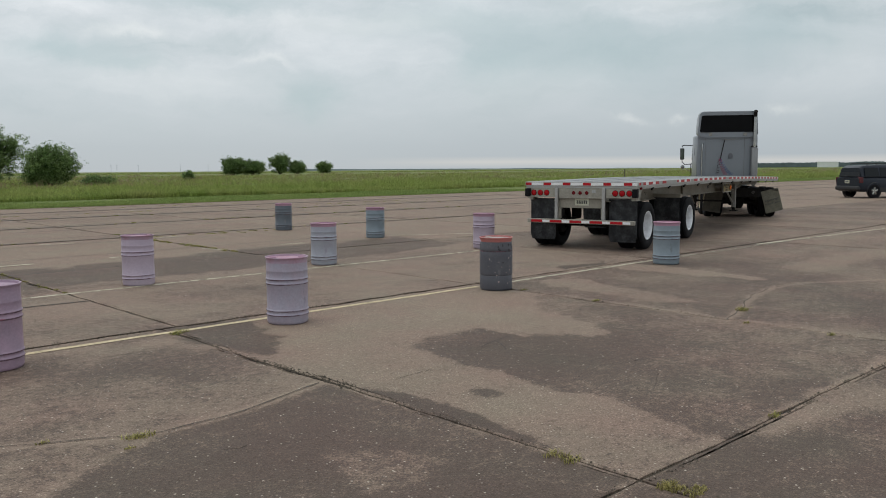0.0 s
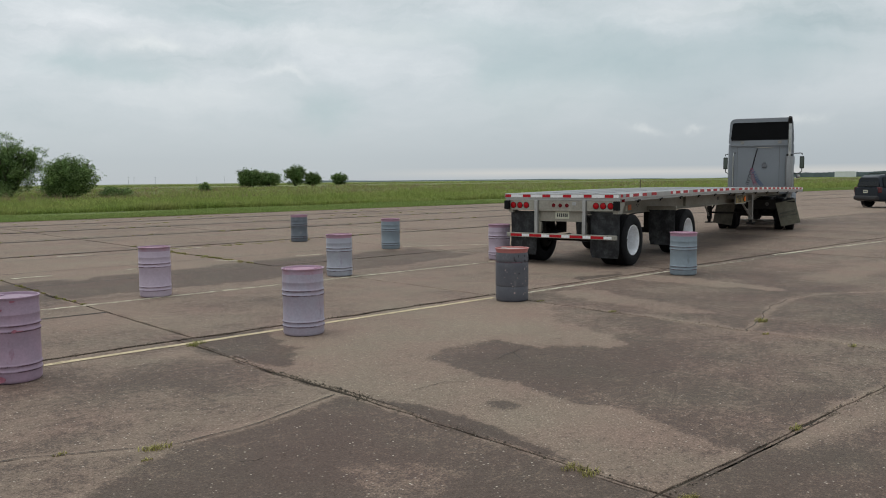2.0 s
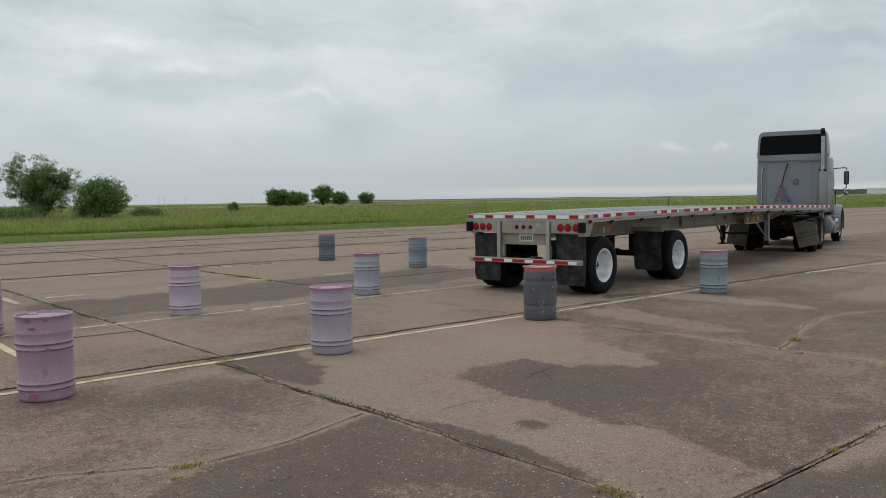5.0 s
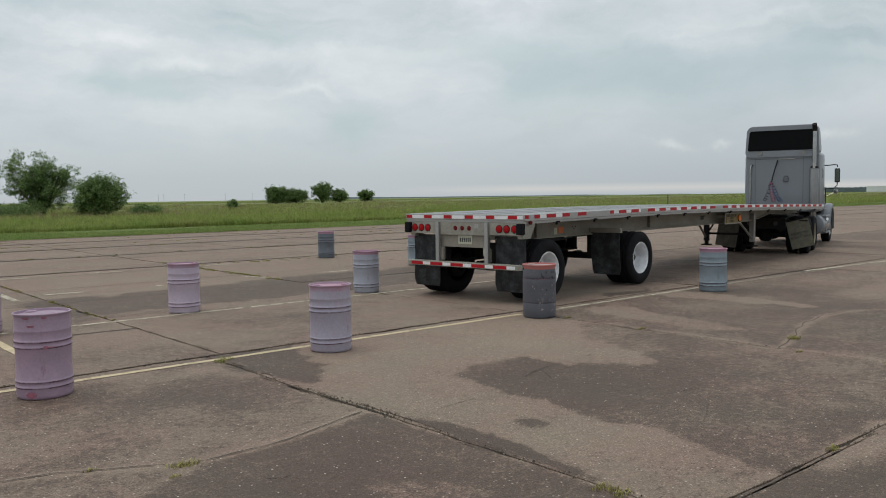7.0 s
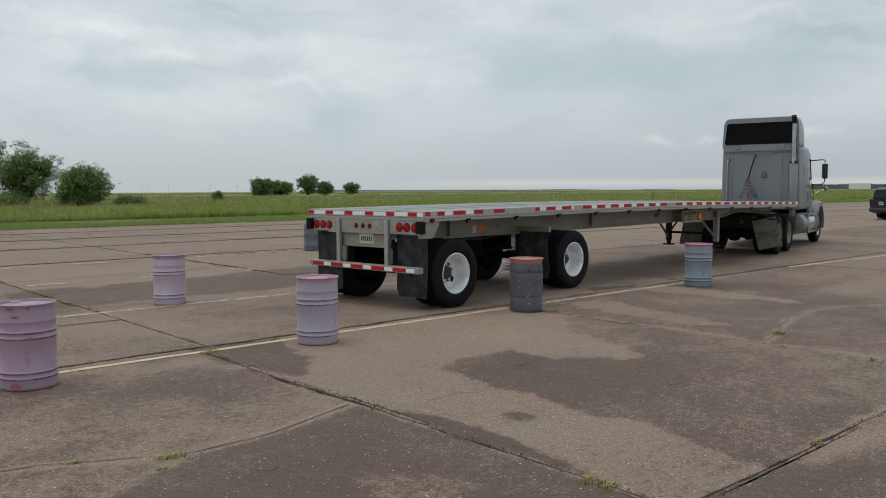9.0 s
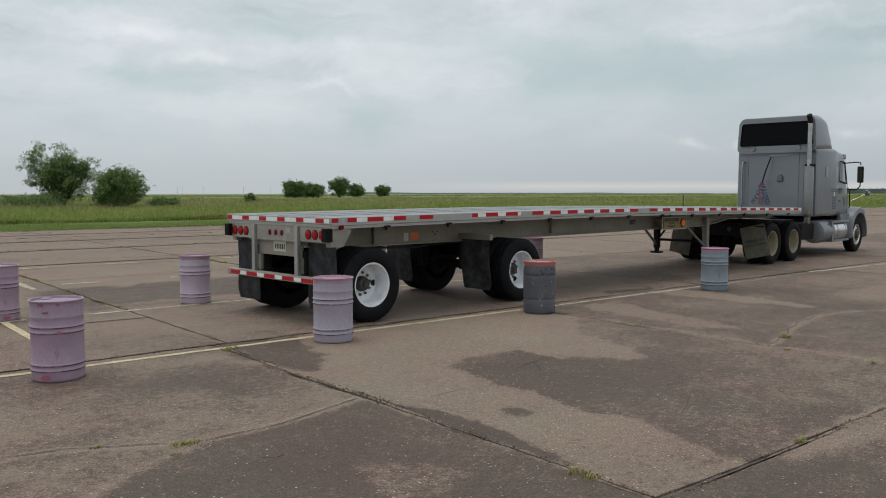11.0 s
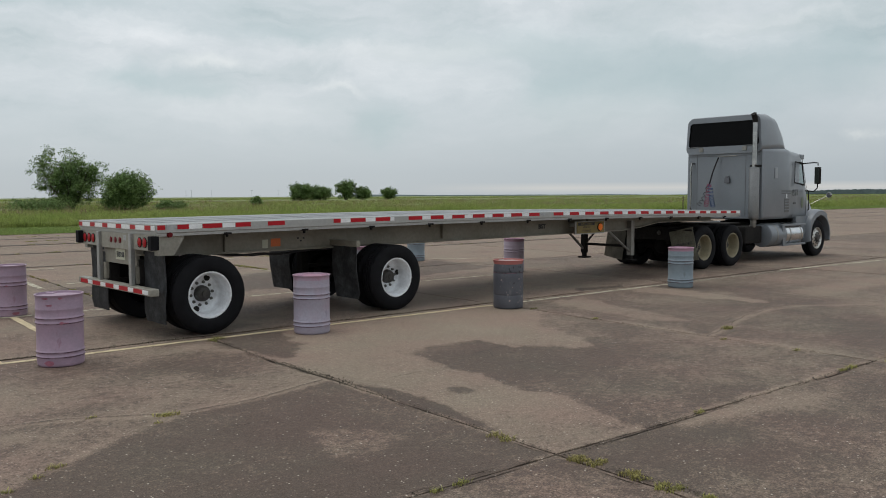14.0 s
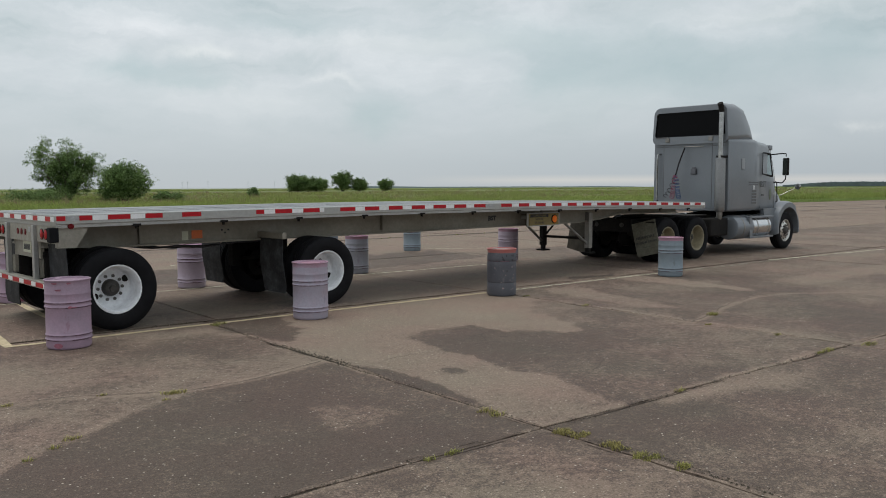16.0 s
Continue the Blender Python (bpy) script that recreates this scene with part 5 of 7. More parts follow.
def wheel_pair(parent, name, label, x, side, outer, rim, dual=True, hole=2.96):
    """A wheel set on one end of an axle; it turns about its own y axis. outer: how far its outer face stands from the middle line."""
    cy = outer - 0.14
    s = -side                                             # towards the middle line
    bm = nb()
    flip = Matrix.Diagonal((1, -side, 1, 1))              # lathe height then runs outwards on either side
    if dual:
        prof = [(0.292, -0.11), (0.305, 0.105), (0.300, 0.118), (0.285, 0.118), (0.272, 0.095), (0.262, 0.06), (0.258, -0.08), (0.250, -0.118), (0.235, -0.13), (0.10, -0.132)]
    else:
        prof = [(0.292, -0.11), (0.305, 0.105), (0.300, 0.118), (0.285, 0.118), (0.272, 0.095), (0.262, 0.075), (0.235, 0.085), (0.19, 0.108), (0.12, 0.112)]
    lathe(bm, prof, flip @ SIDE, 48)
    bmesh.ops.recalc_face_normals(bm, faces=bm.faces)
    w = part(name, bm, rim, parent, label, smooth=35)
    w.matrix_basis = pose(x, side * cy, TYRE_R)
    part("tyre", tyre_mesh(), RUBBER, w, "black rubber tyre", smooth=40)
    yo = (-0.132 if dual else 0.112)
    bm = nb()
    lathe(bm, [(0.108, yo - 0.01), (0.102, yo + 0.05), (0.092, yo + 0.075), (0.075, yo + 0.09), (0.045, yo + 0.094), (0.04, yo + 0.118), (0, yo + 0.12)] if dual else
          [(0.12, yo - 0.01), (0.10, yo + 0.02), (0.075, yo + 0.05), (0, yo + 0.055)], flip @ SIDE, 24)
    bmesh.ops.recalc_face_normals(bm, faces=bm.faces)
    part("hub", bm, HUB, w, "greasy dark hub", smooth=40)
    for k in range(10):
        a = 6.283 * k / 10
        bm = nb()
        c = (0.15 * math.cos(a), 0.15 * math.sin(a))
        lathe(bm, [(0.021, yo - 0.004), (0.021, yo + 0.012), (0.012, yo + 0.014), (0.012, yo + 0.034), (0, yo + 0.035)], flip @ SIDE @ pose(c[0], c[1], 0), 8)
        bmesh.ops.recalc_face_normals(bm, faces=bm.faces)
        part("wheel_nut", bm, NUT, w)
    for k in range(2 if dual else 10):                    # black caps on the unbroken disc, coloured as shaded openings
        a = hole + 3.1416 * k if dual else 0.314 + 6.283 * k / 10
        bm = nb()
        rr = 0.215 if dual else 0.222
        lathe(bm, [(0.044 if dual else 0.024, yo + 0.006 if dual else 0.097), (0, yo + 0.0075 if dual else 0.099)], flip @ SIDE @ pose(rr * math.cos(a), rr * math.sin(a), 0), 14)
        bmesh.ops.recalc_face_normals(bm, faces=bm.faces)
        part("hand_hole", bm, BLACK, w, "dark opening in the wheel disc")
    if dual:
        bm = tyre_mesh()
        for v in bm.verts:
            v.co.y += s * 0.31
        part("inner_tyre", bm, RUBBER, w, smooth=40)
        bm = nb()
        lathe(bm, [(0.10, -0.5), (0.21, -0.45), (0.21, -0.2), (0.285, -0.19), (0.285, -0.155), (0.2, -0.15)], flip @ SIDE, 28)
        bmesh.ops.recalc_face_normals(bm, faces=bm.faces)
        part("brake_drum", bm, BLACK, w, smooth=40)
    return w


# ---- the flatbed trailer ----
KINGPIN = 13.93                                      # from the trailer's rear end to the coupling
LENGTH, HALF, AXLES = 14.63, 1.275, (0.695, 3.79)


def build_trailer():
    t = empty("flatbed_trailer", "long empty aluminium flatbed trailer with red and white reflective tape", "trailer")

    def sloped(bm):
        if max(v.co.x for v in bm.verts) - min(v.co.x for v in bm.verts) > 5:
            long = [e for e in bm.edges if abs(e.verts[0].co.x - e.verts[1].co.x) > 3]
            bmesh.ops.subdivide_edges(bm, edges=long, cuts=9, use_grid_fill=True)
        for v in bm.verts:
            v.co.z += 0.022 - 0.0049 * v.co.x + 0.058 * math.sin(math.pi * v.co.x / LENGTH)
        return bm

    # deck of lengthwise boards, aluminium with strips of wood between
    y, k = -HALF + 0.1, 0
    while y < HALF - 0.12:
        w = 0.11 if k % 4 == 3 else 0.17
        part("deck_board", sloped(box(nb(), 0.06, LENGTH - 0.05, y + 0.004, y + w - 0.004, 1.355, 1.392 if k % 4 != 3 else 1.386)), DECKDARK if k % 4 == 3 else DECK, t)
        y += w
        k += 1
    # side rails: a rounded nose over a flat web, with a lip below
    for s in (-1, 1):
        bm = nb()
        y0, y1 = sorted((s * (HALF - 0.10), s * (HALF - 0.004)))
        box(bm, 0.0, LENGTH, y0, y1, 1.285, 1.395, 0.008)
        y0, y1 = sorted((s * (HALF - 0.12), s * (HALF - 0.03)))
        box(bm, 0.0, LENGTH, y0, y1, 1.245, 1.287)
        part("side_rail", sloped(bm), ALU, t, "brushed aluminium side rail")
        # reflective tape, red and white by turns, with bare and dulled stretches
        spans = [(0.0, 0.10, RED), (0.11, 0.25, DULLTAPE), (0.258, 0.405, RED), (0.41, 0.585, WHITE), (0.59, 0.86, RED), (0.865, 1.045, WHITE), (1.05, 1.27, RED), (1.53, 1.79, RED),
                 (2.60, 2.72, RED), (2.725, 2.895, WHITE), (2.90, 3.17, RED), (3.175, 3.355, WHITE), (3.36, 3.64, RED), (3.645, 3.72, WHITE), (4.01, 4.285, RED), (4.29, 4.465, WHITE)]
        x = 4.47
        while x < LENGTH - 0.3:
            gap = 0.21 if 7.0 < x + 0.28 < 7.2 else 0.0
            spans += [(x, x + 0.275, RED), (x + 0.28, x + 0.465, WHITE if not gap else DULLTAPE)]
            x += 0.474 + gap
        spans.append((x, LENGTH - 0.01, RED))
        for x, x1, m in spans:
            ya, yb = sorted((s * (HALF - 0.006), s * (HALF + 0.001)))
            part("reflective_tape", sloped(box(nb(), x, x1, ya, yb, 1.326, 1.383)), m, t)
        for j in range(12):                                  # strap winch hooks under the rail
            x = 0.95 + j * 1.18
            bm = nb()
            ya, yb = sorted((s * (HALF - 0.09), s * (HALF - 0.015)))
            box(bm, x - 0.05, x + 0.05, ya, yb, 1.235, 1.262)
            rod(bm, (x, s * (HALF - 0.05), 1.24), (x, s * (HALF - 0.05), 1.20), 0.022, 0.016, 8)
            part("strap_hook", sloped(bm), BLACK, t)
    # cross members under the deck
    for j in range(24):
        x = 0.5 + j * 0.6
        part("cross_member", sloped(box(nb(), x - 0.03, x + 0.03, -HALF + 0.12, HALF - 0.12, 1.255, 1.354)), BEAMSHADE, t)
    # two main beams, deep in the middle and shallow over the coupling
    outline = [(0.06, 1.26), (LENGTH - 0.1, 1.26), (LENGTH - 0.1, 1.15), (12.1, 1.14), (11.35, 1.03), (10.6, 0.97), (7.0, 0.935), (4.6, 0.93), (0.9, 0.955), (0.06, 1.0)]
    for s in (-1, 1):
        bm = nb()
        prism(bm, outline, s * 0.55 - 0.012, s * 0.55 + 0.012)
        low = [(0.06, 1.0), (0.9, 0.955), (4.6, 0.93), (7.0, 0.935), (10.6, 0.97), (11.35, 1.03), (12.1, 1.14), (LENGTH - 0.1, 1.15)]
        prism(bm, low + [(x, z - 0.022) for x, z in reversed(low)], s * 0.55 - 0.08, s * 0.55 + 0.08)
        part("main_beam", sloped(bm), BEAMSHADE, t, "long grey-beige main beam")
        for j in range(3):
            x = 1.25 + j * 4.1
            part("beam_stiffener", sloped(box(nb(), x - 0.006, x + 0.006, *sorted((s * 0.562, s * 0.62)), 0.96, 1.255)), BEAMSHADE, t)
    # rear end
    bm = nb()
    box(bm, -0.02, 0.02, -HALF, HALF, 1.325, 1.417, 0.006)
    box(bm, -0.008, 0.06, -HALF + 0.02, HALF - 0.02, 1.285, 1.327, 0.004)
    part("rear_rail", bm, ALU, t, "aluminium rear rail")
    x0 = -HALF + 0.03
    widths = (0.11, 0.18, 0.27, 0.17, 0.27, 0.18, 0.28, 0.18, 0.27, 0.18, 0.28, 0.14)
    for i, w in enumerate(widths):
        part("reflective_tape", box(nb(), -0.024, -0.0185, x0, x0 + w - 0.006, 1.343, 1.398), RED if i % 2 == 1 else WHITE, t)
        x0 += w
    for y0, y1, z0 in ((-HALF + 0.02, -0.57, 1.085), (-0.49, 0.49, 1.07), (0.57, HALF - 0.02, 1.085)):
        part("lamp_panel", box(nb(), -0.004, 0.03, y0, y1, z0, 1.284, 0.004), BEAMLIT, t, "grey lamp panel")
    part("rear_sill", box(nb(), 0.055, 0.095, -0.52, 0.52, 0.865, 1.075, 0.004), BEAMSHADE, t)
    for y in (-1.075, -0.92, -0.771, 0.771, 0.92, 1.075):
        bm = nb()
        lathe(bm, [(0.058, -0.006), (0.058, 0.008), (0.045, 0.014), (0.0, 0.017)], pose(-0.004, y, 1.183, 0, -90, 0), 20)
        part("tail_lamp", bm, LAMP, t, "round red tail lamp", smooth=50)
        bm = nb()
        lathe(bm, [(0.066, -0.004), (0.066, 0.008), (0.058, 0.010)], pose(-0.004, y, 1.183, 0, -90, 0), 20)
        part("lamp_ring", bm, BLACK, t)
    for y in (-0.148, 0.0, 0.148):
        bm = nb()
        lathe(bm, [(0.04, -0.006), (0.04, 0.006), (0.03, 0.01), (0.0, 0.012)], pose(-0.004, y, 1.185, 0, -90, 0), 16)
        part("marker_lamp", bm, LAMPDIM, t, "small dark red marker lamp", smooth=50)
    part("white_sticker", box(nb(), -0.007, -0.004, -0.345, -0.265, 1.19, 1.255), DULLTAPE, t)
    for s in (-1, 1):
        part("dock_bumper", box(nb(), -0.075, 0.03, *sorted((s * (HALF - 0.125), s * (HALF - 0.015))), 1.10, 1.275, 0.012), RUBBER, t, "black rubber dock bumper")
        bm = nb()
        prism(bm, [(0.032, 1.284), (0.37, 1.284), (0.37, 1.235), (0.24, 1.03), (0.032, 1.03)], *sorted((s * (HALF - 0.07), s * (HALF - 0.17))))
        part("corner_gusset", bm, BEAMLIT, t, "beige corner gusset")
        bm = nb()
        rod(bm, (0.165, s * (HALF - 0.031), 1.287), (0.165, s * (HALF + 0.004), 1.287), 0.036, 0.030, 14)
        part("side_marker", bm, LAMPDIM, t)
        # under-ride guard post and its side plate
        part("guard_post", box(nb(), -0.045, 0.015, s * 0.53 - 0.036, s * 0.53 + 0.036, 0.622, 1.284, 0.008), ALU, t, "bright aluminium guard post")
        part("guard_plate", box(nb(), 0.018, 0.15, s * 0.50 - 0.05, s * 0.50 + 0.05, 0.63, 0.862, 0.02), BEAMSHADE, t)
    part("under_ride_guard", box(nb(), -0.07, 0.04, -1.2, 1.2, 0.536, 0.624, 0.01), BEAMLIT, t, "horizontal rear under-ride guard")
    x0 = -1.13
    for i, w in enumerate((0.17, 0.27, 0.17, 0.28, 0.18, 0.27, 0.18, 0.28, 0.17, 0.27)):
        part("reflective_tape", box(nb(), -0.0755, -0.069, x0, x0 + w - 0.006, 0.552, 0.604), RED if i % 2 else WHITE, t)
        x0 += w
    plate = part("licence_plate", box(nb(), 0.046, 0.053, -0.17, 0.135, 0.92, 1.065), PLATE, t, "cream licence plate with dark bars")
    for j in range(6):
        part("plate_bar", box(nb(), 0.0435, 0.0455, -0.14 + j * 0.042, -0.14 + j * 0.042 + 0.026, 0.955, 1.025), INK, plate)
    # mud flaps on hangers, behind both axles
    for s in (-1, 1):
        for x, top, low in ((0.11, 1.06, 0.17), (AXLES[1] - 0.74, 1.0, 0.22)):
            bm = nb()
            n = 8
            rows = []
            for a in range(n + 1):
                z = top + (low - top) * a / n
                bend = 0.03 * math.sin(a * 0.7 + x) * a / n + 0.03 * (a / n) ** 2
                inset = 0.03 if a == n else 0.0
                rows.append([(x + bend + dx, s * (0.60 + inset) if e == 0 else s * (1.20 - inset), z) for dx, e in ((0, 0), (0, 1), (0.012, 1), (0.012, 0))])
            loft(bm, rows)
            part("mud_flap", bm, FLAP, t, "scuffed black rubber mud flap")
            if x > 1:
                part("flap_hanger", box(nb(), x - 0.02, x + 0.05, *sorted((s * 0.55, s * (HALF - 0.04))), 1.0, 1.09, 0.006), BEAMSHADE, t)
    # axles, springs and hangers
    for x in AXLES:
        bm = nb()
        rod(bm, (x, -0.85, TYRE_R), (x, 0.85, TYRE_R), 0.065, None, 14)
        part("axle", bm, BLACK, t)
        for s in (-1, 1):
            bm = nb()
            box(bm, x - 0.55, x + 0.45, s * 0.5 - 0.05, s * 0.5 + 0.05, 0.58, 0.63, 0.01)
            rod(bm, (x + 0.3, s * 0.5, 0.62), (x + 0.3, s * 0.5, 0.92), 0.11, 0.11, 16)
            box(bm, x - 0.62, x - 0.48, s * 0.5 - 0.07, s * 0.5 + 0.07, 0.5, 0.95, 0.01)
            rod(bm, (x + 0.08, s * 0.3, 0.5), (x + 0.3, s * 0.3, 0.5), 0.075, None, 12)
            part("suspension", bm, BLACK, t)
    for s in (-1, 1):                                         # air and cable lines slung below the beams
        pts = [(0.9 + f * 2.4, s * 0.45, 0.965 - 0.05 * math.sin(f * 3.14) + 0.012 * math.sin(f * 19)) for f in [i / 16 for i in range(17)]]
        part("air_line", tube(nb(), pts, 0.016, 6), BLACKHOSE, t)
        pts = [(0.9 + f * 2.4, s * 0.40, 0.965 - 0.07 * math.sin(f * 3.14) ** 2 + 0.01 * math.sin(f * 31)) for f in [i / 16 for i in range(17)]]
        part("air_line", tube(nb(), pts, 0.012, 6), BLACKHOSE, t)
    # stickers and signs on the near beam
    part("orange_sticker", box(nb(), 2.0, 2.16, -0.568, -0.563, 1.025, 1.14), ORANGE, t)
    part("white_label", box(nb(), 1.86, 1.95, -0.567, -0.563, 1.01, 1.13), PLATE, t)
    for dx, dz in ((-0.05, 0.02), (0.0, -0.02), (0.05, 0.02)):
        part("beam_hole", box(nb(), 2.51 + dx - 0.014, 2.51 + dx + 0.014, -0.5665, -0.563, 1.11 + dz - 0.012, 1.11 + dz + 0.012), INK, t)
    side = pose(0, 0, 0, 90, 0, 0)
    lettering("beam_letters", "BST", 0.12, INK, t, pose(8.04, -0.565, 1.13) @ side, "bold dark letters on the beam", 1.1, 0.006)
    sign = part("turn_sign", box(nb(), 8.80, 9.70, -0.83, -0.815, 0.975, 1.20, 0.004), YELLOWPLATE, t, "weathered yellow and black caution sign")
    bm = box(nb(), 8.76, 9.74, -0.814, -0.79, 0.955, 1.215)
    for x in (8.9, 9.6):
        box(bm, x - 0.03, x + 0.03, -0.80, -0.56, 1.10, 1.17)
    part("sign_bracket", bm, ALU, t)
    part("sign_band", box(nb(), 8.83, 9.37, -0.834, -0.83, 1.13, 1.19), INK, sign)
    lettering("sign_letters", "CAUTION", 0.055, YELLOWPLATE, sign, pose(9.10, -0.836, 1.16) @ side, "", 1.5)
    lettering("sign_letters", "WIDE", 0.062, INK, sign, pose(9.10, -0.833, 1.09) @ side, "", 1.5)
    lettering("sign_letters", "TURNS", 0.062, INK, sign, pose(9.10, -0.833, 1.02) @ side, "", 1.5)
    bm = nb()
    lathe(bm, [(0.072, 0), (0.072, 0.02), (0.05, 0.032), (0, 0.036)], pose(9.553, -0.83, 1.085) @ SIDE, 20)
    part("turn_lamp", bm, AMBER, t, "round orange turn lamp", smooth=50)
    part("turn_lamp_ring", lathe(nb(), [(0.088, 0), (0.088, 0.012), (0.072, 0.014)], pose(9.553, -0.83, 1.085) @ SIDE, 20), BLACK, t)
    # landing legs with braces
    for s in (-1, 1):
        bm = nb()
        box(bm, 10.91, 11.03, s * 0.62 - 0.06, s * 0.62 + 0.06, 0.42, 1.17, 0.008)
        part("landing_leg", bm, STEEL if s < 0 else BLACK, t, "folded-up landing leg")
        bm = nb()
        box(bm, 10.93, 11.01, s * 0.62 - 0.04, s * 0.62 + 0.04, 0.33, 0.42)
        box(bm, 10.86, 11.08, s * 0.62 - 0.11, s * 0.62 + 0.11, 0.30, 0.335, 0.006)
        part("leg_foot", bm, BLACK, t)
        bm = nb()
        rod(bm, (10.91, s * 0.62, 0.52), (10.24, s * 0.56, 0.96), 0.028, None, 8)
        part("leg_brace", bm, STEEL, t)
        bm = nb()
        rod(bm, (11.01, s * 0.62, 0.62), (11.39, s * 0.5, 1.02), 0.022, None, 8)
        part("leg_brace", bm, BLACK, t)
    bm = nb()
    rod(bm, (10.97, -0.6, 0.62), (10.97, 0.6, 0.62), 0.03, None, 10)
    part("cross_shaft", bm, BLACK, t)
    bm = nb()
    box(bm, 12.6, 14.4, -0.5, 0.5, 1.10, 1.125)
    rod(bm, (KINGPIN, 0, 0.99), (KINGPIN, 0, 1.1), 0.045, 0.06, 14)
    part("coupling_plate", bm, BLACK, t)
    part("front_rail", sloped(box(nb(), LENGTH - 0.02, LENGTH + 0.015, -HALF, HALF, 1.25, 1.395, 0.006)), ALU, t)
    wheels = []
    for x in AXLES:
        for s in (-1, 1):
            wheels.append(wheel_pair(t, "wheel", "white dished wheel with dual tyres", x, s, 1.262, WHITERIM, hole=2.96 if x < 2 else 5.14))
    return t, wheels


TRAILER, TRAILER_WHEELS = build_trailer()


# ---- the tractor ----
def panel(bm, corners, thick=0.004):
    """A thin plate over four corners, pushed out along its own normal."""
    c = [Vector(p) for p in corners]
    n = (c[1] - c[0]).cross(c[-1] - c[0]).normalized() * thick
    a = [bm.verts.new(p) for p in c]
    b = [bm.verts.new(p + n) for p in c]
    bm.faces.new(list(reversed(a)))
    bm.faces.new(b)
    k = len(a)
    for i in range(k):
        bm.faces.new((a[i], a[(i + 1) % k], b[(i + 1) % k], b[i]))
    return bm


def helix(p0, p1, r, turns, n=14, sag=0.0):
    p0, p1 = Vector(p0), Vector(p1)
    d = (p1 - p0).normalized()
    u = d.orthogonal().normalized()
    v = d.cross(u)
    pts = []
    for i in range(int(turns * n) + 1):
        f = i / (turns * n)
        a = 6.283 * i / n
        pts.append(p0.lerp(p1, f) + r * (u * math.cos(a) + v * math.sin(a)) - Vector((0, 0, sag * math.sin(3.1416 * f))))
    return pts


FRONT_AXLE = 5.22


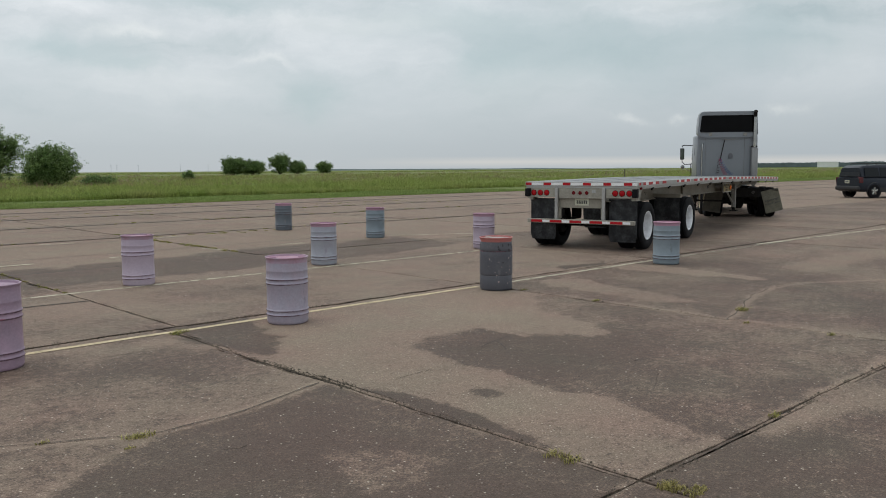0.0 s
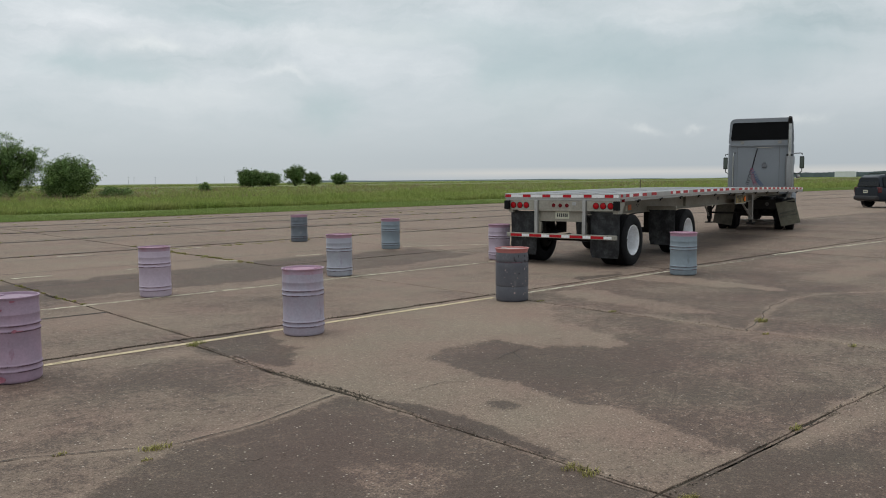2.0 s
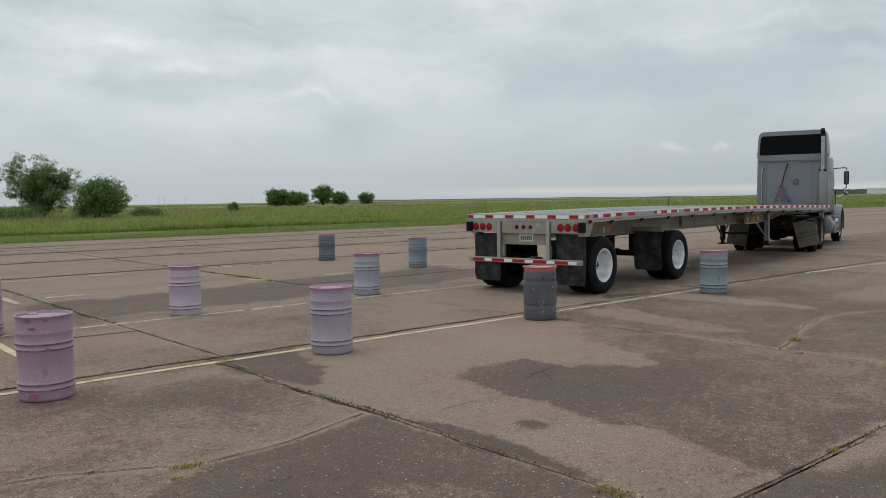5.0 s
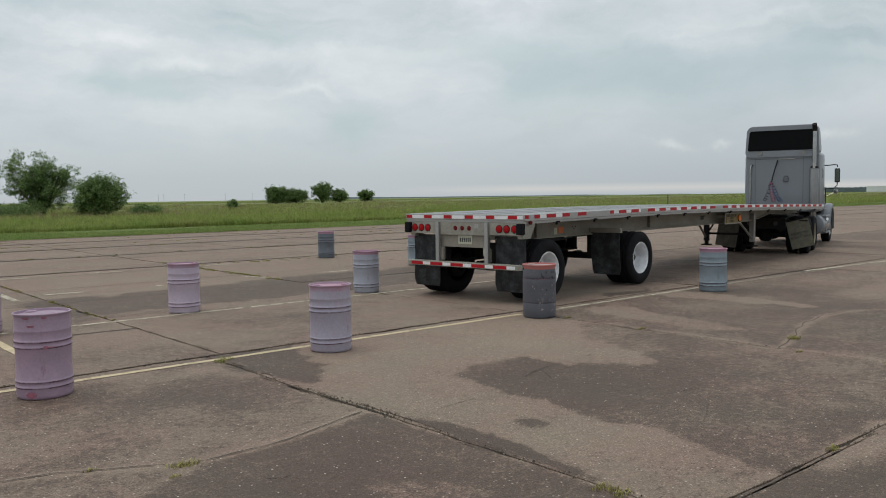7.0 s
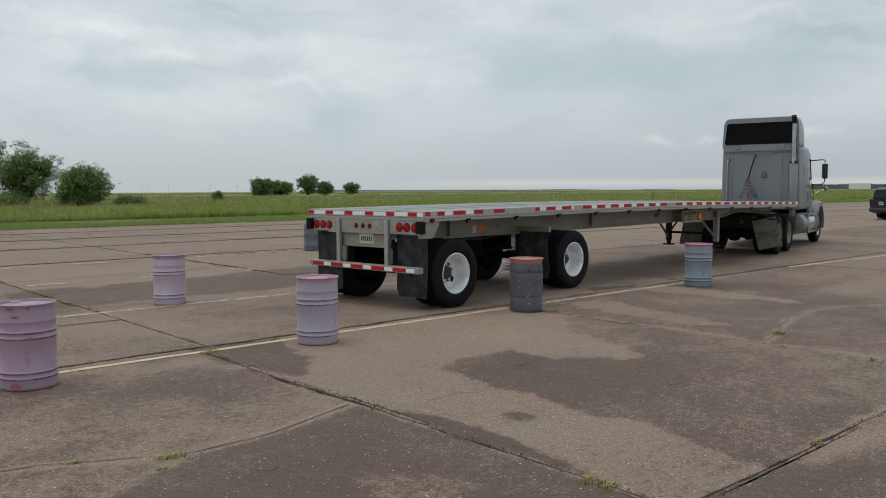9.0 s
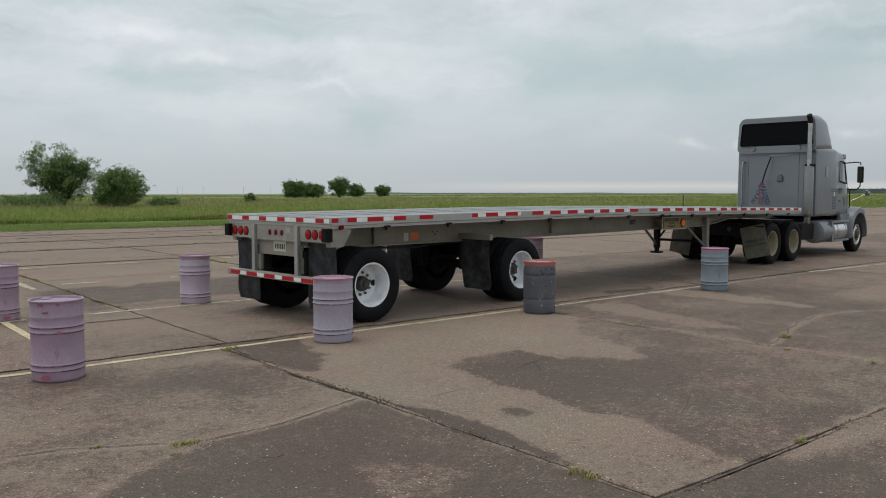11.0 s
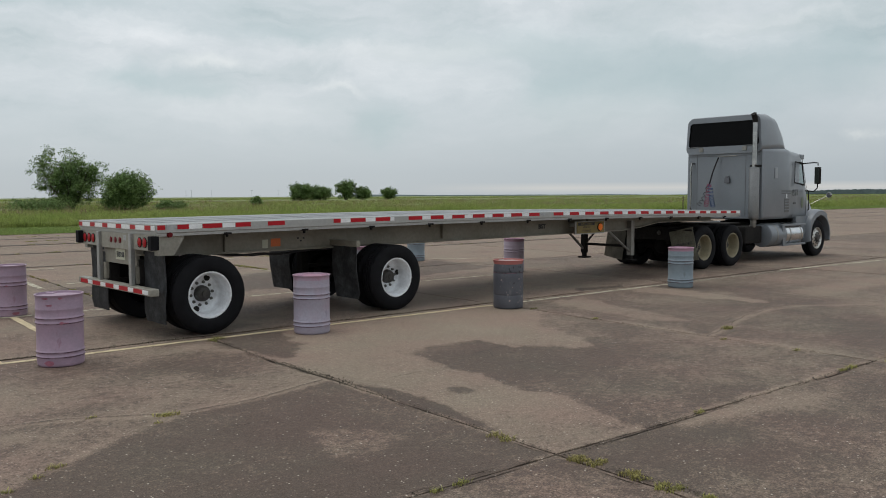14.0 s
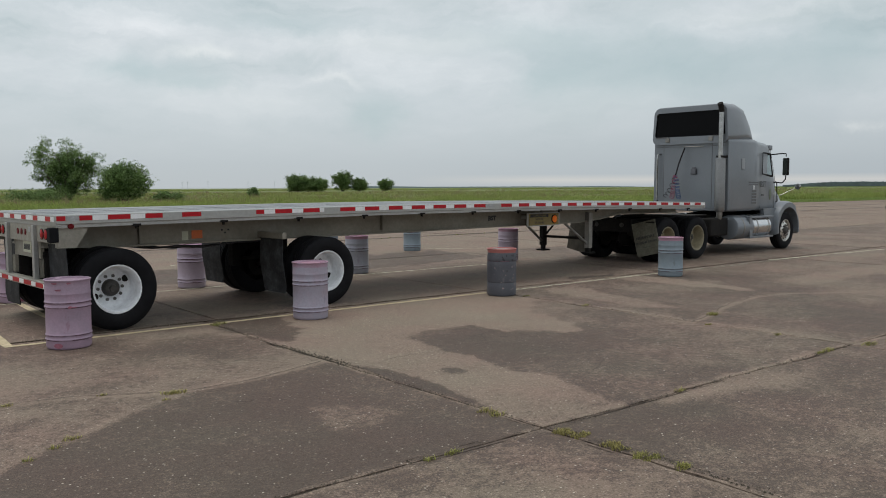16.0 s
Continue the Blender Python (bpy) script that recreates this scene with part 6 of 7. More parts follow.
def build_tractor():
    t = empty("truck_tractor", "silver grey sleeper-cab truck tractor with a raised roof fairing", "truck")
    # frame rails and rear gear
    for s in (-1, 1):
        part("frame_rail", box(nb(), -1.25, 5.7, s * 0.42 - 0.04, s * 0.42 + 0.04, 0.70, 0.97), BLACK, t)
    for x in (-1.2, 0.0, 1.3, 2.4):
        part("cross_member", box(nb(), x - 0.06, x + 0.06, -0.39, 0.39, 0.72, 0.94), BLACK, t)
    bm = nb()
    lathe(bm, [(0, 0.0), (0.42, 0.0), (0.47, 0.02), (0.47, 0.05), (0, 0.06)], pose(0.05, 0, 0.985), 28)
    box(bm, -0.35, 0.45, -0.35, 0.35, 0.94, 0.985)
    part("fifth_wheel", bm, BLACK, t, "greasy black coupling plate")
    for x in (-0.63, 0.63):
        bm = nb()
        rod(bm, (x, -0.85, TYRE_R), (x, 0.85, TYRE_R), 0.075, None, 14)
        lathe(bm, [(0, -0.2), (0.12, -0.17), (0.19, -0.05), (0.19, 0.05), (0.12, 0.17), (0, 0.2)], pose(x, 0, TYRE_R), 20)
        part("drive_axle", bm, BLACK, t, smooth=40)
        for s in (-1, 1):
            bm = nb()
            box(bm, x - 0.5, x + 0.3, s * 0.46 - 0.04, s * 0.46 + 0.04, 0.58, 0.66, 0.01)
            rod(bm, (x - 0.4, s * 0.46, 0.62), (x - 0.4, s * 0.46, 0.86), 0.12, None, 14)
            part("air_spring", bm, BLACK, t)
    # dark bulk down to the crossbar is added to blacken the underside
    bm = nb()
    loft(bm, [section(2.5, 0.3, 0.32, 0.5, 1.02, 0.08), section(3.3, 0.34, 0.36, 0.42, 1.05, 0.1), section(4.2, 0.36, 0.38, 0.38, 1.06, 0.1), section(5.4, 0.34, 0.36, 0.45, 1.06, 0.1)])
    part("gearbox", bm, BLACK, t)
    for s in (-1, 1):
        part("battery_box", box(nb(), 1.5, 2.35, *sorted((s * 0.5, s * 0.98)), 0.48, 0.92, 0.03), BLACK, t, "dark steel battery box")
    bm = nb()
    rod(bm, (-0.45, 0, 0.62), (2.5, 0, 0.72), 0.055, None, 12)
    part("drive_shaft", bm, BLACK, t)
    part("rear_crossbar", box(nb(), -1.3, -1.2, -0.6, 0.6, 0.68, 0.98, 0.01), BLACK, t)
    for s in (-1, 1):
        bm = nb()
        lathe(bm, [(0, 0), (0.05, 0.0), (0.055, 0.01), (0.05, 0.025), (0, 0.03)], pose(-1.3, s * 0.35, 0.84, 0, -90, 0), 16)
        # coloured with the dark hub material instead of red
        part("tail_lamp", bm, HUB, t, "small round dark tail lamp")
    part("deck_plate", box(nb(), 1.25, 2.05, -0.55, 0.55, 0.985, 1.0), HUB, t, "tread plate behind the cab")
    for s in (-1, 1):
        # quarter fenders hang rods and flaps
        bm = nb()
        rod(bm, (-1.22, s * 0.4, 0.92), (-1.22, s * 1.16, 0.92), 0.022, None, 8)
        part("flap_hanger", bm, BLACK, t)
        m = pose(-1.24, s * 0.88, 0.93, -14 if s < 0 else 9, 6, 6 if s < 0 else -4)
        bm = nb()
        loft(bm, [[m @ Vector((dx + 0.05 * (z / -0.78) ** 2, y, z)) for dx, y in ((-0.006, -0.29), (-0.006, 0.29), (0.006, 0.29), (0.006, -0.29))] for z in (0.0, -0.2, -0.4, -0.6, -0.76)])
        flap = part("mud_flap", bm, OLDFLAP if s < 0 else BROWNFLAP, t, "weathered pale mud flap with dark lettering" if s < 0 else "dirty brown mud flap")
        if s < 0:
            face = m @ pose(-0.014, 0, -0.30, 0, -3, 0) @ pose(0, 0, 0, 90, 0, -90)
            lettering("flap_letters", "NEWPORT", 0.095, INK, flap, face @ pose(0, -0.06, 0), "", 1.0)
            lettering("flap_letters", "STUDENT DRIVER", 0.07, INK, flap, m @ pose(-0.004, 0, -0.47, 0, -5, 0) @ pose(0, 0, 0, 90, 0, -90), "", 0.95)
            lettering("flap_letters", "=====", 0.04, INK, flap, m @ pose(0.002, 0, -0.58, 0, -6, 0) @ pose(0, 0, 0, 90, 0, -90), "", 1.6)
    # cab and sleeper: one rounded shell
    bm = nb()
    loft(bm, [section(2.13, 1.07, 1.06, 1.10, 2.88, 0.05), section(2.17, 1.105, 1.09, 1.08, 2.90, 0.09), section(3.45, 1.105, 1.09, 1.08, 2.93, 0.11), section(3.72, 1.085, 1.06, 1.10, 2.90, 0.13),
              section(3.80, 1.04, 1.01, 1.08, 2.90, 0.14), section(4.45, 1.0, 0.95, 1.05, 2.86, 0.16), section(4.68, 0.985, 0.89, 1.05, 2.72, 0.16), section(5.10, 0.94, 0.80, 1.05, 1.98, 0.14)])
    body = part("cab_body", bm, CAB, t, "silver grey sleeper cab", smooth=35)
    # hood falling towards the nose, with the wheel arches beside it
    bm = nb()
    loft(bm, [section(5.0, 0.93, 0.78, 0.80, 1.92, 0.2), section(5.3, 0.86, 0.70, 0.78, 1.80, 0.22), section(5.75, 0.78, 0.62, 0.76, 1.62, 0.24), section(6.02, 0.70, 0.56, 0.78, 1.40, 0.22), section(6.10, 0.60, 0.5, 0.85, 1.25, 0.18)])
    part("hood", bm, CAB, t, "sloping silver grey hood", smooth=50)
    for s in (-1, 1):
        bm = nb()
        ring = []
        for k in range(15):
            a = radians(-12 + 204 * k / 14)
            x, z = FRONT_AXLE + 0.05, TYRE_R + 0.06
            ro, ri = (0.66 + (0.10 if 60 < math.degrees(a) < 150 else 0.0), 0.58)
            rows = [(x + ro * math.cos(a), s * 0.72, z + ro * math.sin(a)), (x + ro * math.cos(a), s * 1.13, z + ro * math.sin(a) - 0.02), (x + (ro - 0.03) * math.cos(a), s * 1.19, z + (ro - 0.05) * math.sin(a)),
                    (x + ri * math.cos(a), s * 1.19, z + ri * math.sin(a)), (x + ri * math.cos(a), s * 0.72, z + ri * math.sin(a))]
            ring.append(rows)
        loft(bm, ring)
        part("front_fender", bm, CAB, t, "rounded grey front fender", smooth=45)
        # skirt between fender and steps
        bm = nb()
        prism(bm, [(4.05, 1.12), (4.98, 1.12), (4.75, 0.88), (4.55, 0.52), (4.30, 0.50), (4.12, 0.9)], *sorted((s * 0.96, s * 1.05)))
        part("step_skirt", bm, CAB, t)
        # fuel tank with straps and steps
        bm = nb()
        lathe(bm, [(0, 0), (0.24, 0.0), (0.295, 0.02), (0.31, 0.06), (0.31, 1.72), (0.295, 1.76), (0.24, 1.78), (0, 1.78)], pose(2.45, s * 0.90, 0.665, 0, 90, 0), 36)
        tank = part("fuel_tank", bm, CAB, t, "round grey fuel tank", smooth=40)
        part("tank_sleeve", lathe(nb(), [(0.3105, 0), (0.3135, 0.003), (0.3135, 0.92), (0.3105, 0.923)], pose(3.26, s * 0.90, 0.665, 0, 90, 0), 36), TANKALU, tank, "polished aluminium tank wall", smooth=40)
        for x in (2.75, 3.45, 4.05):
            part("tank_strap", lathe(nb(), [(0.311, 0), (0.316, 0.002), (0.316, 0.05), (0.311, 0.052)], pose(x, s * 0.90, 0.665, 0, 90, 0), 36), STEEL, tank)
        for z, x0 in ((0.915, 3.05), (0.395, 3.1)):
            part("step", box(nb(), x0, 4.35, *sorted((s * 1.02, s * 1.2)), z - 0.025, z + 0.025, 0.008), CAB, t, "grey entry step")
        bm = nb()
        prism(bm, [(3.02, 0.94), (3.14, 0.94), (3.22, 0.37), (3.08, 0.37)], *sorted((s * 1.17, s * 1.2)))
        part("step_support", bm, CAB, t)
        # door outline, side glass and handle
        y = s * 1.0
        def sy(x, z):
            return s * ((1.03 if x < 3.8 else 1.03 - (x - 3.8) * 0.06) - (z - 1.08) * 0.03 + 0.004)
        glass = [(4.02, 2.04), (4.70, 1.98), (4.54, 2.58), (4.06, 2.60)]
        g = [(x, sy(x, z) + s * 0.002, z) for x, z in glass]
        part("side_window", panel(nb(), g if s < 0 else list(reversed(g)), 0.008), GLASS, t, "pale reflecting side window")
        for a, b in zip(glass, glass[1:] + glass[:1]):
            pts = [(p[0], sy(*p) + s * 0.006, p[1]) for p in (a, b)]
            part("window_seal", tube(nb(), pts, 0.022, 6), BLACK, t)
        seam = [(3.88, 2.70), (3.88, 1.12), (4.78, 1.12), (4.86, 1.92), (4.58, 2.70), (3.88, 2.70)]
        part("door_seam", tube(nb(), [(x, sy(x, z) + s * 0.0, z) for x, z in seam], 0.006, 5), CABTRIM, t)
        part("door_handle", box(nb(), 3.96, 4.10, *sorted((sy(4.1, 1.5), sy(4.1, 1.5) + s * 0.03)), 1.46, 1.51, 0.008), CABTRIM, t)
        part("sleeper_vent", box(nb(), 2.72, 2.88, *sorted((s * 1.08, s * 1.118)), 2.14, 2.42, 0.012), CABLIGHT, t, "small hatch on the sleeper side")
        part("grab_bar", tube(nb(), [(4.92, sy(4.9, 1.3), 1.28), (4.92, sy(4.9, 1.3) + s * 0.04, 1.30), (4.90, sy(4.9, 1.7) + s * 0.04, 1.82), (4.90, sy(4.9, 1.8), 1.84)], 0.014, 8), BLACK, t)
        # west-coast mirror on its hoop
        mx, my = 4.60, s * 1.37
        part("mirror_arm", tube(nb(), [(4.60, s * 0.93, 2.56), (4.52, s * 1.3, 2.58), (mx, my, 2.57), (mx, my, 2.5)], 0.016, 8), BLACK, t)
        part("mirror_arm", tube(nb(), [(4.75, s * 0.97, 1.82), (4.66, s * 1.25, 1.80), (mx, my, 1.90), (mx, my, 2.0)], 0.016, 8), BLACK, t)
        mir = part("mirror", box(nb(), mx - 0.04, mx + 0.05, my - 0.08, my + 0.08, 2.0, 2.46, 0.025), BLACK, t, "tall black side mirror")
        part("mirror_glass", box(nb(), mx - 0.046, mx - 0.041, my - 0.06, my + 0.06, 2.03, 2.43), MIRROR, mir)
        part("hood_mirror_arm", tube(nb(), [(5.45, s * 0.82, 1.45), (5.55, s * 1.0, 1.56), (5.62, s * 1.18, 1.66)], 0.010, 6), CHROME, t)
        bm = nb()
        lathe(bm, [(0, -0.045), (0.05, -0.04), (0.078, -0.01), (0.082, 0.01), (0.074, 0.016), (0, 0.016)], pose(5.64, s * 1.24, 1.70, 0, -90, 0), 24)
        part("hood_mirror", bm, CHROME, t, "small round hood mirror", smooth=50)
        part("head_lamp", box(nb(), 5.85, 6.06, *sorted((s * 0.62, s * 0.86)), 0.95, 1.2, 0.05), GLASS, t)
    part("windscreen", panel(nb(), [(4.73, 0.80, 2.64), (4.73, -0.80, 2.64), (5.09, -0.74, 2.02), (5.09, 0.74, 2.02)], -0.01), GLASS, t, "sloping windscreen")
    part("sun_visor", box(nb(), 4.55, 4.76, -0.92, 0.92, 2.68, 2.82, 0.03), CAB, t)
    part("bumper", box(nb(), 5.96, 6.15, -1.10, 1.10, 0.38, 0.70, 0.07), CAB, t, "front bumper")
    part("grille", box(nb(), 6.06, 6.13, -0.42, 0.42, 0.86, 1.3, 0.02), CHROME, t)
    # side vents and marks on the sleeper
    for k in range(5):
        part("side_vent", box(nb(), 3.30, 3.52, -1.112, -1.103, 1.26 + k * 0.075, 1.31 + k * 0.075), CABTRIM, t)
    side = pose(0, 0, 0, 90, 0, 0)
    lettering("door_letters", "BST", 0.24, GREYINK, t, pose(4.06, -1.024, 1.76) @ pose(0, 0, 0, 0, 0, 3.5) @ side, "dark grey letters on the cab side")
    for k in range(2):
        part("lettering_bar", box(nb(), 3.12, 3.62, -1.109, -1.103, 1.74 + k * 0.06, 1.765 + k * 0.06), GREYINK, t)
    part("white_sticker", box(nb(), 3.36, 3.42, -1.110, -1.103, 1.62, 1.74), WHITE, t)
    bm = nb()
    lathe(bm, [(0.0, 0.012), (0.07, 0.01), (0.08, 0.0)], pose(4.52, -0.995, 1.5) @ SIDE @ Matrix.Diagonal((0.8, 2.0, 1, 1)), 20)
    part("side_badge", bm, material("badge_green", (0.19, 0.22, 0.16), rough=0.5), t, smooth=50)
    # roof fairing with a dark window in its back
    rings = [(2.05, 1.09, 1.03, 2.80, 3.76, 0.17), (2.10, 1.10, 1.04, 2.80, 3.78, 0.18), (2.6, 1.09, 1.02, 2.82, 3.805, 0.2), (3.0, 1.06, 0.99, 2.84, 3.74, 0.22), (3.25, 1.02, 0.94, 2.85, 3.57, 0.22), (3.45, 0.99, 0.91, 2.86, 3.37, 0.18), (3.58, 0.96, 0.89, 2.86, 3.12, 0.1), (3.63, 0.94, 0.88, 2.86, 2.98, 0.05)]
    bm = nb()
    loft(bm, [section(*r, n=7) for r in rings], caps=(False, True))
    fair = part("roof_fairing", bm, CAB, t, "tall grey roof fairing with a wide black window", smooth=40)
    outer, inner = section(2.05, 1.09, 1.03, 2.80, 3.76, 0.17, n=7), section(2.05, 1.013, 0.955, 2.995, 3.625, 0.07, n=7)
    deep = section(2.085, 1.003, 0.945, 3.005, 3.615, 0.07, n=7)
    bm = nb()
    loft(bm, [outer, inner], caps=(False, False))
    part("fairing_lip", bm, CAB, fair, smooth=30)
    bm = nb()
    loft(bm, [inner, deep], caps=(False, True))
    part("rear_window", bm, DARKIN, fair, "black tinted rear window of the fairing")
    for s in (-1, 1):
        part("fairing_latch", box(nb(), 2.02, 2.06, s * 0.62 - 0.06, s * 0.62 + 0.06, 2.86, 2.97, 0.01), STEEL, fair)
        part("fairing_bar", tube(nb(), [(2.04, s * 0.60, 2.985), (2.04, s * 0.98, 2.985)], 0.012, 6), CABTRIM, fair)
    # back wall of the sleeper: seams, handle, lamp, hoses
    part("back_seam", tube(nb(), [(2.128, 0.78, 1.16), (2.128, 0.78, 2.80)], 0.006, 5), CABTRIM, t)
    part("back_seam", tube(nb(), [(2.128, -0.62, 1.16), (2.128, -0.62, 2.80)], 0.006, 5), CABTRIM, t)
    part("back_seam", tube(nb(), [(2.128, 1.0, 2.74), (2.128, -1.0, 2.74)], 0.006, 5), CABTRIM, t)
    part("back_handle", tube(nb(), [(2.13, 0.86, 2.56), (2.05, 0.90, 2.56), (2.04, 0.92, 2.45), (2.04, 0.92, 1.35), (2.13, 0.90, 1.25)], 0.024, 8), CHROME, t, "upright grab handle")
    lampm = part("work_lamp", box(nb(), 2.06, 2.13, -0.20, -0.05, 2.02, 2.17, 0.02), GREYINK, t, "small square lamp on the back wall")
    part("lamp_hood", box(nb(), 2.07, 2.13, -0.17, -0.08, 2.17, 2.21, 0.01), GREYINK, lampm)
    part("hose_rail", tube(nb(), [(2.05, 0.14, 2.73), (2.05, -0.40, 2.73)], 0.012, 6), STEEL, t)
    part("hose_pole", tube(nb(), [(2.04, 0.11, 2.70), (1.93, 0.20, 2.32), (1.88, 0.27, 1.98)], 0.018, 8), BLACK, t, "springy black hose pole")
    part("hose_ring", tube(nb(), helix((1.88, 0.27, 2.0), (1.88, 0.27, 1.93), 0.055, 3), 0.008, 6), REDHOSE, t)
    part("air_hose", tube(nb(), helix((1.88, 0.28, 1.95), (1.5, 0.13, 1.42), 0.055, 8, 12, 0.06), 0.0085, 6), REDHOSE, t, "coiled red air hose")
    part("air_hose", tube(nb(), helix((1.88, 0.24, 1.95), (1.5, -0.08, 1.42), 0.055, 8, 12, 0.08), 0.0085, 6), BLUEHOSE, t, "coiled blue air hose")
    part("power_cable", tube(nb(), helix((1.88, 0.30, 1.92), (1.6, 0.42, 1.44), 0.05, 5, 12, 0.08), 0.0085, 6), BLACKHOSE, t, "coiled black cable")
    # one upright exhaust behind the sleeper
    ex, ey = 1.95, -0.95
    bm = nb()
    lathe(bm, [(0.10, 0.0), (0.122, 0.03), (0.127, 0.08), (0.127, 1.31), (0.12, 1.325), (0.07, 1.33)], pose(ex, ey, 1.08), 28)
    part("muffler", bm, SHIELD, t, "perforated bright exhaust shield", smooth=40)
    bm = nb()
    tube(bm, [(ex, ey, 2.42), (ex, ey, 3.2), (ex, ey, 3.56)], 0.06, 20)
    part("exhaust_pipe", bm, CHROME, t, "tall bright exhaust pipe", smooth=40)
    bm = nb()
    tube(bm, [(ex, ey, 3.55), (ex - 0.005, ey, 3.61), (ex - 0.03, ey, 3.68), (ex - 0.085, ey, 3.76)], 0.068, 20)
    part("exhaust_tip", bm, BLACK, t, "sooty exhaust tip", smooth=40)
    part("exhaust_clamp", box(nb(), ex - 0.05, 2.14, ey - 0.1, ey + 0.1, 2.43, 2.48, 0.01), BLACK, t)
    part("exhaust_elbow", tube(nb(), [(ex, ey, 1.12), (ex, ey, 0.95), (ex + 0.15, ey + 0.15, 0.82), (ex + 0.5, ey + 0.35, 0.8)], 0.075, 14), STEEL, t, smooth=50)
    wheels = []
    for x in (-0.63, 0.63):
        for s in (-1, 1):
            wheels.append(wheel_pair(t, "wheel", "dusty tan wheel with dual tyres", x, s, 1.16, TANRIM))
    for s in (-1, 1):
        wheels.append(wheel_pair(t, "wheel", "bright alloy front wheel", FRONT_AXLE, s, 1.14, ALURIM, dual=False))
    return t, wheels


TRACTOR, TRACTOR_WHEELS = build_tractor()


# ---- the parked car ----
def build_car():
    paint = material("car_paint", (0.014, 0.018, 0.028), rough=0.35, metal=0.2, vary=0.08, scale=2, bump=0, coat=0.15, spec=0.3)
    trim = material("car_trim", (0.018, 0.018, 0.02), rough=0.6, vary=0.2, bump=0.05)
    tint = material("car_glass", (0.008, 0.010, 0.012), rough=0.08, vary=0.05, bump=0, spec=0.2)
    lamp = material("car_lamp", (0.09, 0.012, 0.016), rough=0.2, vary=0.1, bump=0)
    c = empty("parked_car", "dark blue sport utility car parked on the concrete", "car", pose(48.2, 15.9, 0.004, 0, 0, -29))
    bm = nb()
    loft(bm, [section(-2.35, 0.78, 0.84, 0.42, 1.05, 0.12), section(-2.2, 0.9, 0.88, 0.34, 1.10, 0.16), section(-1.0, 0.93, 0.90, 0.30, 1.10, 0.16), section(1.0, 0.93, 0.90, 0.30, 1.08, 0.16),
              section(1.9, 0.92, 0.84, 0.32, 1.02, 0.18), section(2.35, 0.84, 0.7, 0.40, 0.90, 0.16)])
    part("body", bm, paint, c, smooth=40)
    bm = nb()
    loft(bm, [section(-2.18, 0.84, 0.66, 1.05, 1.60, 0.1), section(-1.95, 0.87, 0.68, 1.05, 1.72, 0.12), section(-0.6, 0.88, 0.70, 1.05, 1.76, 0.12), section(0.4, 0.87, 0.68, 1.05, 1.72, 0.12), section(1.15, 0.82, 0.62, 1.05, 1.12, 0.03)])
    part("roof", bm, paint, c, smooth=40)
    for s in (-1, 1):
        for x0, x1 in ((-2.0, -1.1), (-1.02, -0.25), (-0.17, 0.55)):
            g = [(x0, s * 0.865, 1.13), (x1, s * 0.865, 1.13), (x1 - (0.25 if x1 > 0 else 0.02), s * 0.735, 1.60), (x0 + 0.02, s * 0.735, 1.60)]
            part("side_window", panel(nb(), g if s < 0 else list(reversed(g)), 0.012), tint, c)
        part("roof_rack", tube(nb(), [(-1.7, s * 0.6, 1.74), (-1.6, s * 0.6, 1.82), (-0.1, s * 0.6, 1.83), (0.1, s * 0.6, 1.75)], 0.022, 6), trim, c, "black roof rail")
        part("tail_lamp", box(nb(), -2.33, -2.12, *sorted((s * 0.72, s * 0.905)), 0.80, 1.10, 0.03), lamp, c)
        part("cladding", box(nb(), -1.1, 0.95, *sorted((s * 0.92, s * 0.945)), 0.32, 0.55, 0.01), trim, c)
        part("door_mirror", box(nb(), 0.55, 0.72, *sorted((s * 0.9, s * 1.08)), 1.1, 1.25, 0.03), paint, c)
        for x in (-1.42, 1.42):
            bm = nb()
            lathe(bm, [(0.21, -0.1), (0.30, -0.11), (0.36, -0.09), (0.37, 0), (0.36, 0.09), (0.30, 0.11), (0.21, 0.1), (0.21, -0.1)], pose(x, s * 0.84, 0.37) @ SIDE, 32)
            wheel = part("wheel", bm, RUBBER, c, smooth=40)
            bm = nb()
            lathe(bm, [(0.22, -0.09), (0.22, 0.07), (0.20, 0.08), (0.19, 0.05), (0, 0.04)], pose(x, s * 0.84, 0.37) @ Matrix.Diagonal((1, -s, 1, 1)) @ SIDE, 24)
            bmesh.ops.recalc_face_normals(bm, faces=bm.faces)
            part("rim", bm, trim, wheel)
            for k in range(5):
                a = 6.283 * k / 5 + 0.3
                bm = nb()
                rod(bm, (x + 0.03 * math.cos(a), s * 0.92, 0.37 + 0.03 * math.sin(a)), (x + 0.2 * math.cos(a), s * 0.915, 0.37 + 0.2 * math.sin(a)), 0.035, 0.045, 6)
                part("spoke", bm, ALURIM, wheel)
            bm = nb()
            lathe(bm, [(0.40, -0.02), (0.42, 0.0), (0.44, 0.03), (0.46, 0.0)], pose(x, s * 0.9, 0.38) @ Matrix.Diagonal((1, -s, 1, 1)) @ SIDE, 32)
            bmesh.ops.recalc_face_normals(bm, faces=bm.faces)
            part("wheel_arch", bm, trim, c)
    part("rear_window", panel(nb(), [(-2.21, 0.78, 1.14), (-2.21, -0.78, 1.14), (-2.10, -0.64, 1.58), (-2.10, 0.64, 1.58)], 0.03), tint, c)
    part("windscreen", panel(nb(), [(1.13, 0.7, 1.14), (0.5, 0.6, 1.66), (0.5, -0.6, 1.66), (1.13, -0.7, 1.14)], 0.02), tint, c)
    part("rear_bumper", box(nb(), -2.42, -2.2, -0.86, 0.86, 0.40, 0.64, 0.08), trim, c)
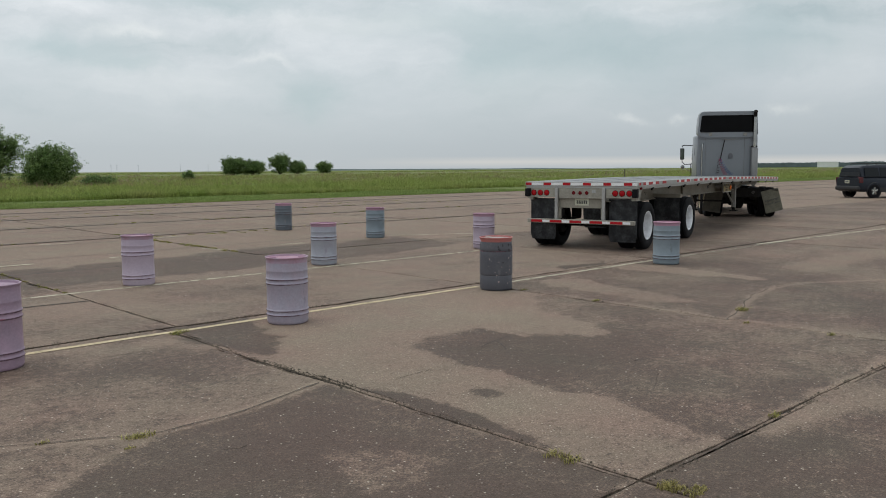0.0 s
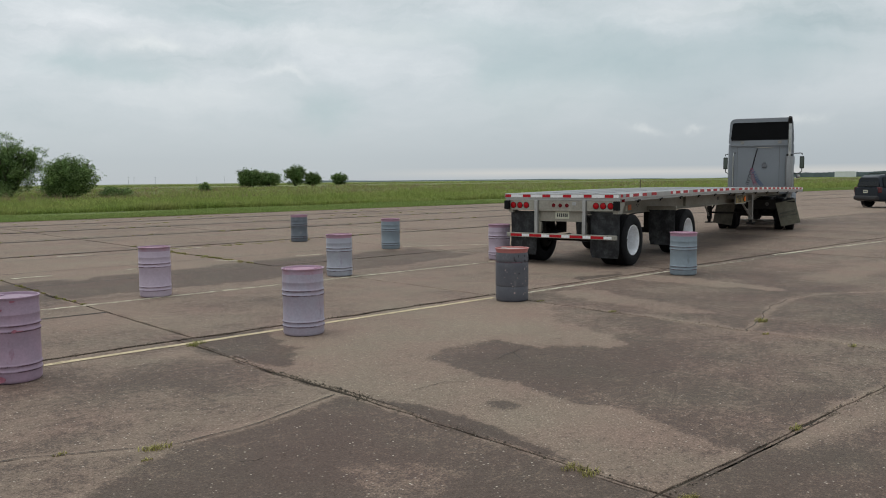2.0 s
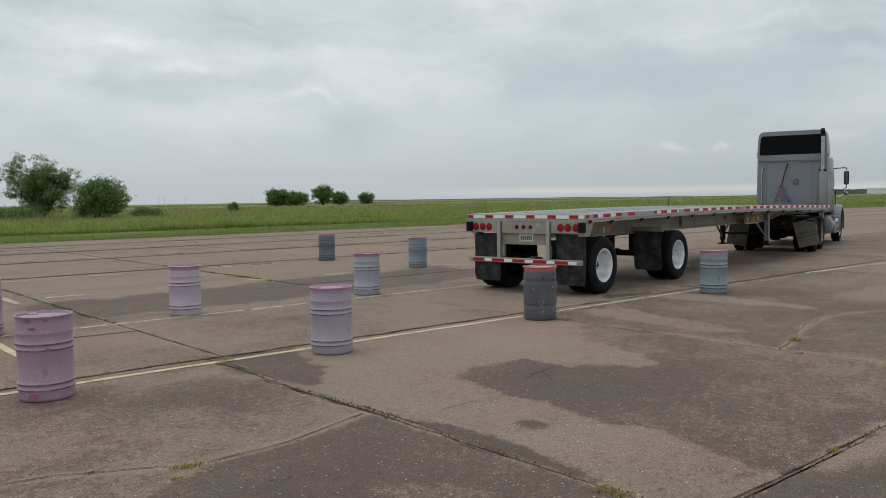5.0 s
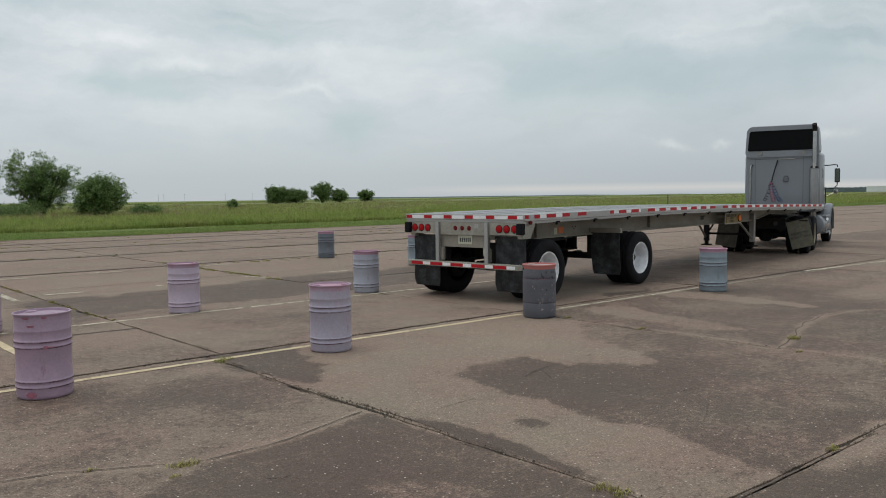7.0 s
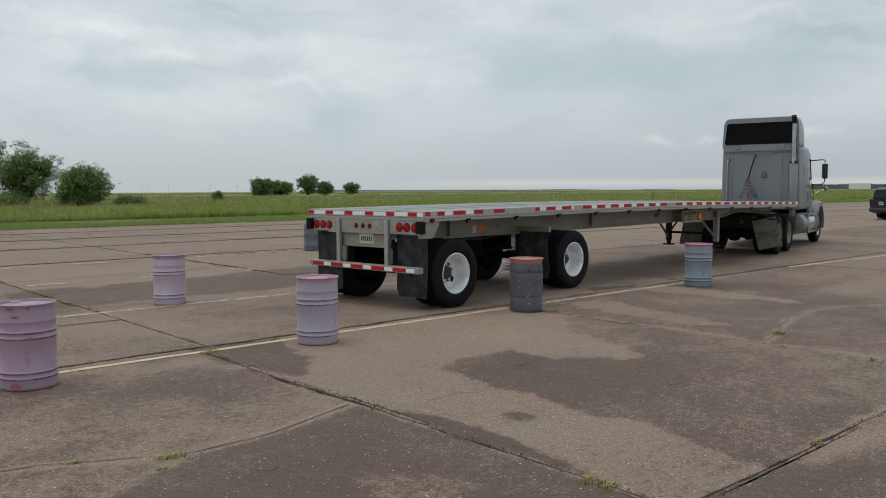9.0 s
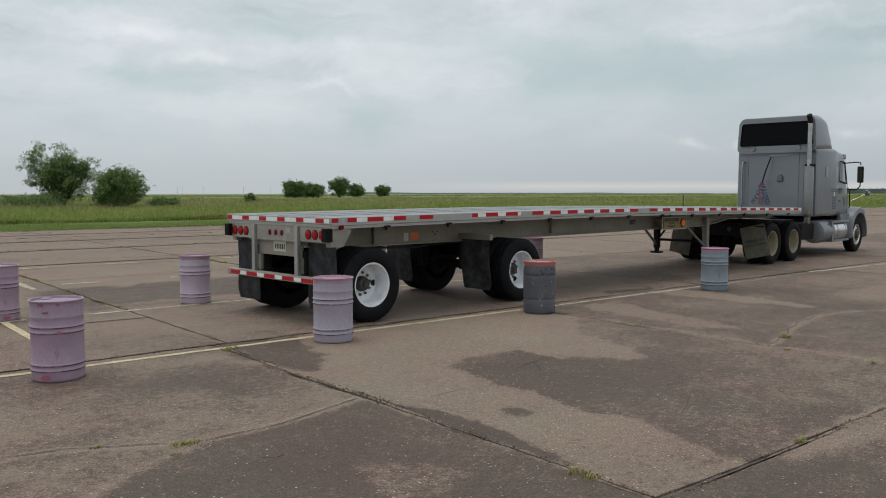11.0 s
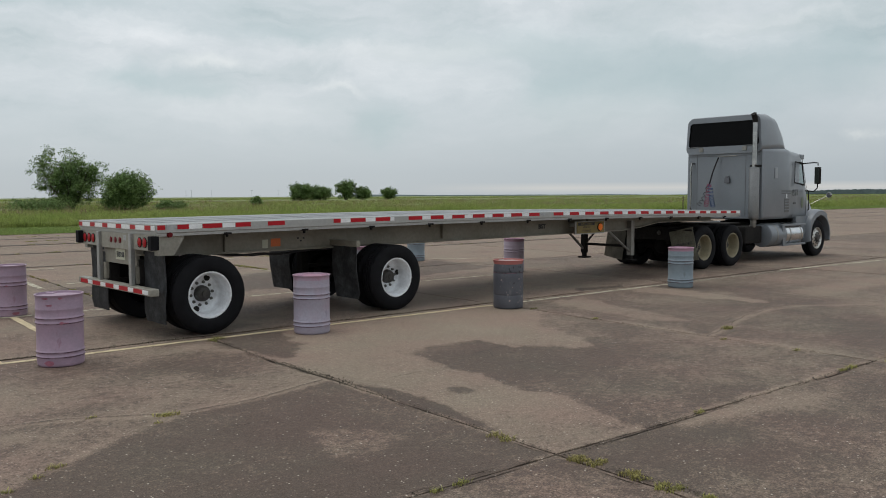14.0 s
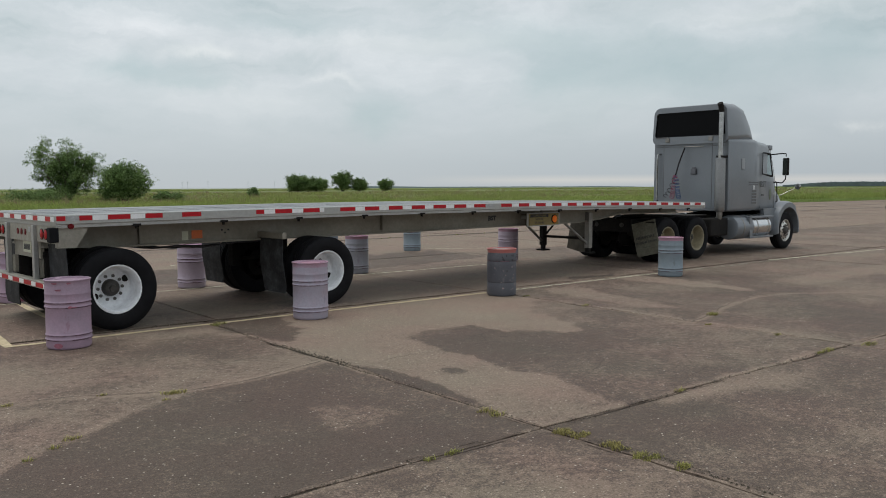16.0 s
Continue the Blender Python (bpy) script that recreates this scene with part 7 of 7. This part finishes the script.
    plate = part("licence_plate", box(nb(), -2.375, -2.355, -0.16, 0.16, 0.78, 0.94), PLATE, c)
    part("plate_bar", box(nb(), -2.379, -2.376, -0.12, 0.12, 0.83, 0.89), GREYINK, plate)
    part("wiper", tube(nb(), [(-2.255, 0.0, 1.16), (-2.245, 0.35, 1.2)], 0.012, 5), trim, c)
    return c


build_car()


# ---- what moves ----
# seconds; the trailer's rear end in metres and its heading; the tractor's heading
RUN = [
    (0.0, 14.111, 10.606, 14.03, 36.16),
    (0.5, 13.804, 10.568, 13.27, 33.36),
    (1.0, 13.450, 10.535, 12.53, 29.93),
    (1.5, 13.099, 10.508, 11.96, 27.15),
    (2.0, 12.795, 10.487, 11.37, 24.20),
    (2.5, 12.495, 10.470, 10.92, 21.57),
    (3.0, 12.177, 10.450, 10.52, 18.95),
    (3.5, 11.825, 10.421, 10.22, 17.38),
    (4.0, 11.523, 10.398, 9.87, 16.68),
    (4.5, 11.168, 10.364, 9.57, 16.63),
    (5.0, 10.799, 10.328, 9.25, 17.03),
    (5.5, 10.417, 10.294, 8.88, 17.70),
    (6.0, 10.023, 10.263, 8.48, 18.41),
    (6.5, 9.618, 10.232, 8.04, 18.88),
    (7.0, 9.208, 10.197, 7.65, 18.77),
    (7.5, 8.771, 10.165, 7.13, 18.03),
    (8.0, 8.296, 10.130, 6.66, 17.07),
    (8.5, 7.819, 10.092, 6.30, 16.32),
    (9.0, 7.339, 10.056, 5.97, 14.47),
    (9.5, 6.869, 10.032, 5.57, 12.25),
    (10.0, 6.399, 10.009, 5.26, 9.85),
    (10.5, 5.937, 9.986, 5.03, 7.52),
    (11.0, 5.489, 9.961, 4.90, 5.50),
    (11.5, 5.062, 9.937, 4.83, 4.06),
    (12.0, 4.657, 9.908, 4.77, 3.50),
    (12.5, 4.227, 9.892, 4.62, 2.69),
    (13.0, 3.841, 9.874, 4.48, 2.43),
    (13.5, 3.577, 9.860, 4.37, 2.10),
    (14.0, 3.311, 9.851, 4.25, 2.29),
    (14.5, 2.970, 9.851, 4.13, 2.58),
    (15.0, 2.658, 9.838, 4.07, 2.95),
    (15.5, 2.421, 9.825, 4.08, 3.08),
    (16.0, 2.090, 9.812, 4.10, 3.03),
]
ROLL_END = (141.2, 121.5)            # how far the trailer's and the tractor's wheels have turned by the end, degrees


def motions():
    trailer, tractor, rolls = [], [], [[], []]
    turned, last = [0.0, 0.0], None
    for t, x, y, a, b in RUN:
        ca, sa, cb, sb = math.cos(radians(a)), math.sin(radians(a)), math.cos(radians(b)), math.sin(radians(b))
        kx, ky = x + KINGPIN * ca, y + KINGPIN * sa
        mid = (x + 2.3 * ca, y + 2.3 * sa)
        if last:
            m0, k0 = last
            turned[0] += ((mid[0] - m0[0]) * ca + (mid[1] - m0[1]) * sa) / TYRE_R
            turned[1] += ((kx - k0[0]) * cb + (ky - k0[1]) * sb) / TYRE_R
        last = (mid, (kx, ky))
        trailer.append((t, pose(x, y, 0.006, 0, 0, a)))
        tractor.append((t, pose(kx, ky, 0.006, 0, 0, b)))
        for i in (0, 1):
            rolls[i].append((t, math.degrees(turned[i])))
    walk(TRAILER, trailer)
    walk(TRACTOR, tractor)
    for wheels, roll, last in ((TRAILER_WHEELS, rolls[0], ROLL_END[0]), (TRACTOR_WHEELS, rolls[1], ROLL_END[1])):
        for w in wheels:
            p = w.matrix_basis.translation.copy()
            walk(w, [(t, pose(p.x, p.y, p.z, 0, a - roll[-1][1] + last, 0)) for t, a in roll])


motions()
